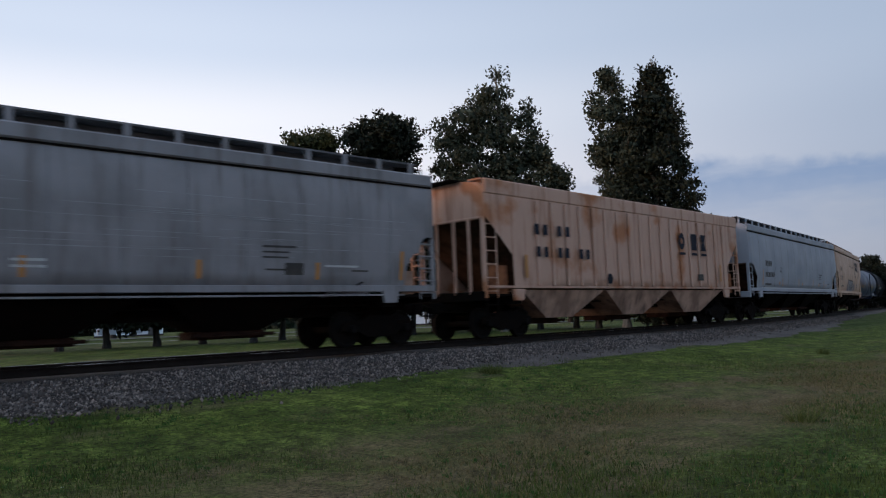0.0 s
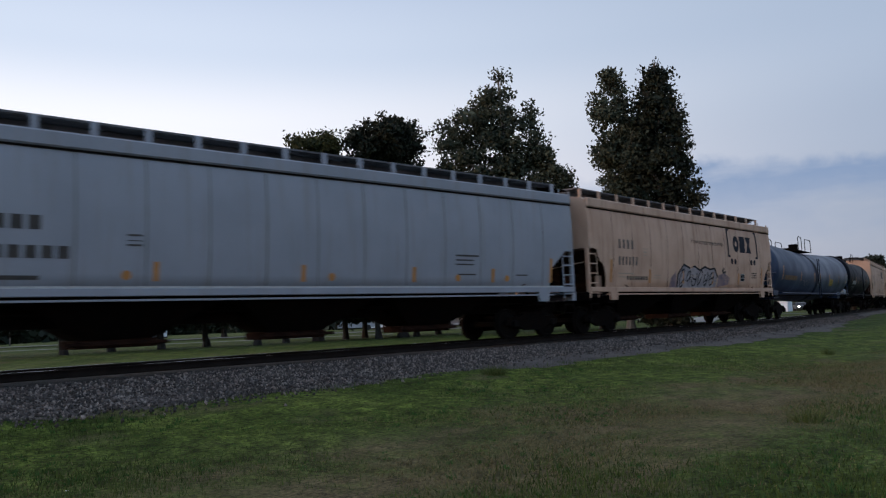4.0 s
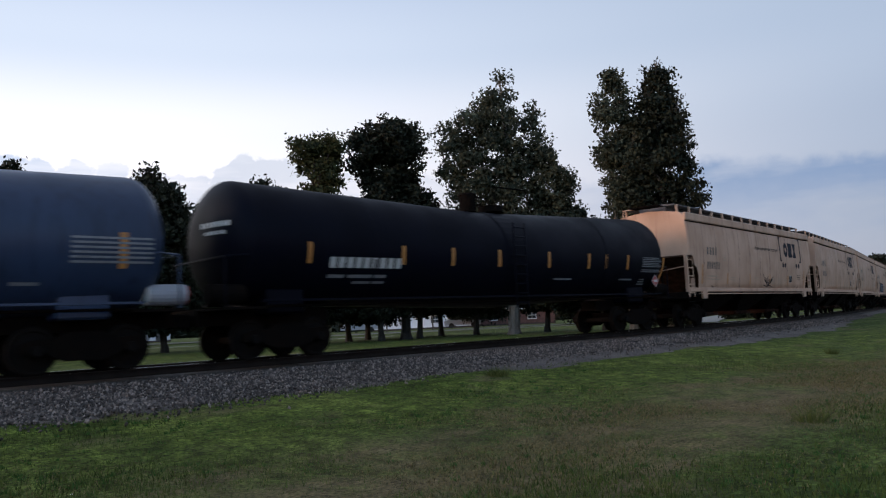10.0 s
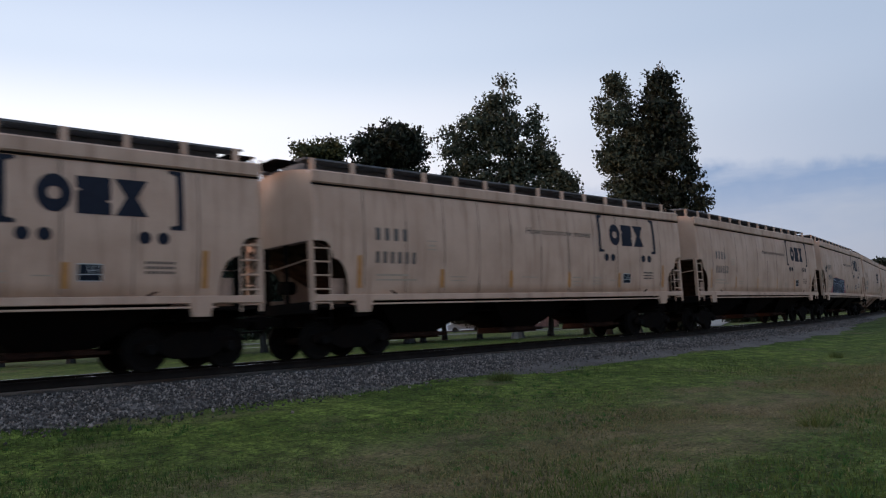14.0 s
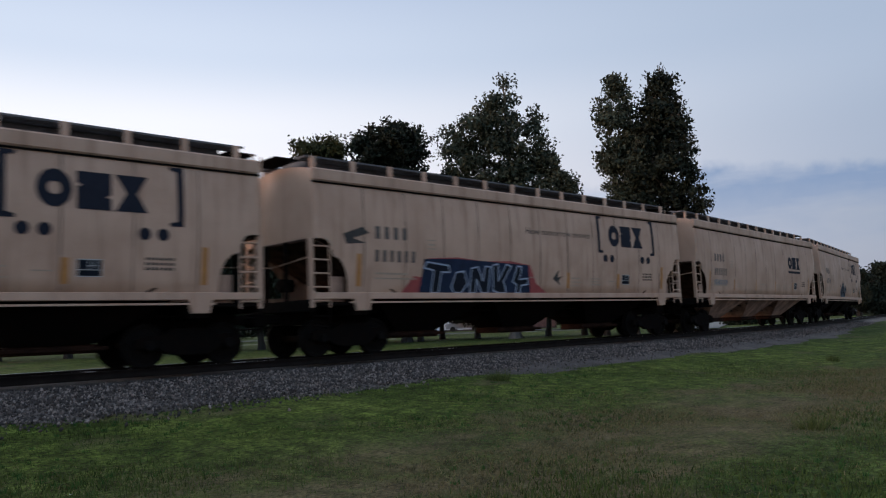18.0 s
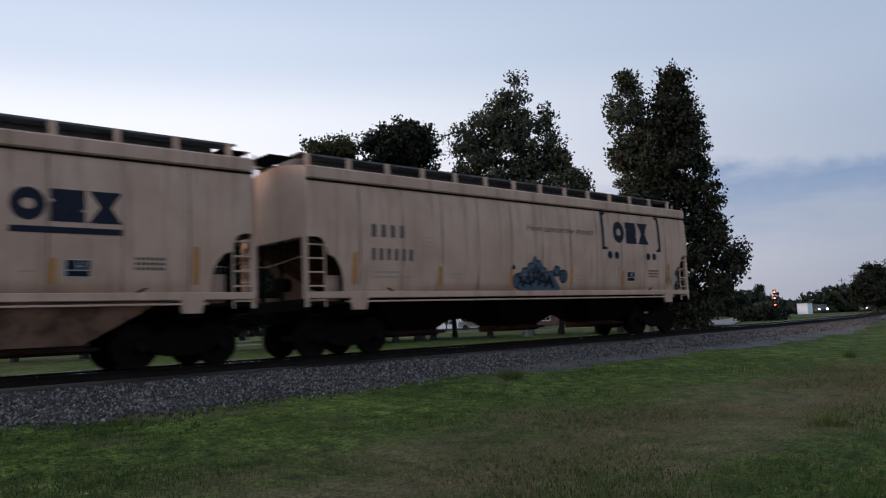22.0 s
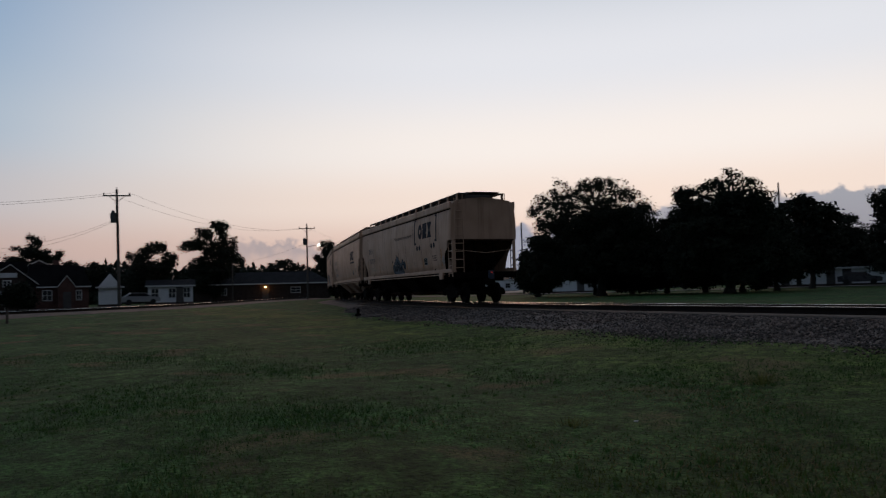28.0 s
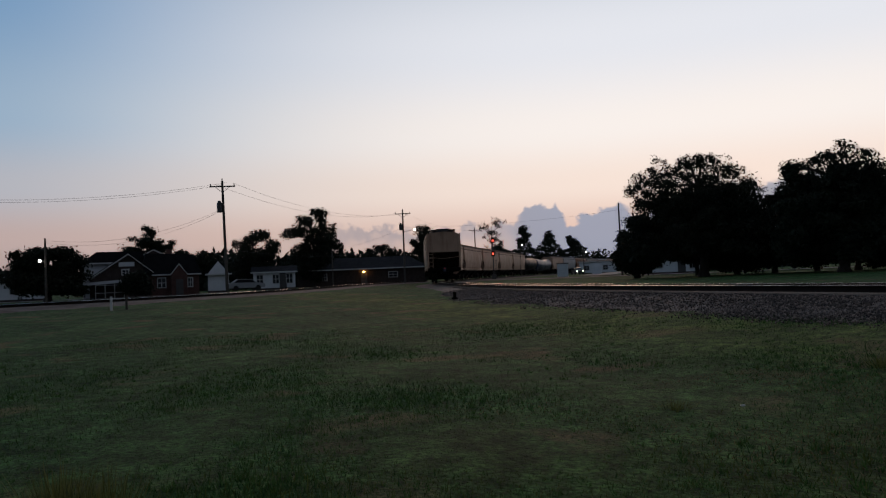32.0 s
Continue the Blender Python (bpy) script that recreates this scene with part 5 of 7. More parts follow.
        # the wide middle band has its shade put into the blue
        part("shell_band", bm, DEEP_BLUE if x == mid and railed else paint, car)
    for e in (-1, 1):
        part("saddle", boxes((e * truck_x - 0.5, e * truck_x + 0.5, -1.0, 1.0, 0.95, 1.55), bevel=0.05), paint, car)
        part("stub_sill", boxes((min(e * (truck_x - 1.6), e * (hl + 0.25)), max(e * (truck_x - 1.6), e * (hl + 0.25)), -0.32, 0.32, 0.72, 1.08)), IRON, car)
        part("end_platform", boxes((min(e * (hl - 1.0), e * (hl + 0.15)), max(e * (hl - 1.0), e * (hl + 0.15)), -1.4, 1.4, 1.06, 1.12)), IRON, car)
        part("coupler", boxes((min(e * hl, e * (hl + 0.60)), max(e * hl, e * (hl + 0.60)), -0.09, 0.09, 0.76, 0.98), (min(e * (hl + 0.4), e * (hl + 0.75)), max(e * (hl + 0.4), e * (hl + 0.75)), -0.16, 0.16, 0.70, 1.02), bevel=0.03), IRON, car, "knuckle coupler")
        part("end_rail", rods([((e * (hl + 0.02), -1.3, 1.1), (e * (hl + 0.02), -1.3, 2.25)), ((e * (hl + 0.02), 1.3, 1.1), (e * (hl + 0.02), 1.3, 2.25)), ((e * (hl + 0.02), -1.3, 2.25), (e * (hl + 0.02), 1.3, 2.25)),
                               ((e * (hl + 0.02), -1.3, 2.25), (e * (hl - 0.9), -1.42, 2.32))], 0.022), paint, car)
        tank_x = e * (hl - 0.15)
        bm = bmesh.new()
        bmesh.ops.create_cone(bm, cap_ends=True, segments=18, radius1=0.23, radius2=0.23, depth=0.80, matrix=Matrix.Translation((tank_x, -0.95, 1.42)) @ Matrix.Rotation(radians(90), 4, "Y"))
        reservoir = part("air_reservoir", bm, GREY_PAINT if e > 0 and railed else IRON, car, "round air reservoir on the end platform")
        for q, mat in ((-0.42, WHITE), (0.42, RED_SPRAY)):
            bm = bmesh.new()
            bmesh.ops.create_cone(bm, cap_ends=True, segments=18, radius1=0.21, radius2=0.21, depth=0.05, matrix=Matrix.Translation((tank_x + q, -0.95, 1.42)) @ Matrix.Rotation(radians(90), 4, "Y"))
            part("end_cap", bm, mat if e > 0 and railed else IRON, reservoir)
        make_truck(car, e * truck_x)
    for s in (-1, 1):
        part("side_walkway", boxes((-hl + 0.8, hl - 0.8, s * 1.42 - 0.10, s * 1.42 + 0.10, 1.22, 1.27)), paint, car)
        part("brake_pipe", rods([((-hl + 1.0, s * 1.3, 1.12), (hl - 1.0, s * 1.3, 1.12))], 0.03), IRON, car)
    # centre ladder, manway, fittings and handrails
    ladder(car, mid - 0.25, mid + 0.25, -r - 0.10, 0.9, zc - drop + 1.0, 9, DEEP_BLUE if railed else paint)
    top = zc - drop + r
    if railed:
        part("top_platform", grating(mid - 1.6, mid + 1.9, -0.85, 0.85, top + 0.06), IRON, car)
    dome_x, lid_x = (mid + 1.3, mid - 0.4) if railed else (mid - 0.55, mid + 0.5)
    bm = bmesh.new()
    bmesh.ops.create_cone(bm, cap_ends=True, segments=20, radius1=0.27, radius2=0.27, depth=0.52, matrix=Matrix.Translation((dome_x, 0, top + 0.28)))
    bmesh.ops.create_cone(bm, cap_ends=True, segments=20, radius1=0.30, radius2=0.26, depth=0.06, matrix=Matrix.Translation((dome_x, 0, top + 0.57)))
    part("valve_housing", bm, IRON, car, "bolted dome housing")
    bm = bmesh.new()
    bmesh.ops.create_cone(bm, cap_ends=True, segments=20, radius1=0.42, radius2=0.40, depth=0.20, matrix=Matrix.Translation((lid_x, 0, top + 0.16)))
    part("manway", bm, IRON, car, "hinged manway lid")
    for s in (-1, 1):
        for x0, x1, hh in ((mid - 1.35, mid - 0.45, 0.86), (mid + 0.45, mid + 2.1, 0.80)) if railed else ((mid - 1.3, mid - 0.95, 0.42), (mid - 0.2, mid + 1.35, 0.72)):
            bend = [(x0, top), (x0, top + hh - 0.14), (x0 + 0.14, top + hh), (x1 - 0.14, top + hh), (x1, top + hh - 0.14), (x1, top)]
            part("handrail", rods([((a[0], s * 0.85, a[1]), (b[0], s * 0.85, b[1])) for a, b in zip(bend[:-1], bend[1:])], 0.022), IRON, car, "bent tube handrail")
    return car, side, zc


car6, side6, z6 = make_tank("black_tank_car", "black tank wagon with white lettering and orange reflectors", BLACK_PAINT, 9.1, 7.4, 1.50, 2.70, 0.25, 0.4, False)
car7, side7, z7 = make_tank("blue_tank_car", "dark blue tank wagon with yellow panel and white scrawl", BLUE_PAINT, 10.5, 8.7, 1.50, 2.56, 0.25, -0.6)
def head_marks(name, polys, mat, car, hl, r, zc, label=""):
    """Paint on the domed head at a tank's low-x end: outlines in y and z."""
    bm = bmesh.new()
    for p in polys:
        vs = []
        for y, z in p:
            q = max(0.0, 1 - (y * y + (z - zc) ** 2) / (r * r))
            vs.append(bm.verts.new((-(hl - 0.72 + 0.72 * math.sqrt(q)) - 0.012, y, z)))
        bm.faces.new(vs)
    bmesh.ops.recalc_face_normals(bm, faces=bm.faces[:])
    return part(name, bm, mat, car, label)


for x in (-7.0, -4.1, -2.3, -0.4, 1.9, 4.0, 5.0, 6.3):
    decal("reflector", [rect(x - 0.06, x + 0.06, z6 - 0.58, z6 - 0.08)], ORANGE, car6, "orange reflective strip", side=side6)
decal("reporting_mark", bars(-6.4, -4.1, z6 - 0.68, z6 - 0.42, 9, 0.72), WHITE, car6, "white lettering as plain bars", side=side6)
decal("stencil_line", [rect(-6.4, -5.9, z6 - 0.92, z6 - 0.84), rect(-5.8, -4.6, z6 - 0.92, z6 - 0.84), rect(-5.6, -4.6, z6 - 1.06, z6 - 1.0), rect(2.3, 3.2, z6 - 0.95, z6 - 0.90), rect(6.0, 6.8, z6 - 0.95, z6 - 0.90)] +
      [rect(7.25, 8.5 - 0.09 * (k % 3), z6 - 0.66 + 0.062 * k, z6 - 0.63 + 0.062 * k) for k in range(9) if k != 2] + [rect(7.3, 7.75 - 0.06 * k, z6 - 1.10 + 0.08 * k, z6 - 1.06 + 0.08 * k) for k in range(3)], GREY_WHITE, car6, side=side6)
decal("reflector", [rect(8.58, 8.70, z6 - 0.90, z6 - 0.12)], ORANGE, car6, "orange reflective strip", side=side6)
for size, mat, out in ((0.24, WHITE, 1.40), (0.21, RED_SPRAY, 1.405)):
    decal("hazard_placard", [[(8.1 - size, 1.72), (8.1, 1.72 + size), (8.1 + size, 1.72), (8.1, 1.72 - size)]], mat, car6, "red and white diamond placard", side=lambda z, x, out=out: out)
decal("placard_band", [rect(7.98, 8.22, 1.68, 1.76)], WHITE, car6, side=lambda z, x: 1.41)
for k in range(7):
    y0 = -1.08 + 0.145 * k
    head_marks("head_mark", [rect(y0, y0 + 0.10, 2.98, 3.10)], WHITE, car6, 9.1, 1.5, z6)
    if k < 5:
        head_marks("head_mark", [rect(y0 + 0.1, y0 + 0.2, 2.80, 2.88)], WHITE, car6, 9.1, 1.5, z6)
for x in (-8.9, -4.8, -1.3, 0.35, 3.25, 6.5, 9.3):
    decal("reflector", [rect(x - 0.08, x + 0.08, z7 - 0.62, z7 + 0.10 if abs(x) > 7 else z7 - 0.10)], ORANGE, car7, "orange reflective strip", side=side7)
panel = decal("yellow_panel", [rect(3.45, 4.45, z7 - 0.80, z7 - 0.40)], YELLOW, car7, "yellow painted panel", side=side7)
for k in range(3):
    decal("panel_writing", bars(3.55, 4.35, z7 - 0.74 + 0.11 * k, z7 - 0.71 + 0.11 * k, 9, 0.8), INK, panel, lift=0.014, side=side7)
decal("company_name", bars(-8.5, -5.7, z7 - 0.62, z7 - 0.38, 14, 0.75), surface("faded_ochre_lettering", (0.17, 0.095, 0.042), 0.7), car7, "faded ochre lettering as plain bars", side=side7)


def squiggle(x, z, w, h, turns, thick, seed, steps=44):
    """A looping spray stroke as a chain of short pieces."""
    rr = random.Random(seed)
    a0, b0 = rr.uniform(0, 6), rr.uniform(0, 6)
    pts = [(x + w * k / steps + 0.16 * w * math.sin(a0 + turns * 6.28 * k / steps), z + h * math.sin(b0 + turns * 8.4 * k / steps) * (0.7 + 0.3 * math.sin(k * 0.7 + a0))) for k in range(steps + 1)]
    polys = []
    for (xa, za), (xb, zb) in zip(pts[:-1], pts[1:]):
        d = math.hypot(xb - xa, zb - za) or 1.0
        ox, oz = -(zb - za) / d * thick / 2, (xb - xa) / d * thick / 2
        polys.append([(xa - ox, za - oz), (xb - ox, zb - oz), (xb + ox, zb + oz), (xa + ox, za + oz)])
    return polys


decal("scrawl", squiggle(-0.35, z7 - 0.15, 0.70, 0.34, 2.9, 0.04, 4, 70), PALE_SPRAY, car7, "pale spray-painted scrawl", side=side7)
decal("scrawl", squiggle(-0.30, z7 - 0.62, 0.65, 0.20, 2.3, 0.05, 9, 60), PALE_SPRAY, car7, "pale spray-painted scrawl", side=side7)
decal("scrawl", squiggle(-4.3, z7 - 0.72, 1.6, 0.22, 3.4, 0.026, 5, 80), PALE_SPRAY, car7, "pale spray-painted scrawl", side=side7)
decal("stencil_line", [rect(8.3, 9.9, z7 - 0.52 + 0.095 * k, z7 - 0.475 + 0.095 * k) for k in range(6)] + [rect(7.3, 7.8, z7 - 0.95, z7 - 0.89)], GREY_WHITE, car7, side=side7)

car14 = copy_thing(car4, Matrix())
car15 = copy_thing(car6, Matrix())
PITCH = 18.006
TRAIN += [(car0, 0.0, 6.9), (car1, -PITCH, 6.9), (car2, -2 * PITCH, 6.9), (car3, -3 * PITCH, 6.9), (car4, -4 * PITCH, 6.9), (car5, -5 * PITCH, 6.9),
          (car6, -108.75, 7.4), (car7, -129.4, 8.7), (car8, -149.0, 6.9), (car9, -167.8, 8.2), (car10, -187.6, 7.3), (car11, -207.95, 8.2),
          (car12, -229.2, 8.2), (car13, -249.0, 6.9), (car14, -267.0, 6.9), (car15, -286.3, 7.4)]


# ---------------------------------------------------------------- trees
def polar(az, d):
    """A place on the ground by its bearing (degrees from +x) and its distance from the eye."""
    x, y = d * math.cos(radians(az)), d * math.sin(radians(az))
    return x, y, float(hill(x, y))


def crown_mesh(name, lobes, n, leaf, mat, seed, loose=0.22, per_twig=34, core=0):
    """Leaf clumps through a set of lobes (x, y, z, rx, ry, rz), thicker towards each lobe's skin; core: larger sprays deep inside."""
    r = np.random.RandomState(seed)
    lob = np.array(lobes, float)
    vol = lob[:, 3] * lob[:, 4] * lob[:, 5]
    pick = r.choice(len(lob), n, p=vol ** 0.75 / np.sum(vol ** 0.75))
    d = r.normal(size=(n, 3))
    d /= np.linalg.norm(d, axis=1)[:, None]
    rad = r.uniform(0.15, 1.0, n) ** 0.5
    # clumps: pull leaves towards a few hundred twig ends
    c = lob[pick, :3] + d * rad[:, None] * lob[pick, 3:] * r.uniform(0.85, 1.06, (n, 1))
    twig = c[r.choice(n, max(24, n // per_twig), replace=False)]
    girth = r.uniform(0.5, 1.3, (len(twig), 1))
    k = r.randint(0, len(twig), n)
    lone = r.rand(n, 1) < loose
    c = np.where(lone, c, twig[k] + np.clip(r.normal(size=(n, 3)), -1.5, 1.5) * girth[k] * (leaf * 1.1 + 0.14) * (1.15, 1.15, 0.8))
    u = r.normal(size=(n, 3))
    u /= np.linalg.norm(u, axis=1)[:, None]
    w = np.cross(u, r.normal(size=(n, 3)))
    w /= np.linalg.norm(w, axis=1)[:, None]
    s = leaf * r.uniform(0.6, 1.3, (n, 1))
    if core:
        k = r.choice(len(lob), core, p=vol / np.sum(vol))
        c[:core] = lob[k, :3] + np.clip(r.normal(size=(core, 3)), -1.3, 1.3) * lob[k, 3:] * 0.42
        s[:core] = np.minimum(lob[k, 3:4] * 0.42, 0.55) * r.uniform(0.6, 1.0, (core, 1))
    v = np.stack([c - u * s, c - w * s * 0.55, c + u * s, c + w * s * 0.55], 1)
    return soup(name, v.reshape(-1, 3), np.arange(n * 4).reshape(-1, 4), mat)


def limb(bm, a, b, r0, r1, seg=7):
    a, b = Vector(a), Vector(b)
    m = Matrix.Translation((a + b) / 2) @ (b - a).to_track_quat("Z", "Y").to_matrix().to_4x4()
    bmesh.ops.create_cone(bm, cap_ends=True, segments=seg, radius1=r0, radius2=r1, depth=(b - a).length, matrix=m)


def make_tree(name, label, az, d, lobes, leaves, leaf, mat, bark, girth=0.3, seed=1, category="tree", bend=0.0, loose=0.22, per_twig=34, core=0):
    """lobes: (across, deep, height, half width, half depth, half height) in metres from the trunk's foot, across to the viewer's right."""
    x, y, z = polar(az, d)
    turn = radians(az - 90)
    tree = tagged(new(name), label, category, "trees")
    tree.matrix_world = Matrix.Translation((x, y, z - 0.05)) @ Matrix.Rotation(turn, 4, "Z")
    r = random.Random(seed)
    top = max(l[2] + l[5] * 0.6 for l in lobes)
    bm = bmesh.new()
    pts = [Vector((bend * k / 6, 0, top * 0.88 * k / 6)) + Vector((r.uniform(-0.15, 0.15), r.uniform(-0.15, 0.15), 0)) * (k > 0) for k in range(7)]
    for k in range(6):
        limb(bm, pts[k], pts[k + 1], girth * (1 - 0.13 * k), girth * (1 - 0.13 * (k + 1)), 9)
    limb(bm, (0, 0, -0.1), (0, 0, 0.5), girth * 1.45, girth, 9)
    part("trunk", bm, bark, tree, "tapered trunk")
    for l in lobes[::max(1, len(lobes) // 14)]:
        bm = bmesh.new()
        end = Vector(l[:3])
        k = min(5, max(1, int((end.z - l[5] * 0.9) / (top * 0.88) * 6)))
        mid = pts[k].lerp(end, 0.55) + Vector((r.uniform(-0.3, 0.3), r.uniform(-0.3, 0.3), 0.2))
        limb(bm, pts[k], mid, girth * 0.42, girth * 0.28)
        limb(bm, mid, end, girth * 0.28, girth * 0.10)
        for j in range(5):
            tip = end + Vector((r.uniform(-1, 1) * l[3], r.uniform(-1, 1) * l[4], r.uniform(-0.6, 1) * l[5])) * 0.8
            limb(bm, mid.lerp(end, r.uniform(0.2, 0.9)), tip, girth * 0.12, girth * 0.03, 5)
        part("limb", bm, bark, tree)
    part("crown", crown_mesh("crown", lobes, leaves, leaf, mat, seed, loose, per_twig, core), None, tree, "crown of many small leaves")
    return tree


def profile_crown(stops, rr, size=0.8, gap=0.1, flat=0.85, deep=0.8):
    """Small lobes that fill an outline: rows of (height, left edge, right edge), from the top down."""
    hs, ls, rs = [np.array([q[k] for q in stops][::-1], float) for k in range(3)]
    lobes, z = [], stops[0][0] - 0.35 * size
    while z > stops[-1][0]:
        left, right = float(np.interp(z, hs, ls)) + rr.uniform(-0.5, 0.4) * size, float(np.interp(z, hs, rs)) + rr.uniform(-0.4, 0.5) * size
        width = max(right - left, 0.5)
        m = max(1, int(round(width / (1.25 * size))))
        for k in range(m):
            for side in (-1, 0, 1) if width > 3.2 else (-1, 1):
                if rr.random() < gap:
                    continue
                g = min(size * rr.uniform(0.45, 1.2), width * 0.5)
                x = left + g * 0.8 + (width - 1.6 * g) * (k + 0.5 + rr.uniform(-0.4, 0.4)) / m
                lobes.append((x, side * deep * rr.uniform(0.1, 0.5) * width, z + rr.uniform(-0.4, 0.4) * size, g, g, g * flat * rr.uniform(0.8, 1.15)))
        z -= size * 0.95
    return lobes


def broken(lobes, rr, k=6):
    """Each large lobe split into several smaller ones."""
    return [(l[0] + rr.uniform(-0.7, 0.7) * l[3], l[1] + rr.uniform(-0.7, 0.7) * l[4], l[2] + rr.uniform(-0.6, 0.75) * l[5], l[3] * rr.uniform(0.34, 0.52), l[4] * 0.45, l[5] * rr.uniform(0.36, 0.6))
            for l in lobes for _ in range(k)]


# tall poplars and oaks beyond the line, on the far verge
make_tree("poplar_tree", "tall slender light-leaved poplar on the far verge", 34.6, 50,
          profile_crown([(16.9, -0.5, -0.1), (16.0, -1.2, 0.5), (14.6, -1.9, 0.8), (13.2, -1.5, 1.3), (11.8, -2.0, 1.5), (9.8, -1.3, 1.6), (7.5, -1.0, 1.6), (4.0, -1.2, 1.4), (2.0, -1.0, 1.0)], random.Random(3), 0.6, 0.14), 28000, 0.12, LEAF, PALE_BARK, 0.26, 3)
make_tree("poplar_tree", "tall dense dark poplar on the far verge", 32.1, 50,
          profile_crown([(16.9, 0.5, 0.9), (16.0, -0.6, 1.3), (15.0, -1.1, 1.6), (12.0, -1.9, 2.2), (9.8, -2.3, 2.6), (6.6, -2.4, 3.0), (4.9, -2.4, 3.9), (3.2, -2.4, 3.8), (2.4, -2.2, 2.8), (0.5, -1.8, 1.8)], random.Random(4), 0.7, 0.05), 44000, 0.125, LEAF_DARK, PALE_BARK, 0.42, 4, core=3000)
make_tree("poplar_tree", "tall open-crowned poplar with two spires", 43.2, 52,
          profile_crown([(17.9, -0.6, 0.1), (16.8, -1.4, 1.0), (15.4, -2.8, 1.0), (14.4, -3.9, 1.1), (13.2, -4.6, 1.3), (11.6, -4.6, 1.5), (9.0, -4.3, 1.6), (7.0, -4.0, 1.5), (5.0, -3.0, 1.5), (3.0, -2.5, 1.0)], random.Random(5), 0.75, 0.16) +
          profile_crown([(15.9, 1.8, 2.2), (14.2, 1.3, 2.7), (12.6, 1.1, 3.2), (11.0, 0.9, 4.1), (9.8, 0.9, 5.0), (7.5, 0.9, 5.2), (5.0, 1.0, 5.0), (2.5, 1.0, 4.5)], random.Random(6), 0.75, 0.12), 56000, 0.125, LEAF, PALE_BARK, 0.38, 5, core=1600)
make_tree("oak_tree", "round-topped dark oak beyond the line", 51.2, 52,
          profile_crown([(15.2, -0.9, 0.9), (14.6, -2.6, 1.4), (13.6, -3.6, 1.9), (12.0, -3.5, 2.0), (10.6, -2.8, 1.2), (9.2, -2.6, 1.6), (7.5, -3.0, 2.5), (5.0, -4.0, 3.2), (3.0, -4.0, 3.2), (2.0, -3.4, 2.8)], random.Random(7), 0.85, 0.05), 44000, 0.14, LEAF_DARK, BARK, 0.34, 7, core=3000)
make_tree("oak_tree", "sparse yellowish light-leaved tree beyond the line", 57.3, 51,
          profile_crown([(13.9, -0.4, 0.9), (13.4, -1.6, 1.6), (12.4, -1.8, 1.9), (11.2, -1.5, 1.6), (10.0, -1.1, 1.2), (8.0, -1.3, 1.3), (5.0, -1.4, 1.4)], random.Random(9), 0.62, 0.30), 15000, 0.125, LEAF_YELLOW, BARK, 0.26, 9)


def full_crown(h, w, rr, low=0.25):
    """Lobes of a full, uneven crown of height h and half width w that reaches nearly to the ground."""
    a, b, c = rr.uniform(-0.3, 0.3), rr.uniform(0.85, 1.12), rr.uniform(0.85, 1.12)
    return profile_crown([(h * 0.985, a * w - 0.15 * w, a * w + 0.2 * w), (h * 0.92, -0.5 * w * b + a * w, 0.5 * w * c + a * w), (h * 0.80, -0.85 * w * c, 0.82 * w * b), (h * 0.62, -1.05 * w * b, w * c), (h * 0.45, -1.15 * w * c, 1.15 * w * b),
                          (h * 0.30, -1.15 * w * b, 1.15 * w * c), (h * low * 0.72, -0.9 * w, 0.9 * w)], rr, max(0.55, 0.34 * w), 0.06)


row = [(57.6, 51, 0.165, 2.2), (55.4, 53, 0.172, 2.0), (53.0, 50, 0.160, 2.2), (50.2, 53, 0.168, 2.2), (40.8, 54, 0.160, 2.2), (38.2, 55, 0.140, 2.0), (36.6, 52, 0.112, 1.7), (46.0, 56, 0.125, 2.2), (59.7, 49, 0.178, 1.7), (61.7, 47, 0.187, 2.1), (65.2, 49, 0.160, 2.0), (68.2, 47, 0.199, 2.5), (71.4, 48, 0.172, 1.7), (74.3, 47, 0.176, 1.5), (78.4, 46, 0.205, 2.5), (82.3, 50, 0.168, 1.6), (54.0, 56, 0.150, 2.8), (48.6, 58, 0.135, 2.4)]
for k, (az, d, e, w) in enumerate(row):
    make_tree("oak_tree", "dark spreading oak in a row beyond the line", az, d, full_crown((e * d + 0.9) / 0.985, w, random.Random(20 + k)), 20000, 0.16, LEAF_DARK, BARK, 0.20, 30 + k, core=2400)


# ---------------------------------------------------------------- far woods, fields and paths
def far_woods():
    r = np.random.RandomState(77)
    cs = []
    for az in np.arange(13, 205, 0.55):
        d = 190 + 45 * math.sin(az * 0.21) + r.uniform(-12, 12)
        h = 4.6 + 2.2 * math.sin(az * 0.9 + 1.0) + 1.6 * math.sin(az * 2.3) + r.uniform(-0.8, 1.2)
        if az < 30:
            h, d = h * 0.75, d + 40
        if 142 < az < 158:
            h, d = h * 1.35, d + 210
        x, y = d * math.cos(radians(az)), d * math.sin(radians(az))
        n = 330
        c = np.stack([x + r.normal(0, 2.6, n), y + r.normal(0, 2.6, n), 0.5 + h * r.uniform(0, 1, n) ** 0.75 * r.uniform(0.75, 1.05, n)], 1)
        cs.append(c)
    c = np.concatenate(cs)
    n = len(c)
    u = r.normal(size=(n, 3))
    u /= np.linalg.norm(u, axis=1)[:, None]
    w = np.cross(u, r.normal(size=(n, 3)))
    w /= np.linalg.norm(w, axis=1)[:, None]
    s = r.uniform(0.5, 1.0, (n, 1)) * np.where(c[:, 2:] < 3.0, 1.5, 1.0)
    v = np.stack([c - u * s, c - w * s * 0.6, c + u * s, c + w * s * 0.6], 1)
    tagged(new("far_woods", soup("far_woods", v.reshape(-1, 3), np.arange(n * 4).reshape(-1, 4), LEAF_PINE)), "dark belt of distant trees", "woods", kind="stuff")


far_woods()
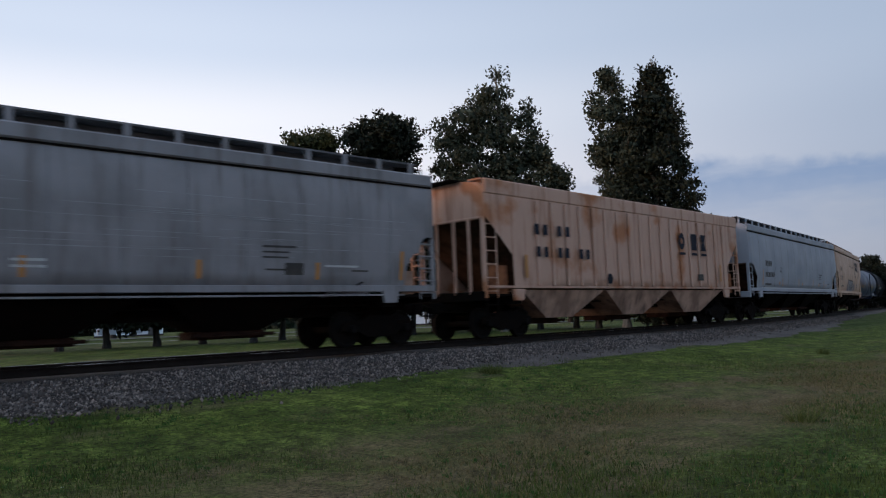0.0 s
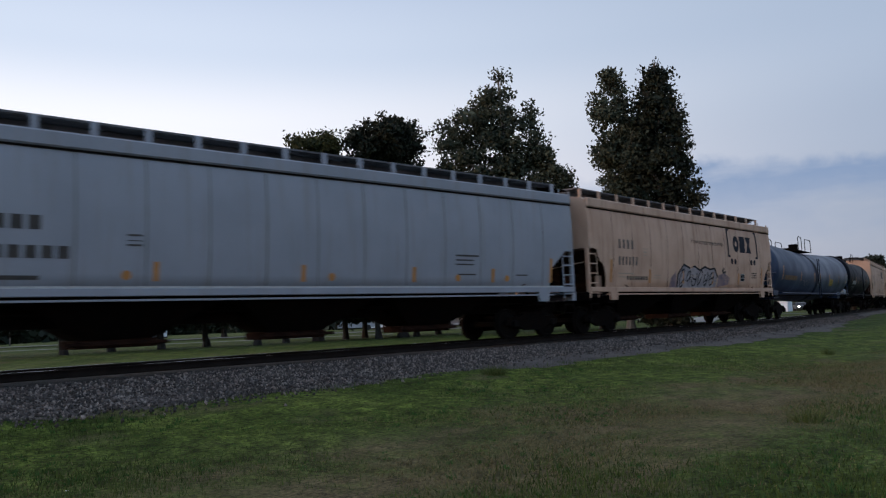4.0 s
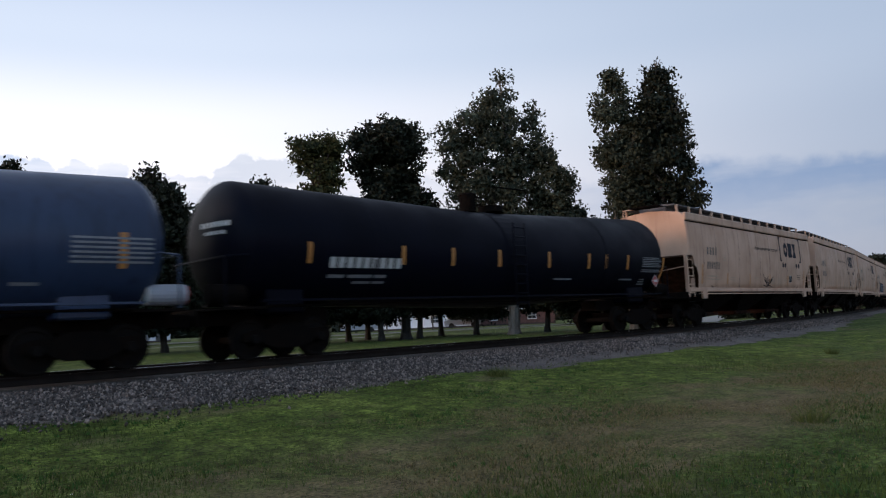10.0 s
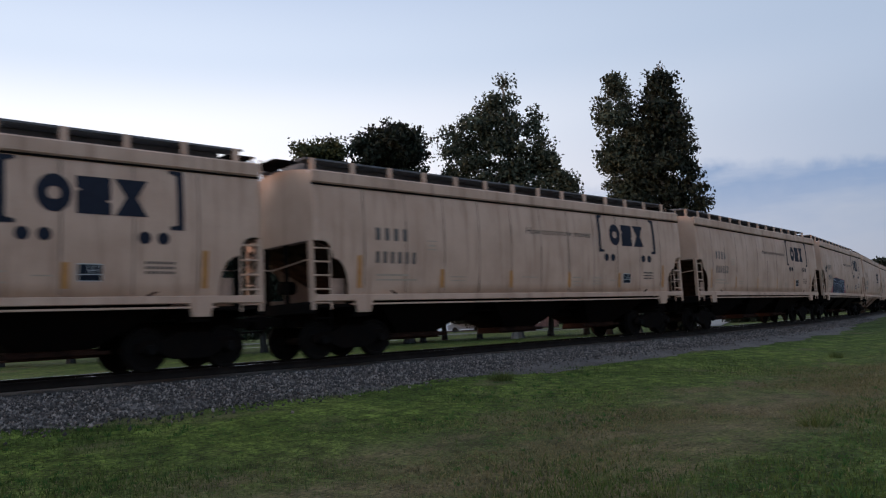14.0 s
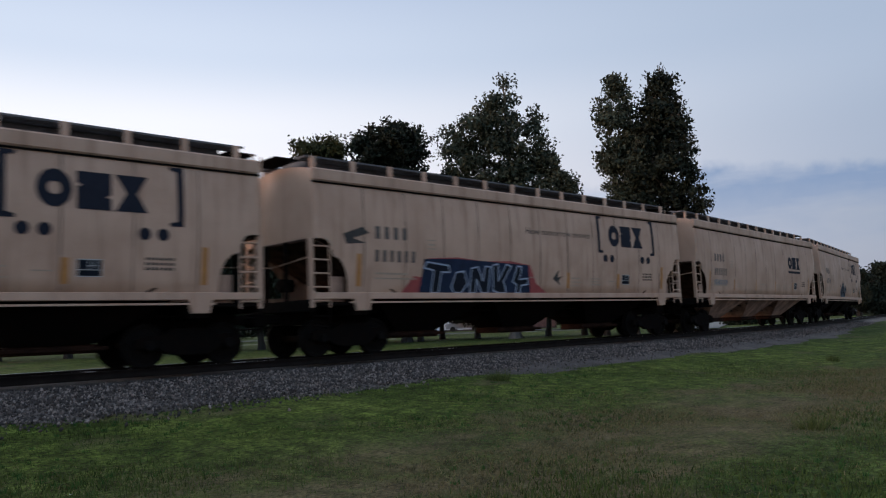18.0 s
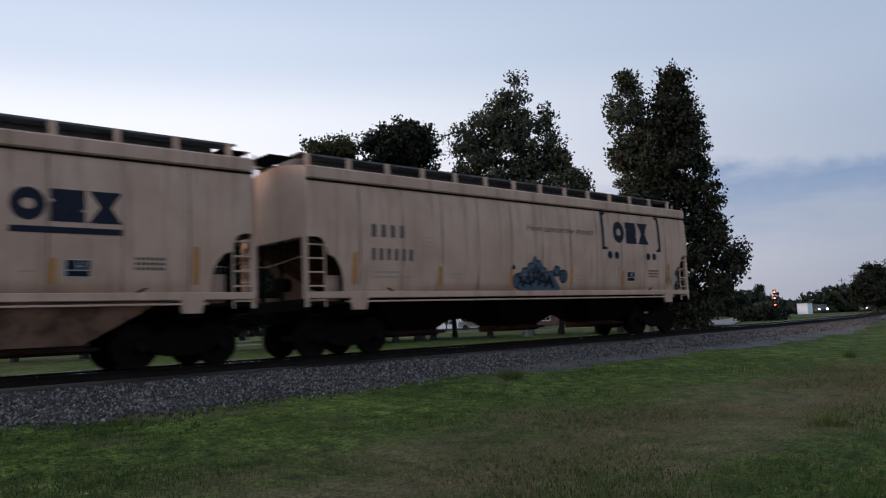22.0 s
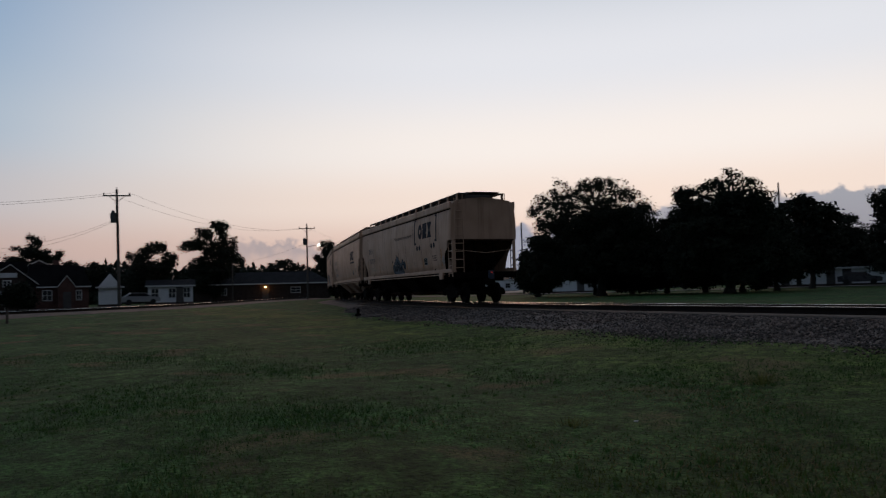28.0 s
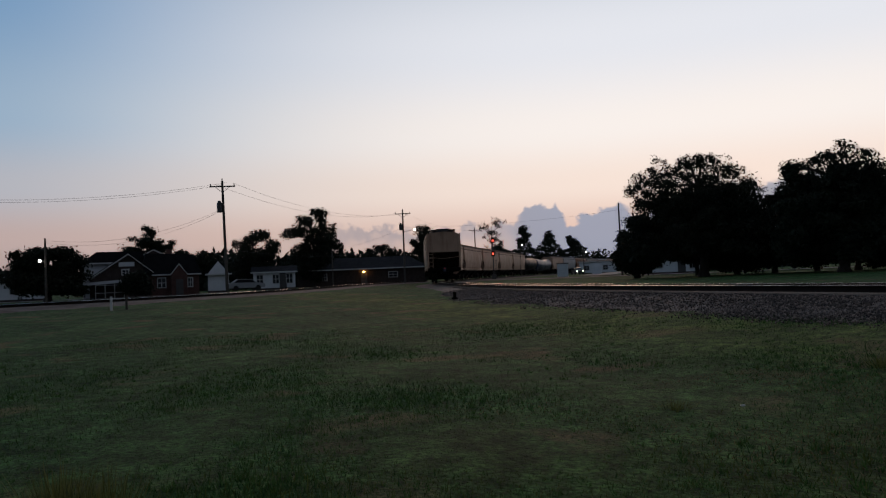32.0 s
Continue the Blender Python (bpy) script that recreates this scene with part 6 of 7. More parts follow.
ASPHALT = surface("worn_asphalt", (0.045, 0.044, 0.044), 0.9, 0, (0.06, 0.058, 0.056), 0.8, 0.6, 0.2, 0.3, 20)
CONCRETE = surface("pale_concrete", (0.16, 0.152, 0.142), 0.9, 0, (0.115, 0.11, 0.102), 0.6, 0.6, 0.1, 0.2, 20)


def laid(name, stops, width, mat, label, lift=0.03):
    pts = []
    for (a0, d0), (a1, d1) in zip(stops[:-1], stops[1:]):
        for k in range(24):
            f = k / 24
            pts.append(polar(a0 + (a1 - a0) * f, d0 + (d1 - d0) * f)[:2])
    me = ribbon(name, pts, [(-width / 2, 0), (0, 0.02), (width / 2, 0)], mat, 0)
    co = np.zeros(len(me.vertices) * 3)
    me.vertices.foreach_get("co", co)
    co = co.reshape(-1, 3)
    co[:, 2] += hill(co[:, 0], co[:, 1]) + lift
    me.vertices.foreach_set("co", co.ravel())
    return tagged(new(name, me), label, "road", kind="structure")


laid("road_street", [(12, 110), (30, 104), (50, 84), (75, 84), (100, 88), (125, 94), (140, 96), (150, 104), (158, 130)], 6.5, ASPHALT, "asphalt street beyond the field", 0.09)
laid("pavement_street", [(38, 74), (55, 76), (75, 79), (100, 84), (125, 90), (140, 92), (149, 100)], 1.1, CONCRETE, "pale kerb and pavement", 0.14)
laid("pavement_park", [(52, 62), (65, 60), (80, 62), (98, 66)], 1.1, CONCRETE, "pale path across the park", 0.08)
laid("pavement_drive", [(30.6, 62), (29.6, 84), (28.2, 120), (27.0, 165), (26.8, 230)], 3.6, CONCRETE, "pale concrete drive", 0.10)
laid("road_left", [(146.5, 118), (148, 130), (147, 170), (146, 240)], 6.0, CONCRETE, "pale road leading away", 0.16)
laid("road_town", [(158, 130), (166, 104), (174, 92), (182, 88), (192, 90)], 5.5, ASPHALT, "asphalt street before the houses", 0.09)

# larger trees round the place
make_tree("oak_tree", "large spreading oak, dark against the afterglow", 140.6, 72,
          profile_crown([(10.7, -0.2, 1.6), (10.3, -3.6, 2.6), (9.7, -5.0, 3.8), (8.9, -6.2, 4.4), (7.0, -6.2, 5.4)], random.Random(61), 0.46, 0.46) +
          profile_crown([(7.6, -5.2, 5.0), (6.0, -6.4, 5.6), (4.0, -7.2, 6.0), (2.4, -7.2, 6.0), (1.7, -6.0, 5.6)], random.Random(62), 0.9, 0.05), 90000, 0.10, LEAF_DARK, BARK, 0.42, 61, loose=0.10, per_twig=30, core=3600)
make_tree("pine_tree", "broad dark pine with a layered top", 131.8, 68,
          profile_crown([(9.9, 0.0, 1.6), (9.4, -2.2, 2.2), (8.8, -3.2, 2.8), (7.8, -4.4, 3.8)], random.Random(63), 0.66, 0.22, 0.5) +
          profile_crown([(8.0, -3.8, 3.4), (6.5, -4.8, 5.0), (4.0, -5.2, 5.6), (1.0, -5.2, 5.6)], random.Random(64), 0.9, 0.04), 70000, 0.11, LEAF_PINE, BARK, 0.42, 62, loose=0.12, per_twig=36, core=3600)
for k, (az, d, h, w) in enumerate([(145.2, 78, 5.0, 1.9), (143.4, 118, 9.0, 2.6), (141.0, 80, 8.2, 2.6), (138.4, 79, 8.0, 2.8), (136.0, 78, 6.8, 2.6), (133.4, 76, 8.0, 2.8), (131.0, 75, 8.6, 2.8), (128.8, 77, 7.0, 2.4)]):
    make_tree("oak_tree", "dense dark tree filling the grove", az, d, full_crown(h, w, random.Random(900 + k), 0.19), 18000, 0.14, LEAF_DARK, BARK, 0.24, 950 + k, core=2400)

make_tree("oak_tree", "dark oak among the park trees", 126.6, 84, [(-1.0, 0, 8.0, 1.8, 2, 1.2), (1.2, 0, 7.0, 1.8, 2, 1.5), (0, 0, 5.0, 2.8, 2.4, 1.8), (0, 0, 3.0, 2.8, 2.4, 1.4)], 8000, 0.24, LEAF_DARK, BARK, 0.3, 63)
for k, (az, d, h, w) in enumerate([(121.6, 96, 10.6, 3.0), (119.0, 97, 10.5, 3.0), (115.6, 98, 12.0, 3.0), (113.2, 99, 11.9, 2.6), (111.6, 114, 10.0, 2.4), (109.4, 116, 6.4, 2.2), (102.6, 74, 11.0, 2.4), (100.2, 76, 10.8, 2.2), (96.4, 78, 10.4, 2.6), (93.6, 80, 10.8, 2.6), (91.2, 80, 10.1, 2.2), (88.8, 82, 10.5, 2.4), (86.4, 84, 8.6, 2.4),
                                   (106.4, 128, 7.0, 3.4), (104.4, 112, 8.4, 2.8), (99.4, 112, 7.6, 4.0), (124.6, 112, 8.6, 3.6), (127.4, 100, 8.6, 3.4), (46.0, 92, 9.0, 4.0), (38.6, 90, 8.4, 3.8), (64.0, 92, 9.2, 4.0), (71.0, 96, 9.0, 4.2), (20.2, 104, 5.6, 2.6), (18.6, 110, 6.4, 3.2), (29.0, 150, 5.4, 3.0), (27.4, 220, 7.2, 4.0)]):
    make_tree("oak_tree", "dark leafy tree across the field", az, d, full_crown(h, w, random.Random(200 + k)), 18000, 0.155, LEAF_DARK, BARK, 0.3, 300 + k, core=1800)
for k, (az, d, lobes, n, mat) in enumerate([
        (168.8, 128, [(0.2, 0, 11.2, 2.6, 2.4, 1.5), (-2.6, 0, 9.0, 2.2, 2.2, 1.5), (2.4, 0, 8.6, 2.0, 2.0, 1.8), (0, 0, 7.2, 3.6, 3.0, 2.0), (3.6, 0, 6.2, 1.4, 1.6, 1.4), (0, 0, 4.6, 3.6, 3.0, 1.8)], 11000, LEAF_DARK),
        (173.0, 118, [(0.4, 0, 8.0, 1.8, 1.8, 1.0), (-1.8, 0, 6.6, 1.6, 1.6, 1.2), (1.8, 0, 5.6, 2.4, 2.0, 1.6), (-0.6, 0, 4.6, 2.8, 2.4, 1.8), (0, 0, 2.8, 3.0, 2.4, 1.4)], 8000, LEAF_DARK),
        (179.9, 132, [(0, 0, 10.0, 1.4, 1.6, 0.9), (-1.6, 0, 8.2, 1.8, 1.8, 0.9), (1.6, 0, 7.6, 2.0, 1.8, 1.0), (-3.0, 0, 6.6, 1.6, 1.8, 1.0), (0, 0, 6.0, 3.6, 2.6, 1.3), (3.4, 0, 6.0, 1.6, 1.8, 1.0)], 8000, LEAF_PINE),
        (186.4, 84, [(0.4, 0, 4.6, 2.0, 2.0, 0.8), (-1.8, 0, 4.0, 1.5, 1.8, 1.0), (2.0, 0, 3.8, 1.4, 1.8, 1.0), (-0.6, 0, 2.6, 3.2, 2.2, 1.4), (0.4, 0, 1.6, 3.4, 2.2, 1.2)], 12000, LEAF_DARK),
        (191.0, 110, [(0, 0, 5.0, 2.6, 2.0, 1.2), (0, 0, 3.0, 3.4, 2.2, 1.6)], 6000, LEAF_DARK),
        (160.6, 150, [(0, 0, 9.6, 1.8, 1.8, 1.4), (-0.8, 0, 7.0, 2.4, 2.0, 1.8), (0.8, 0, 4.6, 2.6, 2.0, 1.8)], 7000, LEAF_DARK),
        (153.2, 330, profile_crown([(21.4, -0.4, 0.5), (20.0, -1.6, 1.8), (18.2, -2.8, 2.0), (16.6, -1.8, 3.0), (14.4, -3.6, 2.8), (12.0, -3.0, 4.0), (9.0, -7.0, 6.6), (3.0, -8.0, 8.0)], random.Random(81), 1.1, 0.2, 0.5), 11000, LEAF_PINE),
        (151.4, 335, profile_crown([(18.4, 0.2, 1.6), (17.0, -1.6, 2.6), (15.2, -2.4, 3.8), (13.0, -4.0, 3.6), (10.0, -7.0, 7.2), (3.0, -8.0, 8.0)], random.Random(82), 1.1, 0.2, 0.5), 11000, LEAF_PINE),
        (149.6, 340, profile_crown([(16.8, -1.8, -0.8), (15.4, -2.8, 0.2), (13.4, -3.6, 2.6), (11.4, -2.6, 4.6), (9.0, -7.0, 7.0), (3.0, -8.0, 8.0)], random.Random(83), 1.1, 0.25, 0.5), 9000, LEAF_PINE),
        (155.0, 345, profile_crown([(15.6, -1.0, 0.6), (13.6, -3.2, 2.8), (11.0, -4.6, 4.4), (8.0, -7.0, 7.0), (3.0, -8.0, 8.0)], random.Random(84), 1.2, 0.15, 0.7), 9000, LEAF_PINE),
        (177.2, 150, profile_crown([(6.6, -2.0, 2.6), (5.6, -4.4, 4.6), (3.6, -5.6, 5.6), (0.8, -5.6, 5.6)], random.Random(85), 1.0, 0.1), 9000, LEAF_DARK),
        (163.8, 170, profile_crown([(8.2, -0.6, 1.4), (7.4, -3.6, 3.8), (6.2, -5.6, 6.2), (3.6, -6.6, 6.8), (0.8, -6.6, 6.6)], random.Random(86), 1.1, 0.1), 9000, LEAF_DARK),
        (166.4, 175, profile_crown([(6.8, -2.6, 1.4), (6.0, -4.6, 4.8), (3.6, -5.6, 5.8), (0.8, -5.6, 5.6)], random.Random(87), 1.1, 0.1), 9000, LEAF_DARK),
        (155.6, 172, [(-1.6, 0, 11.6, 1.6, 1.6, 1.3), (1.6, 0, 12.0, 1.8, 1.6, 1.2), (0, 0, 9.0, 2.4, 2.0, 1.6), (0, 0, 6.0, 2.0, 2.0, 1.6)], 1300, LEAF_DARK)]):
    make_tree("town_tree", "dark tree behind the houses" if n > 2000 else "thin, nearly bare tree", az, d, lobes if len(lobes) > 9 else broken(lobes + [(0, 0, 2.4, 3.2, 2.4, 1.8)], random.Random(500 + k), 11), int(n * 2.3), 0.15 if d < 250 else 0.24, mat, BARK, 0.34 if n > 2000 else 0.2, 400 + k, core=900 if n > 2000 else 0)
make_tree("brush_pile", "dark heap of brush beside the drive", 27.2, 84, [(-1.0, 0, 0.7, 1.3, 1.2, 0.7), (0.6, 0, 0.9, 1.3, 1.2, 0.8), (1.8, 0, 0.5, 1.0, 1.0, 0.5)], 4000, 0.16, LEAF_PINE, BARK, 0.08, 90, "brush")

# ---------------------------------------------------------------- houses
SIDING = surface("white_siding", (0.60, 0.61, 0.64), 0.7, 0, (0.50, 0.51, 0.54), 0.8, 0.6, 0.05, 0.1, 20)
BRICKWORK = surface("dark_red_brickwork", (0.075, 0.033, 0.027), 0.9, 0, (0.05, 0.024, 0.020), 2.0, 0.6, 0.3, 0.3, 14)
BROWN_WALL = surface("brown_brick_wall", (0.034, 0.022, 0.018), 0.9, 0, (0.024, 0.016, 0.014), 2.0, 0.6, 0.3, 0.3, 14)
SHINGLE = surface("dark_roof_shingle", (0.014, 0.014, 0.017), 0.95, 0, (0.009, 0.009, 0.012), 1.5, 0.6, 0.3, 0.3, 14, gloss=0.1)
TRIM_PAINT = surface("white_trim_paint", (0.48, 0.48, 0.48), 0.6, 0, (0.40, 0.40, 0.41), 2.0, 0.5, 0.05, 0.1, 20)
PANE = surface("dark_window_glass", (0.012, 0.014, 0.018), 0.12, 0, (0.02, 0.022, 0.026), 2.0, 0.5, 0.02, 0.0, 20)
GREY_DOOR = surface("dark_door_paint", (0.05, 0.045, 0.045), 0.6, 0, (0.035, 0.03, 0.03), 2.0, 0.5, 0.05, 0.1, 20)


def add_window(parent, x, y, z, w, h, mullion=True):
    f = part("window", boxes((x - w / 2, x + w / 2, y - 0.06, y, z, z + h), bevel=0.01), TRIM_PAINT, parent, "white-framed window")
    cols = 2 if mullion else 1
    for c in range(cols):
        for r_ in range(2):
            x0 = x - w / 2 + 0.09 + (w - 0.12) * c / cols
            z0 = z + 0.09 + (h - 0.12) * r_ / 2
            part("pane", boxes((x0, x0 + (w - 0.12) / cols - 0.07, y - 0.075, y - 0.055, z0, z0 + (h - 0.12) / 2 - 0.07)), PANE, f)


def make_house(name, label, az, d, w, depth, h, rise, wall, windows=(), doors=(), ridge="across", turn=0.0, over=0.35, hip=0.0, gable_mat=None, roof=None):
    """A house that faces the eye; windows: (x, z, w, h); ridge across the view or towards it."""
    x, y, z = polar(az, d)
    h_ = tagged(new(name), label, "house", "houses of the town")
    h_.matrix_world = Matrix.Translation((x, y, z - 0.1)) @ Matrix.Rotation(radians(az - 90 + turn), 4, "Z")
    part("wall", boxes((-w / 2, w / 2, 0, depth, 0, h)), wall, h_)
    part("foundation", boxes((-w / 2 - 0.05, w / 2 + 0.05, -0.05, depth + 0.05, -0.3, 0.35)), BROWN_WALL, h_)
    bm = bmesh.new()
    if ridge == "across":
        e = over
        pts = [(-w / 2 - e, -e, h - 0.1), (w / 2 + e, -e, h - 0.1), (w / 2 + e, depth + e, h - 0.1), (-w / 2 - e, depth + e, h - 0.1), (-w / 2 - e + hip, depth / 2, h + rise), (w / 2 + e - hip, depth / 2, h + rise)]
        v = [bm.verts.new(p) for p in pts]
        for f in ((0, 1, 5, 4), (2, 3, 4, 5), (1, 2, 5), (3, 0, 4), (3, 2, 1, 0)):
            bm.faces.new([v[i] for i in f])
    else:
        e = over
        pts = [(-w / 2 - e, -e, h - 0.1), (w / 2 + e, -e, h - 0.1), (0, -e, h + rise), (-w / 2 - e, depth + e, h - 0.1), (w / 2 + e, depth + e, h - 0.1), (0, depth + e, h + rise)]
        v = [bm.verts.new(p) for p in pts]
        for f in ((0, 2, 5, 3), (1, 4, 5, 2), (0, 1, 2), (4, 3, 5), (0, 3, 4, 1)):
            bm.faces.new([v[i] for i in f])
        part("gable", extruded([(-w / 2, h - 0.05), (w / 2, h - 0.05), (0, h + rise - 0.12)], -over - 0.06, 0.05), gable_mat or wall, h_)
    bmesh.ops.recalc_face_normals(bm, faces=bm.faces[:])
    part("roof", bm, roof or SHINGLE, h_, "weathered grey roof" if roof else "dark shingle roof")
    part("fascia", boxes((-w / 2 - over, w / 2 + over, -over - 0.08, -over - 0.02, h - 0.22, h - 0.04)), TRIM_PAINT, h_)
    for wx, wz, ww, wh in windows:
        add_window(h_, wx, -0.02, wz, ww, wh)
    for dx in doors:
        part("door", boxes((dx - 0.5, dx + 0.5, -0.08, 0.0, 0.3, 2.4), bevel=0.02), GREY_DOOR, h_)
    return h_


def white_house():
    """A white two-storey house with a long-sloped front gable, a screened porch and a brick wing."""
    az, d = 182.4, 88
    x, y, z = polar(az, d)
    h = tagged(new("white_house"), "white-sided house with dark roofs, screened porch and brick wing", "house", "houses of the town")
    h.matrix_world = Matrix.Translation((x, y, 0)) @ Matrix.Rotation(radians(az - 90), 4, "Z")
    part("wall", boxes((-3.0, 3.2, 3.0, 9.0, 0.4, 4.5)), SIDING, h, "white siding wall")
    part("roof", extruded([(-3.4, 4.4), (3.5, 4.4), (2.9, 5.65), (-1.6, 5.65)], 2.6, 9.4), SHINGLE, h, "dark shingle roof")
    part("eave_trim", boxes((-3.4, 0.2, 2.5, 2.58, 4.36, 4.50)), TRIM_PAINT, h)
    # the gable front's shade is put into its dark wall colour
    part("gable_wall", extruded([(-2.3, 0.4), (3.8, 0.4), (3.6, 3.4), (1.5, 5.2), (-2.3, 2.55)], 0.6, 3.0), BROWN_WALL, h, "gable wall, its shade given by a dark brown colour")
    part("gable_roof", extruded([(-2.9, 2.30), (1.5, 5.22), (4.0, 3.2), (4.0, 3.38), (1.5, 5.42), (-2.9, 2.48)], 0.3, 3.2), SHINGLE, h, "long sloping gable roof")
    part("verge_board", extruded([(-2.9, 2.28), (1.5, 5.20), (4.0, 3.18), (4.0, 3.27), (1.5, 5.31), (-2.9, 2.40)], 0.24, 0.29), TRIM_PAINT, h, "white verge board")
    part("dormer_panel", boxes((0.55, 2.1, 0.50, 0.60, 3.95, 4.42), bevel=0.02), SIDING, h, "white upper panel")
    add_window(h, 1.2, 0.58, 3.0, 0.8, 0.7)
    part("porch_roof", extruded([(-2.7, 2.05), (0.8, 2.25), (0.7, 2.55), (-2.5, 2.35)], -1.6, 0.6), SIDING, h, "pale porch roof")
    for px in (-1.7, -0.8, 0.1, 1.0):
        part("porch_post", boxes((px - 0.04, px + 0.04, -1.5, -1.42, 0.5, 2.15)), TRIM_PAINT, h)
    for pz in (0.62, 1.22, 2.0):
        part("porch_rail", boxes((-1.7, 1.0, -1.49, -1.43, pz, pz + 0.06)), TRIM_PAINT, h)
    part("wing_wall", boxes((3.4, 8.7, 0.8, 7.0, 0.4, 3.0)), BRICKWORK, h, "dark red brick wing")
    part("wing_roof", extruded([(2.8, 2.95), (9.0, 2.95), (8.0, 5.1), (3.2, 5.3)], 0.5, 7.4), SHINGLE, h, "dark shingle wing roof")
    part("wing_fascia", boxes((3.8, 6.0, 0.42, 0.48, 2.86, 2.99), (7.2, 8.9, 0.42, 0.48, 2.86, 2.99)), TRIM_PAINT, h)
    add_window(h, 4.8, 0.78, 1.5, 0.95, 1.15)
    add_window(h, 7.75, 0.78, 1.5, 0.6, 1.1)
    part("entry_gable", extruded([(5.75, 0.4), (7.35, 0.4), (7.35, 2.9), (6.55, 3.95), (5.75, 2.9)], -0.1, 0.9), BRICKWORK, h, "pointed brick entry")
    part("entry_verge", extruded([(5.68, 2.86), (6.55, 4.0), (7.45, 2.84), (7.45, 2.92), (6.55, 4.12), (5.68, 2.96)], -0.18, -0.1), TRIM_PAINT, h)
    part("entry_door", boxes((6.2, 6.95, -0.14, -0.1, 0.45, 2.4), bevel=0.02), GREY_DOOR, h)
    part("rear_gable", extruded([(2.7, 5.0), (5.9, 5.0), (4.3, 5.85)], 6.0, 8.8), BROWN_WALL, h)
    part("rear_verge", extruded([(2.6, 4.98), (4.3, 5.86), (6.0, 4.98), (6.0, 5.08), (4.3, 5.98), (2.6, 5.08)], 5.9, 6.0), TRIM_PAINT, h, "white gable verge")
    part("chimney", boxes((5.6, 6.2, 5.0, 5.6, 4.8, 5.9)), BRICKWORK, h, "brick chimney")


white_house()
make_tree("garden_bush", "large dark bush before the house", 181.0, 85, [(0, 0, 1.9, 1.2, 1.0, 0.8), (-0.6, 0, 1.2, 1.0, 1.0, 0.8), (0.7, 0, 1.2, 1.0, 1.0, 0.9)], 5000, 0.14, LEAF_DARK, BARK, 0.08, 97, "bush")
for az, d, w_, h_ in ((150.45, 138, 1.9, 2.3), (148.0, 150, 1.8, 2.4)):
    x, y, z = polar(az, d)
    shed = tagged(new("equipment_shed"), "pale grey equipment shed beside the line", "shed", "equipment sheds")
    shed.matrix_world = Matrix.Translation((x, y, z)) @ Matrix.Rotation(radians(az - 90), 4, "Z")
    part("shed_body", boxes((-w_ / 2, w_ / 2, 0, 1.6, 0, h_), bevel=0.03), SIDING, shed)
    part("shed_roof", boxes((-w_ / 2 - 0.1, w_ / 2 + 0.1, -0.1, 1.7, h_, h_ + 0.1), bevel=0.02), SHINGLE, shed)
make_house("small_white_house", "small white gabled house", 175.5, 104, 2.6, 5.0, 2.6, 1.7, SIDING, (), (), "toward")
make_house("white_cottage", "white cottage with square windows", 171.6, 112, 5.8, 6.0, 2.7, 0.8, SIDING, [(-2.0, 0.9, 1.0, 1.4), (0.2, 0.9, 1.0, 1.4), (2.1, 0.9, 1.0, 1.5)], (1.2,))
bb = make_house("long_brick_building", "long brown brick building with a lit entrance", 165.3, 128, 21.0, 9.0, 2.9, 1.9, BROWN_WALL, [(5.2, 1.2, 1.6, 1.0), (-6.0, 1.0, 0.8, 1.2)], (0.4,), "across", 0, 0.6, 3.0)
part("door_lamp", boxes((0.26, 0.54, -0.55, -0.25, 2.15, 2.40), bevel=0.05), glow("warm_door_lamp", (1.0, 0.45, 0.12), 60.0), bb, "lit warm lamp over the door")
make_house("far_grey_house", "pale house at the street's end", 187.9, 98, 4.5, 5.0, 2.6, 1.6, SIDING, [(-0.8, 0.9, 0.9, 1.2)], (), "toward")
wb = make_house("long_white_building", "long low white building with dark doorways", 125.8, 108, 17.0, 8.0, 2.4, 0.35, SIDING, [(6.2, 1.3, 0.7, 0.6)], (-4.6, 0.6, 2.4), "across", 0, 0.2)
make_house("white_gable_house", "house with white gable end and grey roof", 107.8, 104, 9.4, 6.0, 2.2, 1.9, BROWN_WALL, [(1.0, 0.8, 1.0, 1.1)], (), "across", roof=surface("grey_roof_shingle", (0.07, 0.08, 0.10), 0.9, 0, (0.05, 0.057, 0.07), 1.5, 0.6, 0.3, 0.3, 14, gloss=0.2))
make_house("white_gable_end", "white gable end of the house", 110.7, 102, 2.4, 4.0, 1.6, 1.8, SIDING, (), (), "toward")
make_house("white_bungalow", "small white bungalow across the field", 84.4, 108, 4.6, 6.0, 2.3, 0.9, SIDING, [(-1.0, 0.9, 0.9, 1.1)], (0.8,))
make_house("white_bungalow", "small white bungalow across the field", 81.2, 110, 5.0, 6.0, 2.2, 0.8, SIDING, [(-1.4, 0.9, 0.9, 1.1), (1.2, 0.9, 0.9, 1.1)], ())
make_house("white_bungalow", "pale bungalow behind the park trees", 70.0, 118, 9.0, 6.0, 2.3, 1.0, SIDING, [(-2.6, 0.9, 1.0, 1.1), (1.2, 0.9, 1.0, 1.1)], (3.0,))
make_house("roadside_shop", "low roadside shop with lit fronts", 50.0, 116, 15.0, 8.0, 2.8, 0.7, SIDING, [(-5.6, 0.9, 1.4, 1.2), (-2.4, 0.9, 1.4, 1.2), (2.0, 0.9, 1.4, 1.2)], (4.6,))
make_house("roadside_shop", "low brick shop beside the street", 43.0, 122, 12.0, 8.0, 2.7, 0.7, BRICKWORK, [(-3.6, 0.9, 1.4, 1.2), (2.4, 0.9, 1.4, 1.2)], (0.0,))
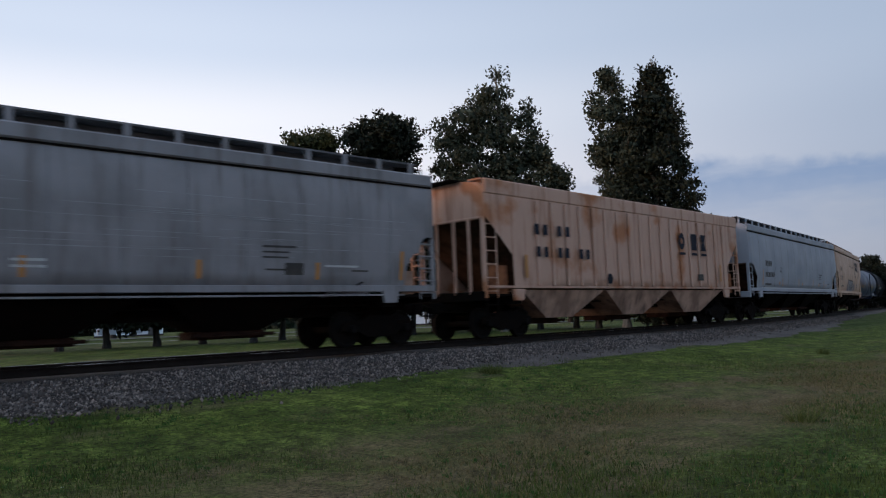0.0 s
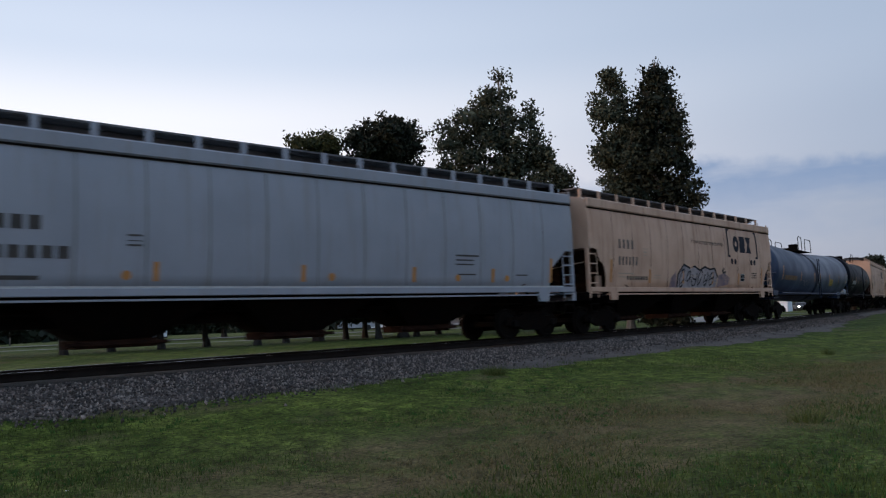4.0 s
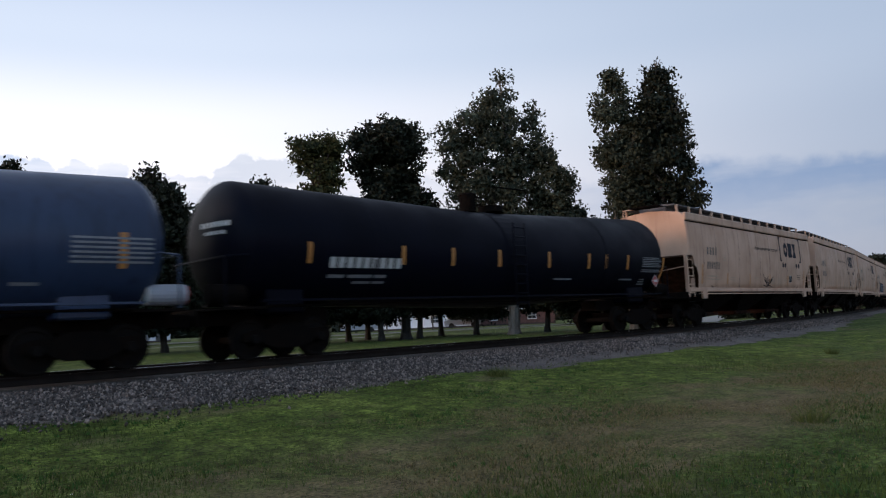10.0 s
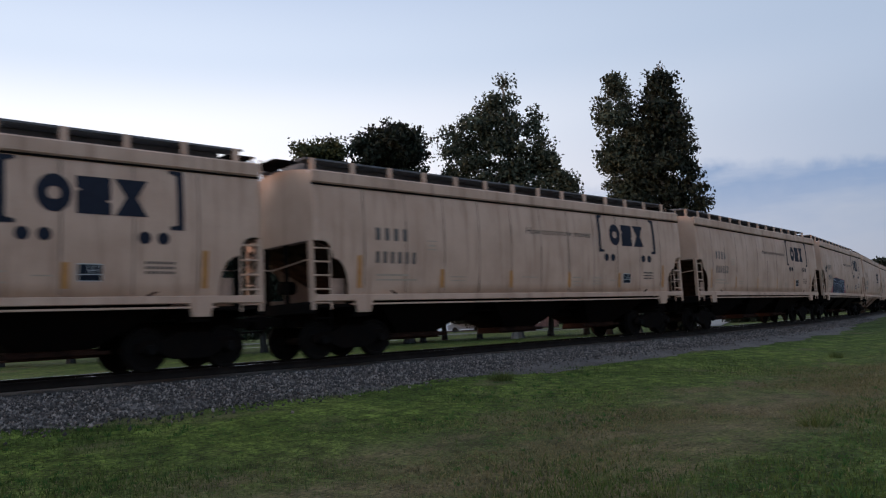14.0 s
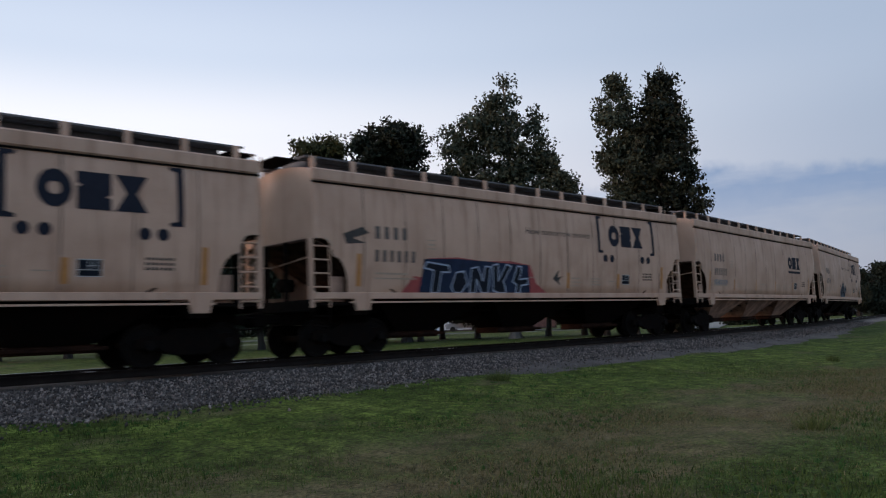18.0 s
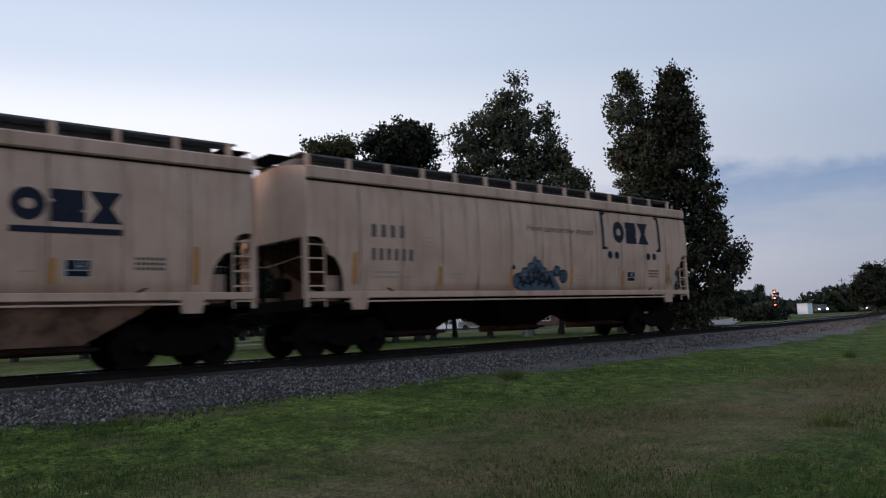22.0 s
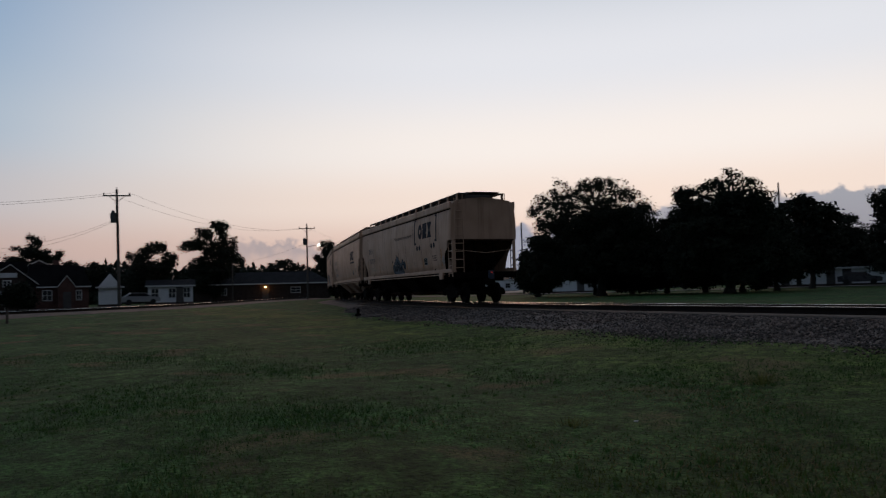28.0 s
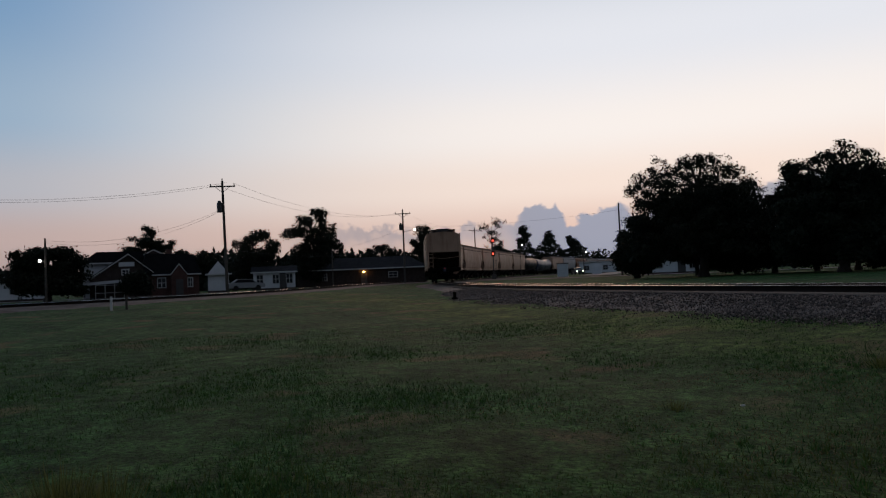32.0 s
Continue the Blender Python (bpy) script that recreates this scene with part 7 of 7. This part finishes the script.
make_house("far_shop", "distant pale flat-roofed shop", 147.9, 215, 10.0, 8.0, 3.4, 0.3, SIDING, [(-3, 1.0, 1.4, 1.4), (2, 1.0, 1.4, 1.4)], (0,))
make_house("tree_shaded_house", "pale house under the dark trees", 142.6, 108, 7.0, 6.0, 2.5, 0.9, SIDING, [(-1.8, 0.9, 0.9, 1.3), (2.4, 0.7, 0.9, 1.6)], (1.0,))

# ---------------------------------------------------------------- parked and passing cars
CAR_WHITE = surface("white_car_paint", (0.26, 0.265, 0.28), 0.35, 0, (0.22, 0.225, 0.24), 2.0, 0.4, 0.02, 0.0, 20)
CAR_DARK = surface("dark_car_paint", (0.03, 0.032, 0.038), 0.3, 0, (0.025, 0.026, 0.03), 2.0, 0.4, 0.02, 0.0, 20)
RUBBER = surface("black_rubber", (0.012, 0.012, 0.012), 0.9)
HEADLIGHT = glow("headlight_on", (1.0, 0.92, 0.78), 14.0)
TAIL = surface("red_lamp_glass", (0.2, 0.01, 0.01), 0.3)


def make_car(label, az, d, turn, paint, lit=False):
    x, y, z = polar(az, d)
    car = tagged(new("parked_car" if not lit else "car_with_headlights"), label, "car", "cars of the town")
    car.matrix_world = Matrix.Translation((x, y, z + 0.14)) @ Matrix.Rotation(radians(az - 90 + turn), 4, "Z")
    body = [(-2.2, 0.35), (2.2, 0.35), (2.25, 0.7), (2.1, 0.88), (1.2, 0.98), (0.55, 1.42), (-1.1, 1.46), (-1.75, 1.02), (-2.2, 0.95)]
    part("car_body", extruded(body, -0.86, 0.86), paint, car)
    glass = [(1.05, 0.99), (0.52, 1.36), (-1.05, 1.40), (-1.55, 1.03)]
    part("side_window", extruded(glass, -0.875, -0.86), PANE, car)
    part("side_window", extruded(glass, 0.86, 0.875), PANE, car)
    part("windscreen", extruded([(1.22, 1.0), (0.60, 1.40), (0.58, 1.36), (1.16, 0.98)], -0.74, 0.74), PANE, car)
    for wx in (-1.35, 1.35):
        for wy in (-0.8, 0.8):
            bm = bmesh.new()
            bmesh.ops.create_cone(bm, cap_ends=True, segments=16, radius1=0.33, radius2=0.33, depth=0.22, matrix=Matrix.Translation((wx, wy, 0.33)) @ Matrix.Rotation(radians(90), 4, "X"))
            part("wheel", bm, RUBBER, car)
    for s in (-0.62, 0.62):
        part("headlight", boxes((2.16, 2.27, s - 0.16, s + 0.16, 0.62, 0.80), bevel=0.02), HEADLIGHT if lit else TRIM_PAINT, car, "lit headlight" if lit else "")
        part("tail_light", boxes((-2.24, -2.18, s - 0.14, s + 0.14, 0.70, 0.88)), TAIL, car)
    return car


make_car("white car parked before the cottage", 173.6, 100, 8, CAR_WHITE)
make_car("car coming with headlights on", 149.4, 165, -75, CAR_DARK, True)
make_car("pale car parked under the tree", 138.6, 94, 0, CAR_WHITE)
make_car("dark car parked under the tree", 135.6, 95, 0, CAR_DARK)
make_car("white car parked by the gable house", 107.4, 97, 10, CAR_WHITE)
make_car("pale car parked by the trees", 113.8, 95, 0, CAR_WHITE)
make_car("dark car by the white building", 123.8, 98, 0, CAR_DARK)
make_car("white van-like car beyond the park", 70.6, 92, 5, CAR_WHITE)
make_car("car coming with headlights on", 23.4, 150, -80, CAR_DARK, True)
make_car("car coming with headlights on", 20.6, 130, -78, CAR_DARK, True)
make_car("pale car parked by the street", 47.0, 96, 0, CAR_WHITE)
make_car("pale car parked by the street", 54.6, 92, 0, CAR_WHITE)

# ---------------------------------------------------------------- poles, wires, signals and lamps
POLE_WOOD = surface("weathered_pole_wood", (0.06, 0.05, 0.042), 0.9, 0, (0.04, 0.034, 0.03), 2.0, 0.6, 0.2, 0.3, 20, stretch=(1, 1, 0.2))
WIRE = surface("black_cable", (0.012, 0.012, 0.013), 0.7)
LAMP_WHITE = glow("white_street_lamp", (1.0, 0.96, 0.9), 60.0)
RED_LIGHT = glow("red_signal_light", (1.0, 0.05, 0.03), 22.0)
METAL = surface("grey_signal_metal", (0.06, 0.062, 0.066), 0.6, 0.4)


def make_pole(az, d, h, arms=True, can=False, lamp=None, lean=0.0, label="wooden utility pole with crossarm"):
    x, y, z = polar(az, d)
    p = tagged(new("utility_pole"), label, "utility pole", "utility poles")
    p.matrix_world = Matrix.Translation((x, y, z - 0.2)) @ Matrix.Rotation(radians(az - 90), 4, "Z") @ Matrix.Rotation(radians(lean), 4, "Y")
    bm = bmesh.new()
    bmesh.ops.create_cone(bm, cap_ends=True, segments=10, radius1=0.17 if h > 9 else 0.11, radius2=0.11 if h > 9 else 0.08, depth=h, matrix=Matrix.Translation((0, 0, h / 2)))
    part("pole_shaft", bm, POLE_WOOD, p)
    if arms:
        part("crossarm", boxes((-1.2, 1.2, -0.16, -0.06, h - 0.62, h - 0.50)), POLE_WOOD, p)
        part("brace", rods([((-0.7, -0.12, h - 0.6), (0, -0.12, h - 1.15)), ((0.7, -0.12, h - 0.6), (0, -0.12, h - 1.15))], 0.025), METAL, p)
        for ix in (-1.1, 1.1, 0.0):
            part("insulator", boxes((ix - 0.05, ix + 0.05, -0.15, -0.07, h - 0.50, h - 0.30)) if ix else boxes((-0.05, 0.05, -0.05, 0.05, h, h + 0.22)), METAL, p)
    if can:
        bm = bmesh.new()
        bmesh.ops.create_cone(bm, cap_ends=True, segments=14, radius1=0.26, radius2=0.26, depth=0.9, matrix=Matrix.Translation((-0.35, 0, h - 2.6)))
        bmesh.ops.create_cone(bm, cap_ends=True, segments=14, radius1=0.2, radius2=0.12, depth=0.25, matrix=Matrix.Translation((-0.35, 0, h - 2.05)))
        part("transformer", bm, METAL, p, "grey can transformer")
    if lamp:
        lx, lz = lamp
        part("lamp_arm", rods([((0, 0, lz - 0.3), (lx, -0.2, lz))], 0.035), METAL, p)
        part("lamp_head", boxes((lx - 0.13, lx + 0.13, -0.32, -0.08, lz - 0.12, lz + 0.06), bevel=0.05), LAMP_WHITE, p, "lit street lamp")
    return Vector((x, y, z - 0.2))


P1 = make_pole(174.9, 77, 11.2, True, True, None, -1.0)
P2 = make_pole(162.1, 117, 11.4, True, True, (1.7, 8.4))
P3 = make_pole(146.2, 113, 10.6, False, False, None, -0.5, "plain wooden utility pole")
P4 = make_pole(167.4, 112, 5.8, False, False, None, 0, "short wooden service pole")
P5 = make_pole(186.5, 78, 6.0, False, False, (-0.45, 4.0), 0, "wooden pole with a lit street lamp")
P6 = make_pole(156.8, 165, 11.2, True)
P7 = make_pole(128.4, 120, 15.0, False, False, None, 0, "tall plain utility pole")
P8 = make_pole(184.8, 150, 8.4, True)
P9 = make_pole(196.5, 76, 11.0, True)
P10 = make_pole(22.0, 300, 11.0, True)
P11 = make_pole(21.3, 260, 11.0, True)


def wire(a, b, za, zb, sag, side=0.0):
    """A hanging cable between two poles."""
    a, b = Vector((a.x, a.y, a.z + za)), Vector((b.x, b.y, b.z + zb))
    across = Vector((-(b - a).y, (b - a).x, 0)).normalized() * side
    pts = [a.lerp(b, k / 16) + across - Vector((0, 0, 4 * sag * (k / 16) * (1 - k / 16))) for k in range(17)]
    side_way = Vector((-(b - a).y, (b - a).x, 0)).normalized() * 0.010
    ring = [tuple(p + side_way * c + Vector((0, 0, 0.010 * s_))) for p in pts for c, s_ in ((1, 0), (0, 1), (-1, 0), (0, -1))]
    faces = [(4 * k + i, 4 * k + (i + 1) % 4, 4 * k + 4 + (i + 1) % 4, 4 * k + 4 + i) for k in range(16) for i in range(4)]
    me = mesh_of("overhead_wire", ring, faces + [(0, 1, 2, 3), (67, 66, 65, 64)], WIRE)
    tagged(new("overhead_wire", me), "thin black overhead cable between poles", "cable", "overhead wires")


for side in (-1.0, 1.0):
    wire(P9, P1, 9.4, 10.9, 1.0, side)
    wire(P1, P2, 10.9, 11.0, 1.6, side)
wire(P5, P1, 5.8, 8.6, 1.2)
wire(P5, P1, 5.6, 8.5, 1.4)
wire(P1, P2, 4.6, 6.0, 1.1)
wire(P2, P3, 8.8, 9.6, 0.6)
wire(P4, P2, 8.2 - 2.6, 8.8, 0.5)
wire(P3, P7, 9.6, 9.0, 0.8)
wire(P2, P6, 11.0, 10.6, 0.8)


def make_signal(az, d, lights, h, label):
    x, y, z = polar(az, d)
    s = tagged(new("railway_signal"), label, "railway signal", "railway signals")
    s.matrix_world = Matrix.Translation((x, y, z)) @ Matrix.Rotation(radians(az - 90), 4, "Z")
    part("mast", rods([((0, 0, 0), (0, 0, h))], 0.08, 8), METAL, s)
    part("ladder", rods([((0.25, 0.1, 0.2), (0.25, 0.1, h - 0.4)), ((0.5, 0.1, 0.2), (0.5, 0.1, h - 0.4))] + [((0.25, 0.1, k), (0.5, 0.1, k)) for k in np.arange(0.5, h - 0.5, 0.45)], 0.02, 5), METAL, s)
    for zl in lights:
        head = part("signal_head", boxes((-0.28, 0.28, -0.22, 0.05, zl - 0.42, zl + 0.42), bevel=0.05), IRON, s, "black signal head")
        bm = bmesh.new()
        bmesh.ops.create_cone(bm, cap_ends=True, segments=14, radius1=0.15, radius2=0.15, depth=0.05, matrix=Matrix.Translation((0, -0.25, zl)) @ Matrix.Rotation(radians(90), 4, "X"))
        part("lens", bm, RED_LIGHT, head, "glowing red lens")
        part("hood", extruded([(-0.2, zl + 0.14), (0.2, zl + 0.14), (0.16, zl + 0.22), (-0.16, zl + 0.22)], -0.5, -0.22), IRON, head)
    part("base_box", boxes((-0.4, 0.4, -0.3, 0.3, 0, 0.9), bevel=0.03), METAL, s)


make_signal(155.5, 128, (6.5, 4.3), 7.0, "signal mast with two glowing red lights")
make_signal(26.15, 150, (4.2, 3.1, 1.9), 4.6, "signal mast with three glowing red lights")
for az, d, z_ in ((153.5, 170, 7.2), (148.9, 170, 5.2)):
    make_pole(az, d, z_ + 0.6, False, False, (0.5, z_), 0, "slim pole with a lit street lamp")
for az, d in ((49.2, 100), (52.6, 102), (45.8, 104), (43.6, 104), (77.4, 110)):
    make_pole(az, d, 3.2, False, False, (0.4, 2.7), 0, "low post with a lit lamp")
x, y, z = polar(24.35, 160)
cab = tagged(new("signal_cabinet"), "pale metal equipment cabinet by the line", "cabinet")
cab.location = (x, y, z)
part("cabinet_body", boxes((-1.0, 1.0, -1.0, 1.0, 0, 2.0), bevel=0.04), SIDING, cab)
part("cabinet_lid", boxes((-1.1, 1.1, -1.1, 1.1, 2.0, 2.12), bevel=0.03), METAL, cab)

# ---------------------------------------------------------------- small things on the verge
def plank(name, label, x, y, z, l, w, t, turn, mat, tilt=0):
    o = tagged(new(name), label, "debris")
    o.matrix_world = Matrix.Translation((x, y, z)) @ Matrix.Rotation(radians(turn), 4, "Z") @ Matrix.Rotation(radians(tilt), 4, "Y")
    part("board", boxes((-l / 2, l / 2, -w / 2, w / 2, 0, t), bevel=0.012), mat, o)


plank("old_tie", "broken dark timber lying on the ballast", -3.55, 14.4, 0.50, 0.85, 0.12, 0.07, 4, WOOD_TIE)
plank("old_tie", "dark timber scrap on the ballast", 21.6, 15.2, 0.62, 0.8, 0.14, 0.08, -12, WOOD_TIE)
plank("old_tie", "dark timber scrap on the ballast", -7.0, 13.6, 0.46, 0.4, 0.08, 0.05, 14, WOOD_TIE)
for px, py, pz in ((-6.9, 6.1, 0.02), (-3.2, 7.6, 0.05), (2.4, 8.4, 0.06), (-11.0, 9.4, 0.1)):
    plank("paper_litter", "scrap of white litter on the grass", px, py, pz, 0.10, 0.05, 0.02, 30 * px, TRIM_PAINT, 12)
for dy in (0.0, 0.75):
    stub = tagged(new("marker_post"), "short white-topped marker post by the branch", "post", "marker posts")
    stub.location = (-44.6, -2.0 + dy, float(hill(-44.6, -2.0 + dy)))
    part("stake", boxes((-0.06, 0.06, -0.06, 0.06, -0.1, 0.75), bevel=0.01), POLE_WOOD if dy else TRIM_PAINT, stub)
stub = tagged(new("switch_stand"), "dark iron switch stand beside the track", "post")
stub.location = (-36.5, 14.4, float(hill(-36.5, 14.4)))
part("stand", boxes((-0.07, 0.07, -0.07, 0.07, 0, 0.38), (-0.14, 0.14, -0.12, 0.12, 0, 0.12), bevel=0.02), IRON, stub)


def grass_blades():
    r = np.random.RandomState(11)
    n = 330000
    az, d = np.radians(r.uniform(10, 196, n)), 4.2 + 20 * r.uniform(0, 1, n) ** 1.35
    az = np.concatenate([az, r.uniform(0, 6.283, 40000)])
    d = np.concatenate([d, 4.6 * r.uniform(0, 1, 40000) ** 0.5])
    n = len(d)
    x, y = d * np.cos(az), d * np.sin(az)
    lush = np.sin(x * 0.55 + 2.0 * np.sin(y * 0.4)) * np.sin(y * 0.8 + 1.5 * np.sin(x * 0.31)) + 0.5 * np.sin(x * 1.9 + y * 1.3) * np.sin(y * 2.3 - x)
    lane = np.exp(-((y - 6.2 - 0.3 * np.sin(x * 0.12)) / 1.3) ** 2) * np.where(x > -3, 1.0, 0.6)
    keep = (track_side(x, y) < -3.9) & (r.rand(n) < np.clip(0.62 + 0.35 * lush - 0.55 * lane, 0.08, 1))
    x, y, lush = x[keep], y[keep], lush[keep]
    n = len(x)
    z = hill(x, y)
    h = r.uniform(0.025, 0.06, n) * (1 + 0.4 * np.clip(lush, -0.5, 1)) * np.where(r.rand(n) < 0.02, 2.2, 1)
    a = r.uniform(0, 6.283, n)
    w = r.uniform(0.004, 0.009, n)
    lx, ly = r.normal(0, 0.025, n), r.normal(0, 0.025, n)
    v = np.stack([np.stack([x - w * np.cos(a), y - w * np.sin(a), z - 0.02], 1), np.stack([x + w * np.cos(a), y + w * np.sin(a), z - 0.02], 1), np.stack([x + lx, y + ly, z + h], 1)], 1)
    east = x + 3.0 * np.sin(y * 0.5) + r.uniform(-3, 3, n) > -4.0
    for name, pick, dark, light in (("grass", east, (0.021, 0.038, 0.009), (0.082, 0.110, 0.026)), ("greener_grass", ~east, (0.012, 0.040, 0.012), (0.056, 0.116, 0.032))):
        q = v[pick]
        tagged(new(name, soup(name, q.reshape(-1, 3), np.arange(len(q) * 3).reshape(-1, 3), foliage(name + "_blades", dark, light, 0.4))), "short mown grass blades", "grass", kind="stuff")


grass_blades()


def grass_clumps():
    """Small thick clumps that stand out of the mown grass."""
    r = np.random.RandomState(13)
    m, per = 3000, 16
    az, d = np.radians(r.uniform(12, 194, m)), 4.4 + 15 * r.uniform(0, 1, m) ** 1.3
    cx, cy = d * np.cos(az), d * np.sin(az)
    keep = (track_side(cx, cy) < -4.2) & (r.rand(m) < np.where(abs(cy - 6.2) < 1.2, 0.35, 1.0))
    cx, cy = cx[keep], cy[keep]
    size = r.uniform(0.02, 0.08, len(cx)) * np.where(r.rand(len(cx)) < 0.1, 1.8, 1.0)
    k = np.repeat(np.arange(len(cx)), per)
    n = len(k)
    a = r.uniform(0, 6.283, n)
    q = size[k] * r.uniform(0, 1, n) ** 0.6
    x, y = cx[k] + q * np.cos(a), cy[k] + q * np.sin(a) * 0.8
    z = hill(x, y)
    h = r.uniform(0.02, 0.05, n) * (0.7 + 4.0 * size[k])
    w = r.uniform(0.005, 0.010, n)
    b = r.uniform(0, 6.283, n)
    lx, ly = r.normal(0, 0.02, n) + 0.4 * q * np.cos(a), r.normal(0, 0.02, n) + 0.4 * q * np.sin(a)
    v = np.stack([np.stack([x - w * np.cos(b), y - w * np.sin(b), z - 0.02], 1), np.stack([x + w * np.cos(b), y + w * np.sin(b), z - 0.02], 1), np.stack([x + lx, y + ly, z + h], 1)], 1)
    tagged(new("grass_clumps", soup("grass_clumps", v.reshape(-1, 3), np.arange(n * 3).reshape(-1, 3), foliage("clump_blades", (0.020, 0.058, 0.015), (0.058, 0.126, 0.033), 0.5))), "thicker clumps in the mown grass", "grass", kind="stuff")


grass_clumps()


def dry_grass():
    """Short straw-coloured blades where wheels have worn the verge."""
    r = np.random.RandomState(17)
    n = 120000
    x, y = r.uniform(-9, 26, n), 6.4 + r.normal(0, 1.5, n) + 0.02 * r.uniform(0, 26, n)
    keep = (track_side(x, y) < -4.6) & (np.hypot(x, y) > 3.5) & (r.rand(n) < np.where(x > -3, 1.0, 0.35))
    x, y = x[keep], y[keep]
    n = len(x)
    z, h, a, w = hill(x, y), r.uniform(0.012, 0.035, n), r.uniform(0, 6.283, n), r.uniform(0.004, 0.008, n)
    lx, ly = r.normal(0, 0.03, n), r.normal(0, 0.03, n)
    v = np.stack([np.stack([x - w * np.cos(a), y - w * np.sin(a), z - 0.01], 1), np.stack([x + w * np.cos(a), y + w * np.sin(a), z - 0.01], 1), np.stack([x + lx, y + ly, z + h], 1)], 1)
    tagged(new("dry_grass", soup("dry_grass", v.reshape(-1, 3), np.arange(n * 3).reshape(-1, 3), foliage("straw_blades", (0.055, 0.046, 0.020), (0.19, 0.155, 0.075), 0.25))), "dry straw-coloured grass on the worn lane", "grass", kind="stuff")


dry_grass()


def tuft(label, x, y, n, h, spread, seed):
    r = np.random.RandomState(seed)
    a, q = r.uniform(0, 6.283, n), spread * r.uniform(0, 1, n) ** 0.6
    bx, by = q * np.cos(a), q * np.sin(a)
    hh, w = h * r.uniform(0.5, 1.1, n), r.uniform(0.004, 0.010, n)
    tx, ty = bx * 1.7 + r.normal(0, 0.05, n), by * 1.7 + r.normal(0, 0.05, n)
    c, s = np.cos(a + 1.57), np.sin(a + 1.57)
    v = np.stack([np.stack([bx - w * c, by - w * s, 0 * a - 0.02], 1), np.stack([bx + w * c, by + w * s, 0 * a - 0.02], 1), np.stack([tx, ty, hh], 1)], 1)
    o = tagged(new("weed_clump", soup("weed_clump", v.reshape(-1, 3), np.arange(n * 3).reshape(-1, 3), foliage("weed_leaves", (0.036, 0.050, 0.012), (0.13, 0.145, 0.045), 0.45))), label, "weeds", "weed clumps")
    o.location = (x, y, float(hill(x, y)))


for k, (az, d, n, h, sp) in enumerate([(44.6, 17.6, 300, 0.24, 0.26), (33.5, 7.3, 90, 0.12, 0.2), (100.5, 6.6, 200, 0.18, 0.2), (183.6, 5.6, 320, 0.42, 0.24), (186, 6.2, 220, 0.36, 0.22), (22.0, 25.6, 160, 0.22, 0.2), (23.5, 12.0, 160, 0.2, 0.25), (143, 9.0, 120, 0.14, 0.2), (130, 12.0, 120, 0.14, 0.2)]):
    tuft("tall weeds standing in the mown grass", d * math.cos(radians(az)), d * math.sin(radians(az)), n, h, sp, 600 + k)


# ---------------------------------------------------------------- what moves
def motions():
    for thing, offset, half in TRAIN:
        rows = []
        for k in range(0, 65):
            t = k * 0.5
            s = TRAIN_S - TRAIN_V * (t - 25) - TRAIN_A * (t - 25) ** 2 / 2 + offset
            (x0, y0), (x1, y1) = on_track(s - half), on_track(s + half)
            rows.append((t, pose((x0 + x1) / 2, (y0 + y1) / 2, RAIL + 0.085, 0, 0, math.degrees(math.atan2(y1 - y0, x1 - x0)))))
        walk(thing, rows)
    # wheels roll with the way covered; a row every two pictures keeps each turn small
    spin = []
    for k in range(0, 481):
        t = k / 15.0
        way = TRAIN_V * (t - 25) + TRAIN_A * (t - 25) ** 2 / 2
        spin.append((t, -math.degrees(way / 0.457)))
    for thing, offset, half in TRAIN[:12]:
        for truck in thing.children:
            if truck.name.startswith("truck"):
                for w in truck.children:
                    if w.name.startswith("wheelset"):
                        x = w.location.x
                        walk(w, [(t, pose(x, 0, 0.457) @ Matrix.Rotation(radians(a), 4, "Y")) for t, a in spin])


motions()
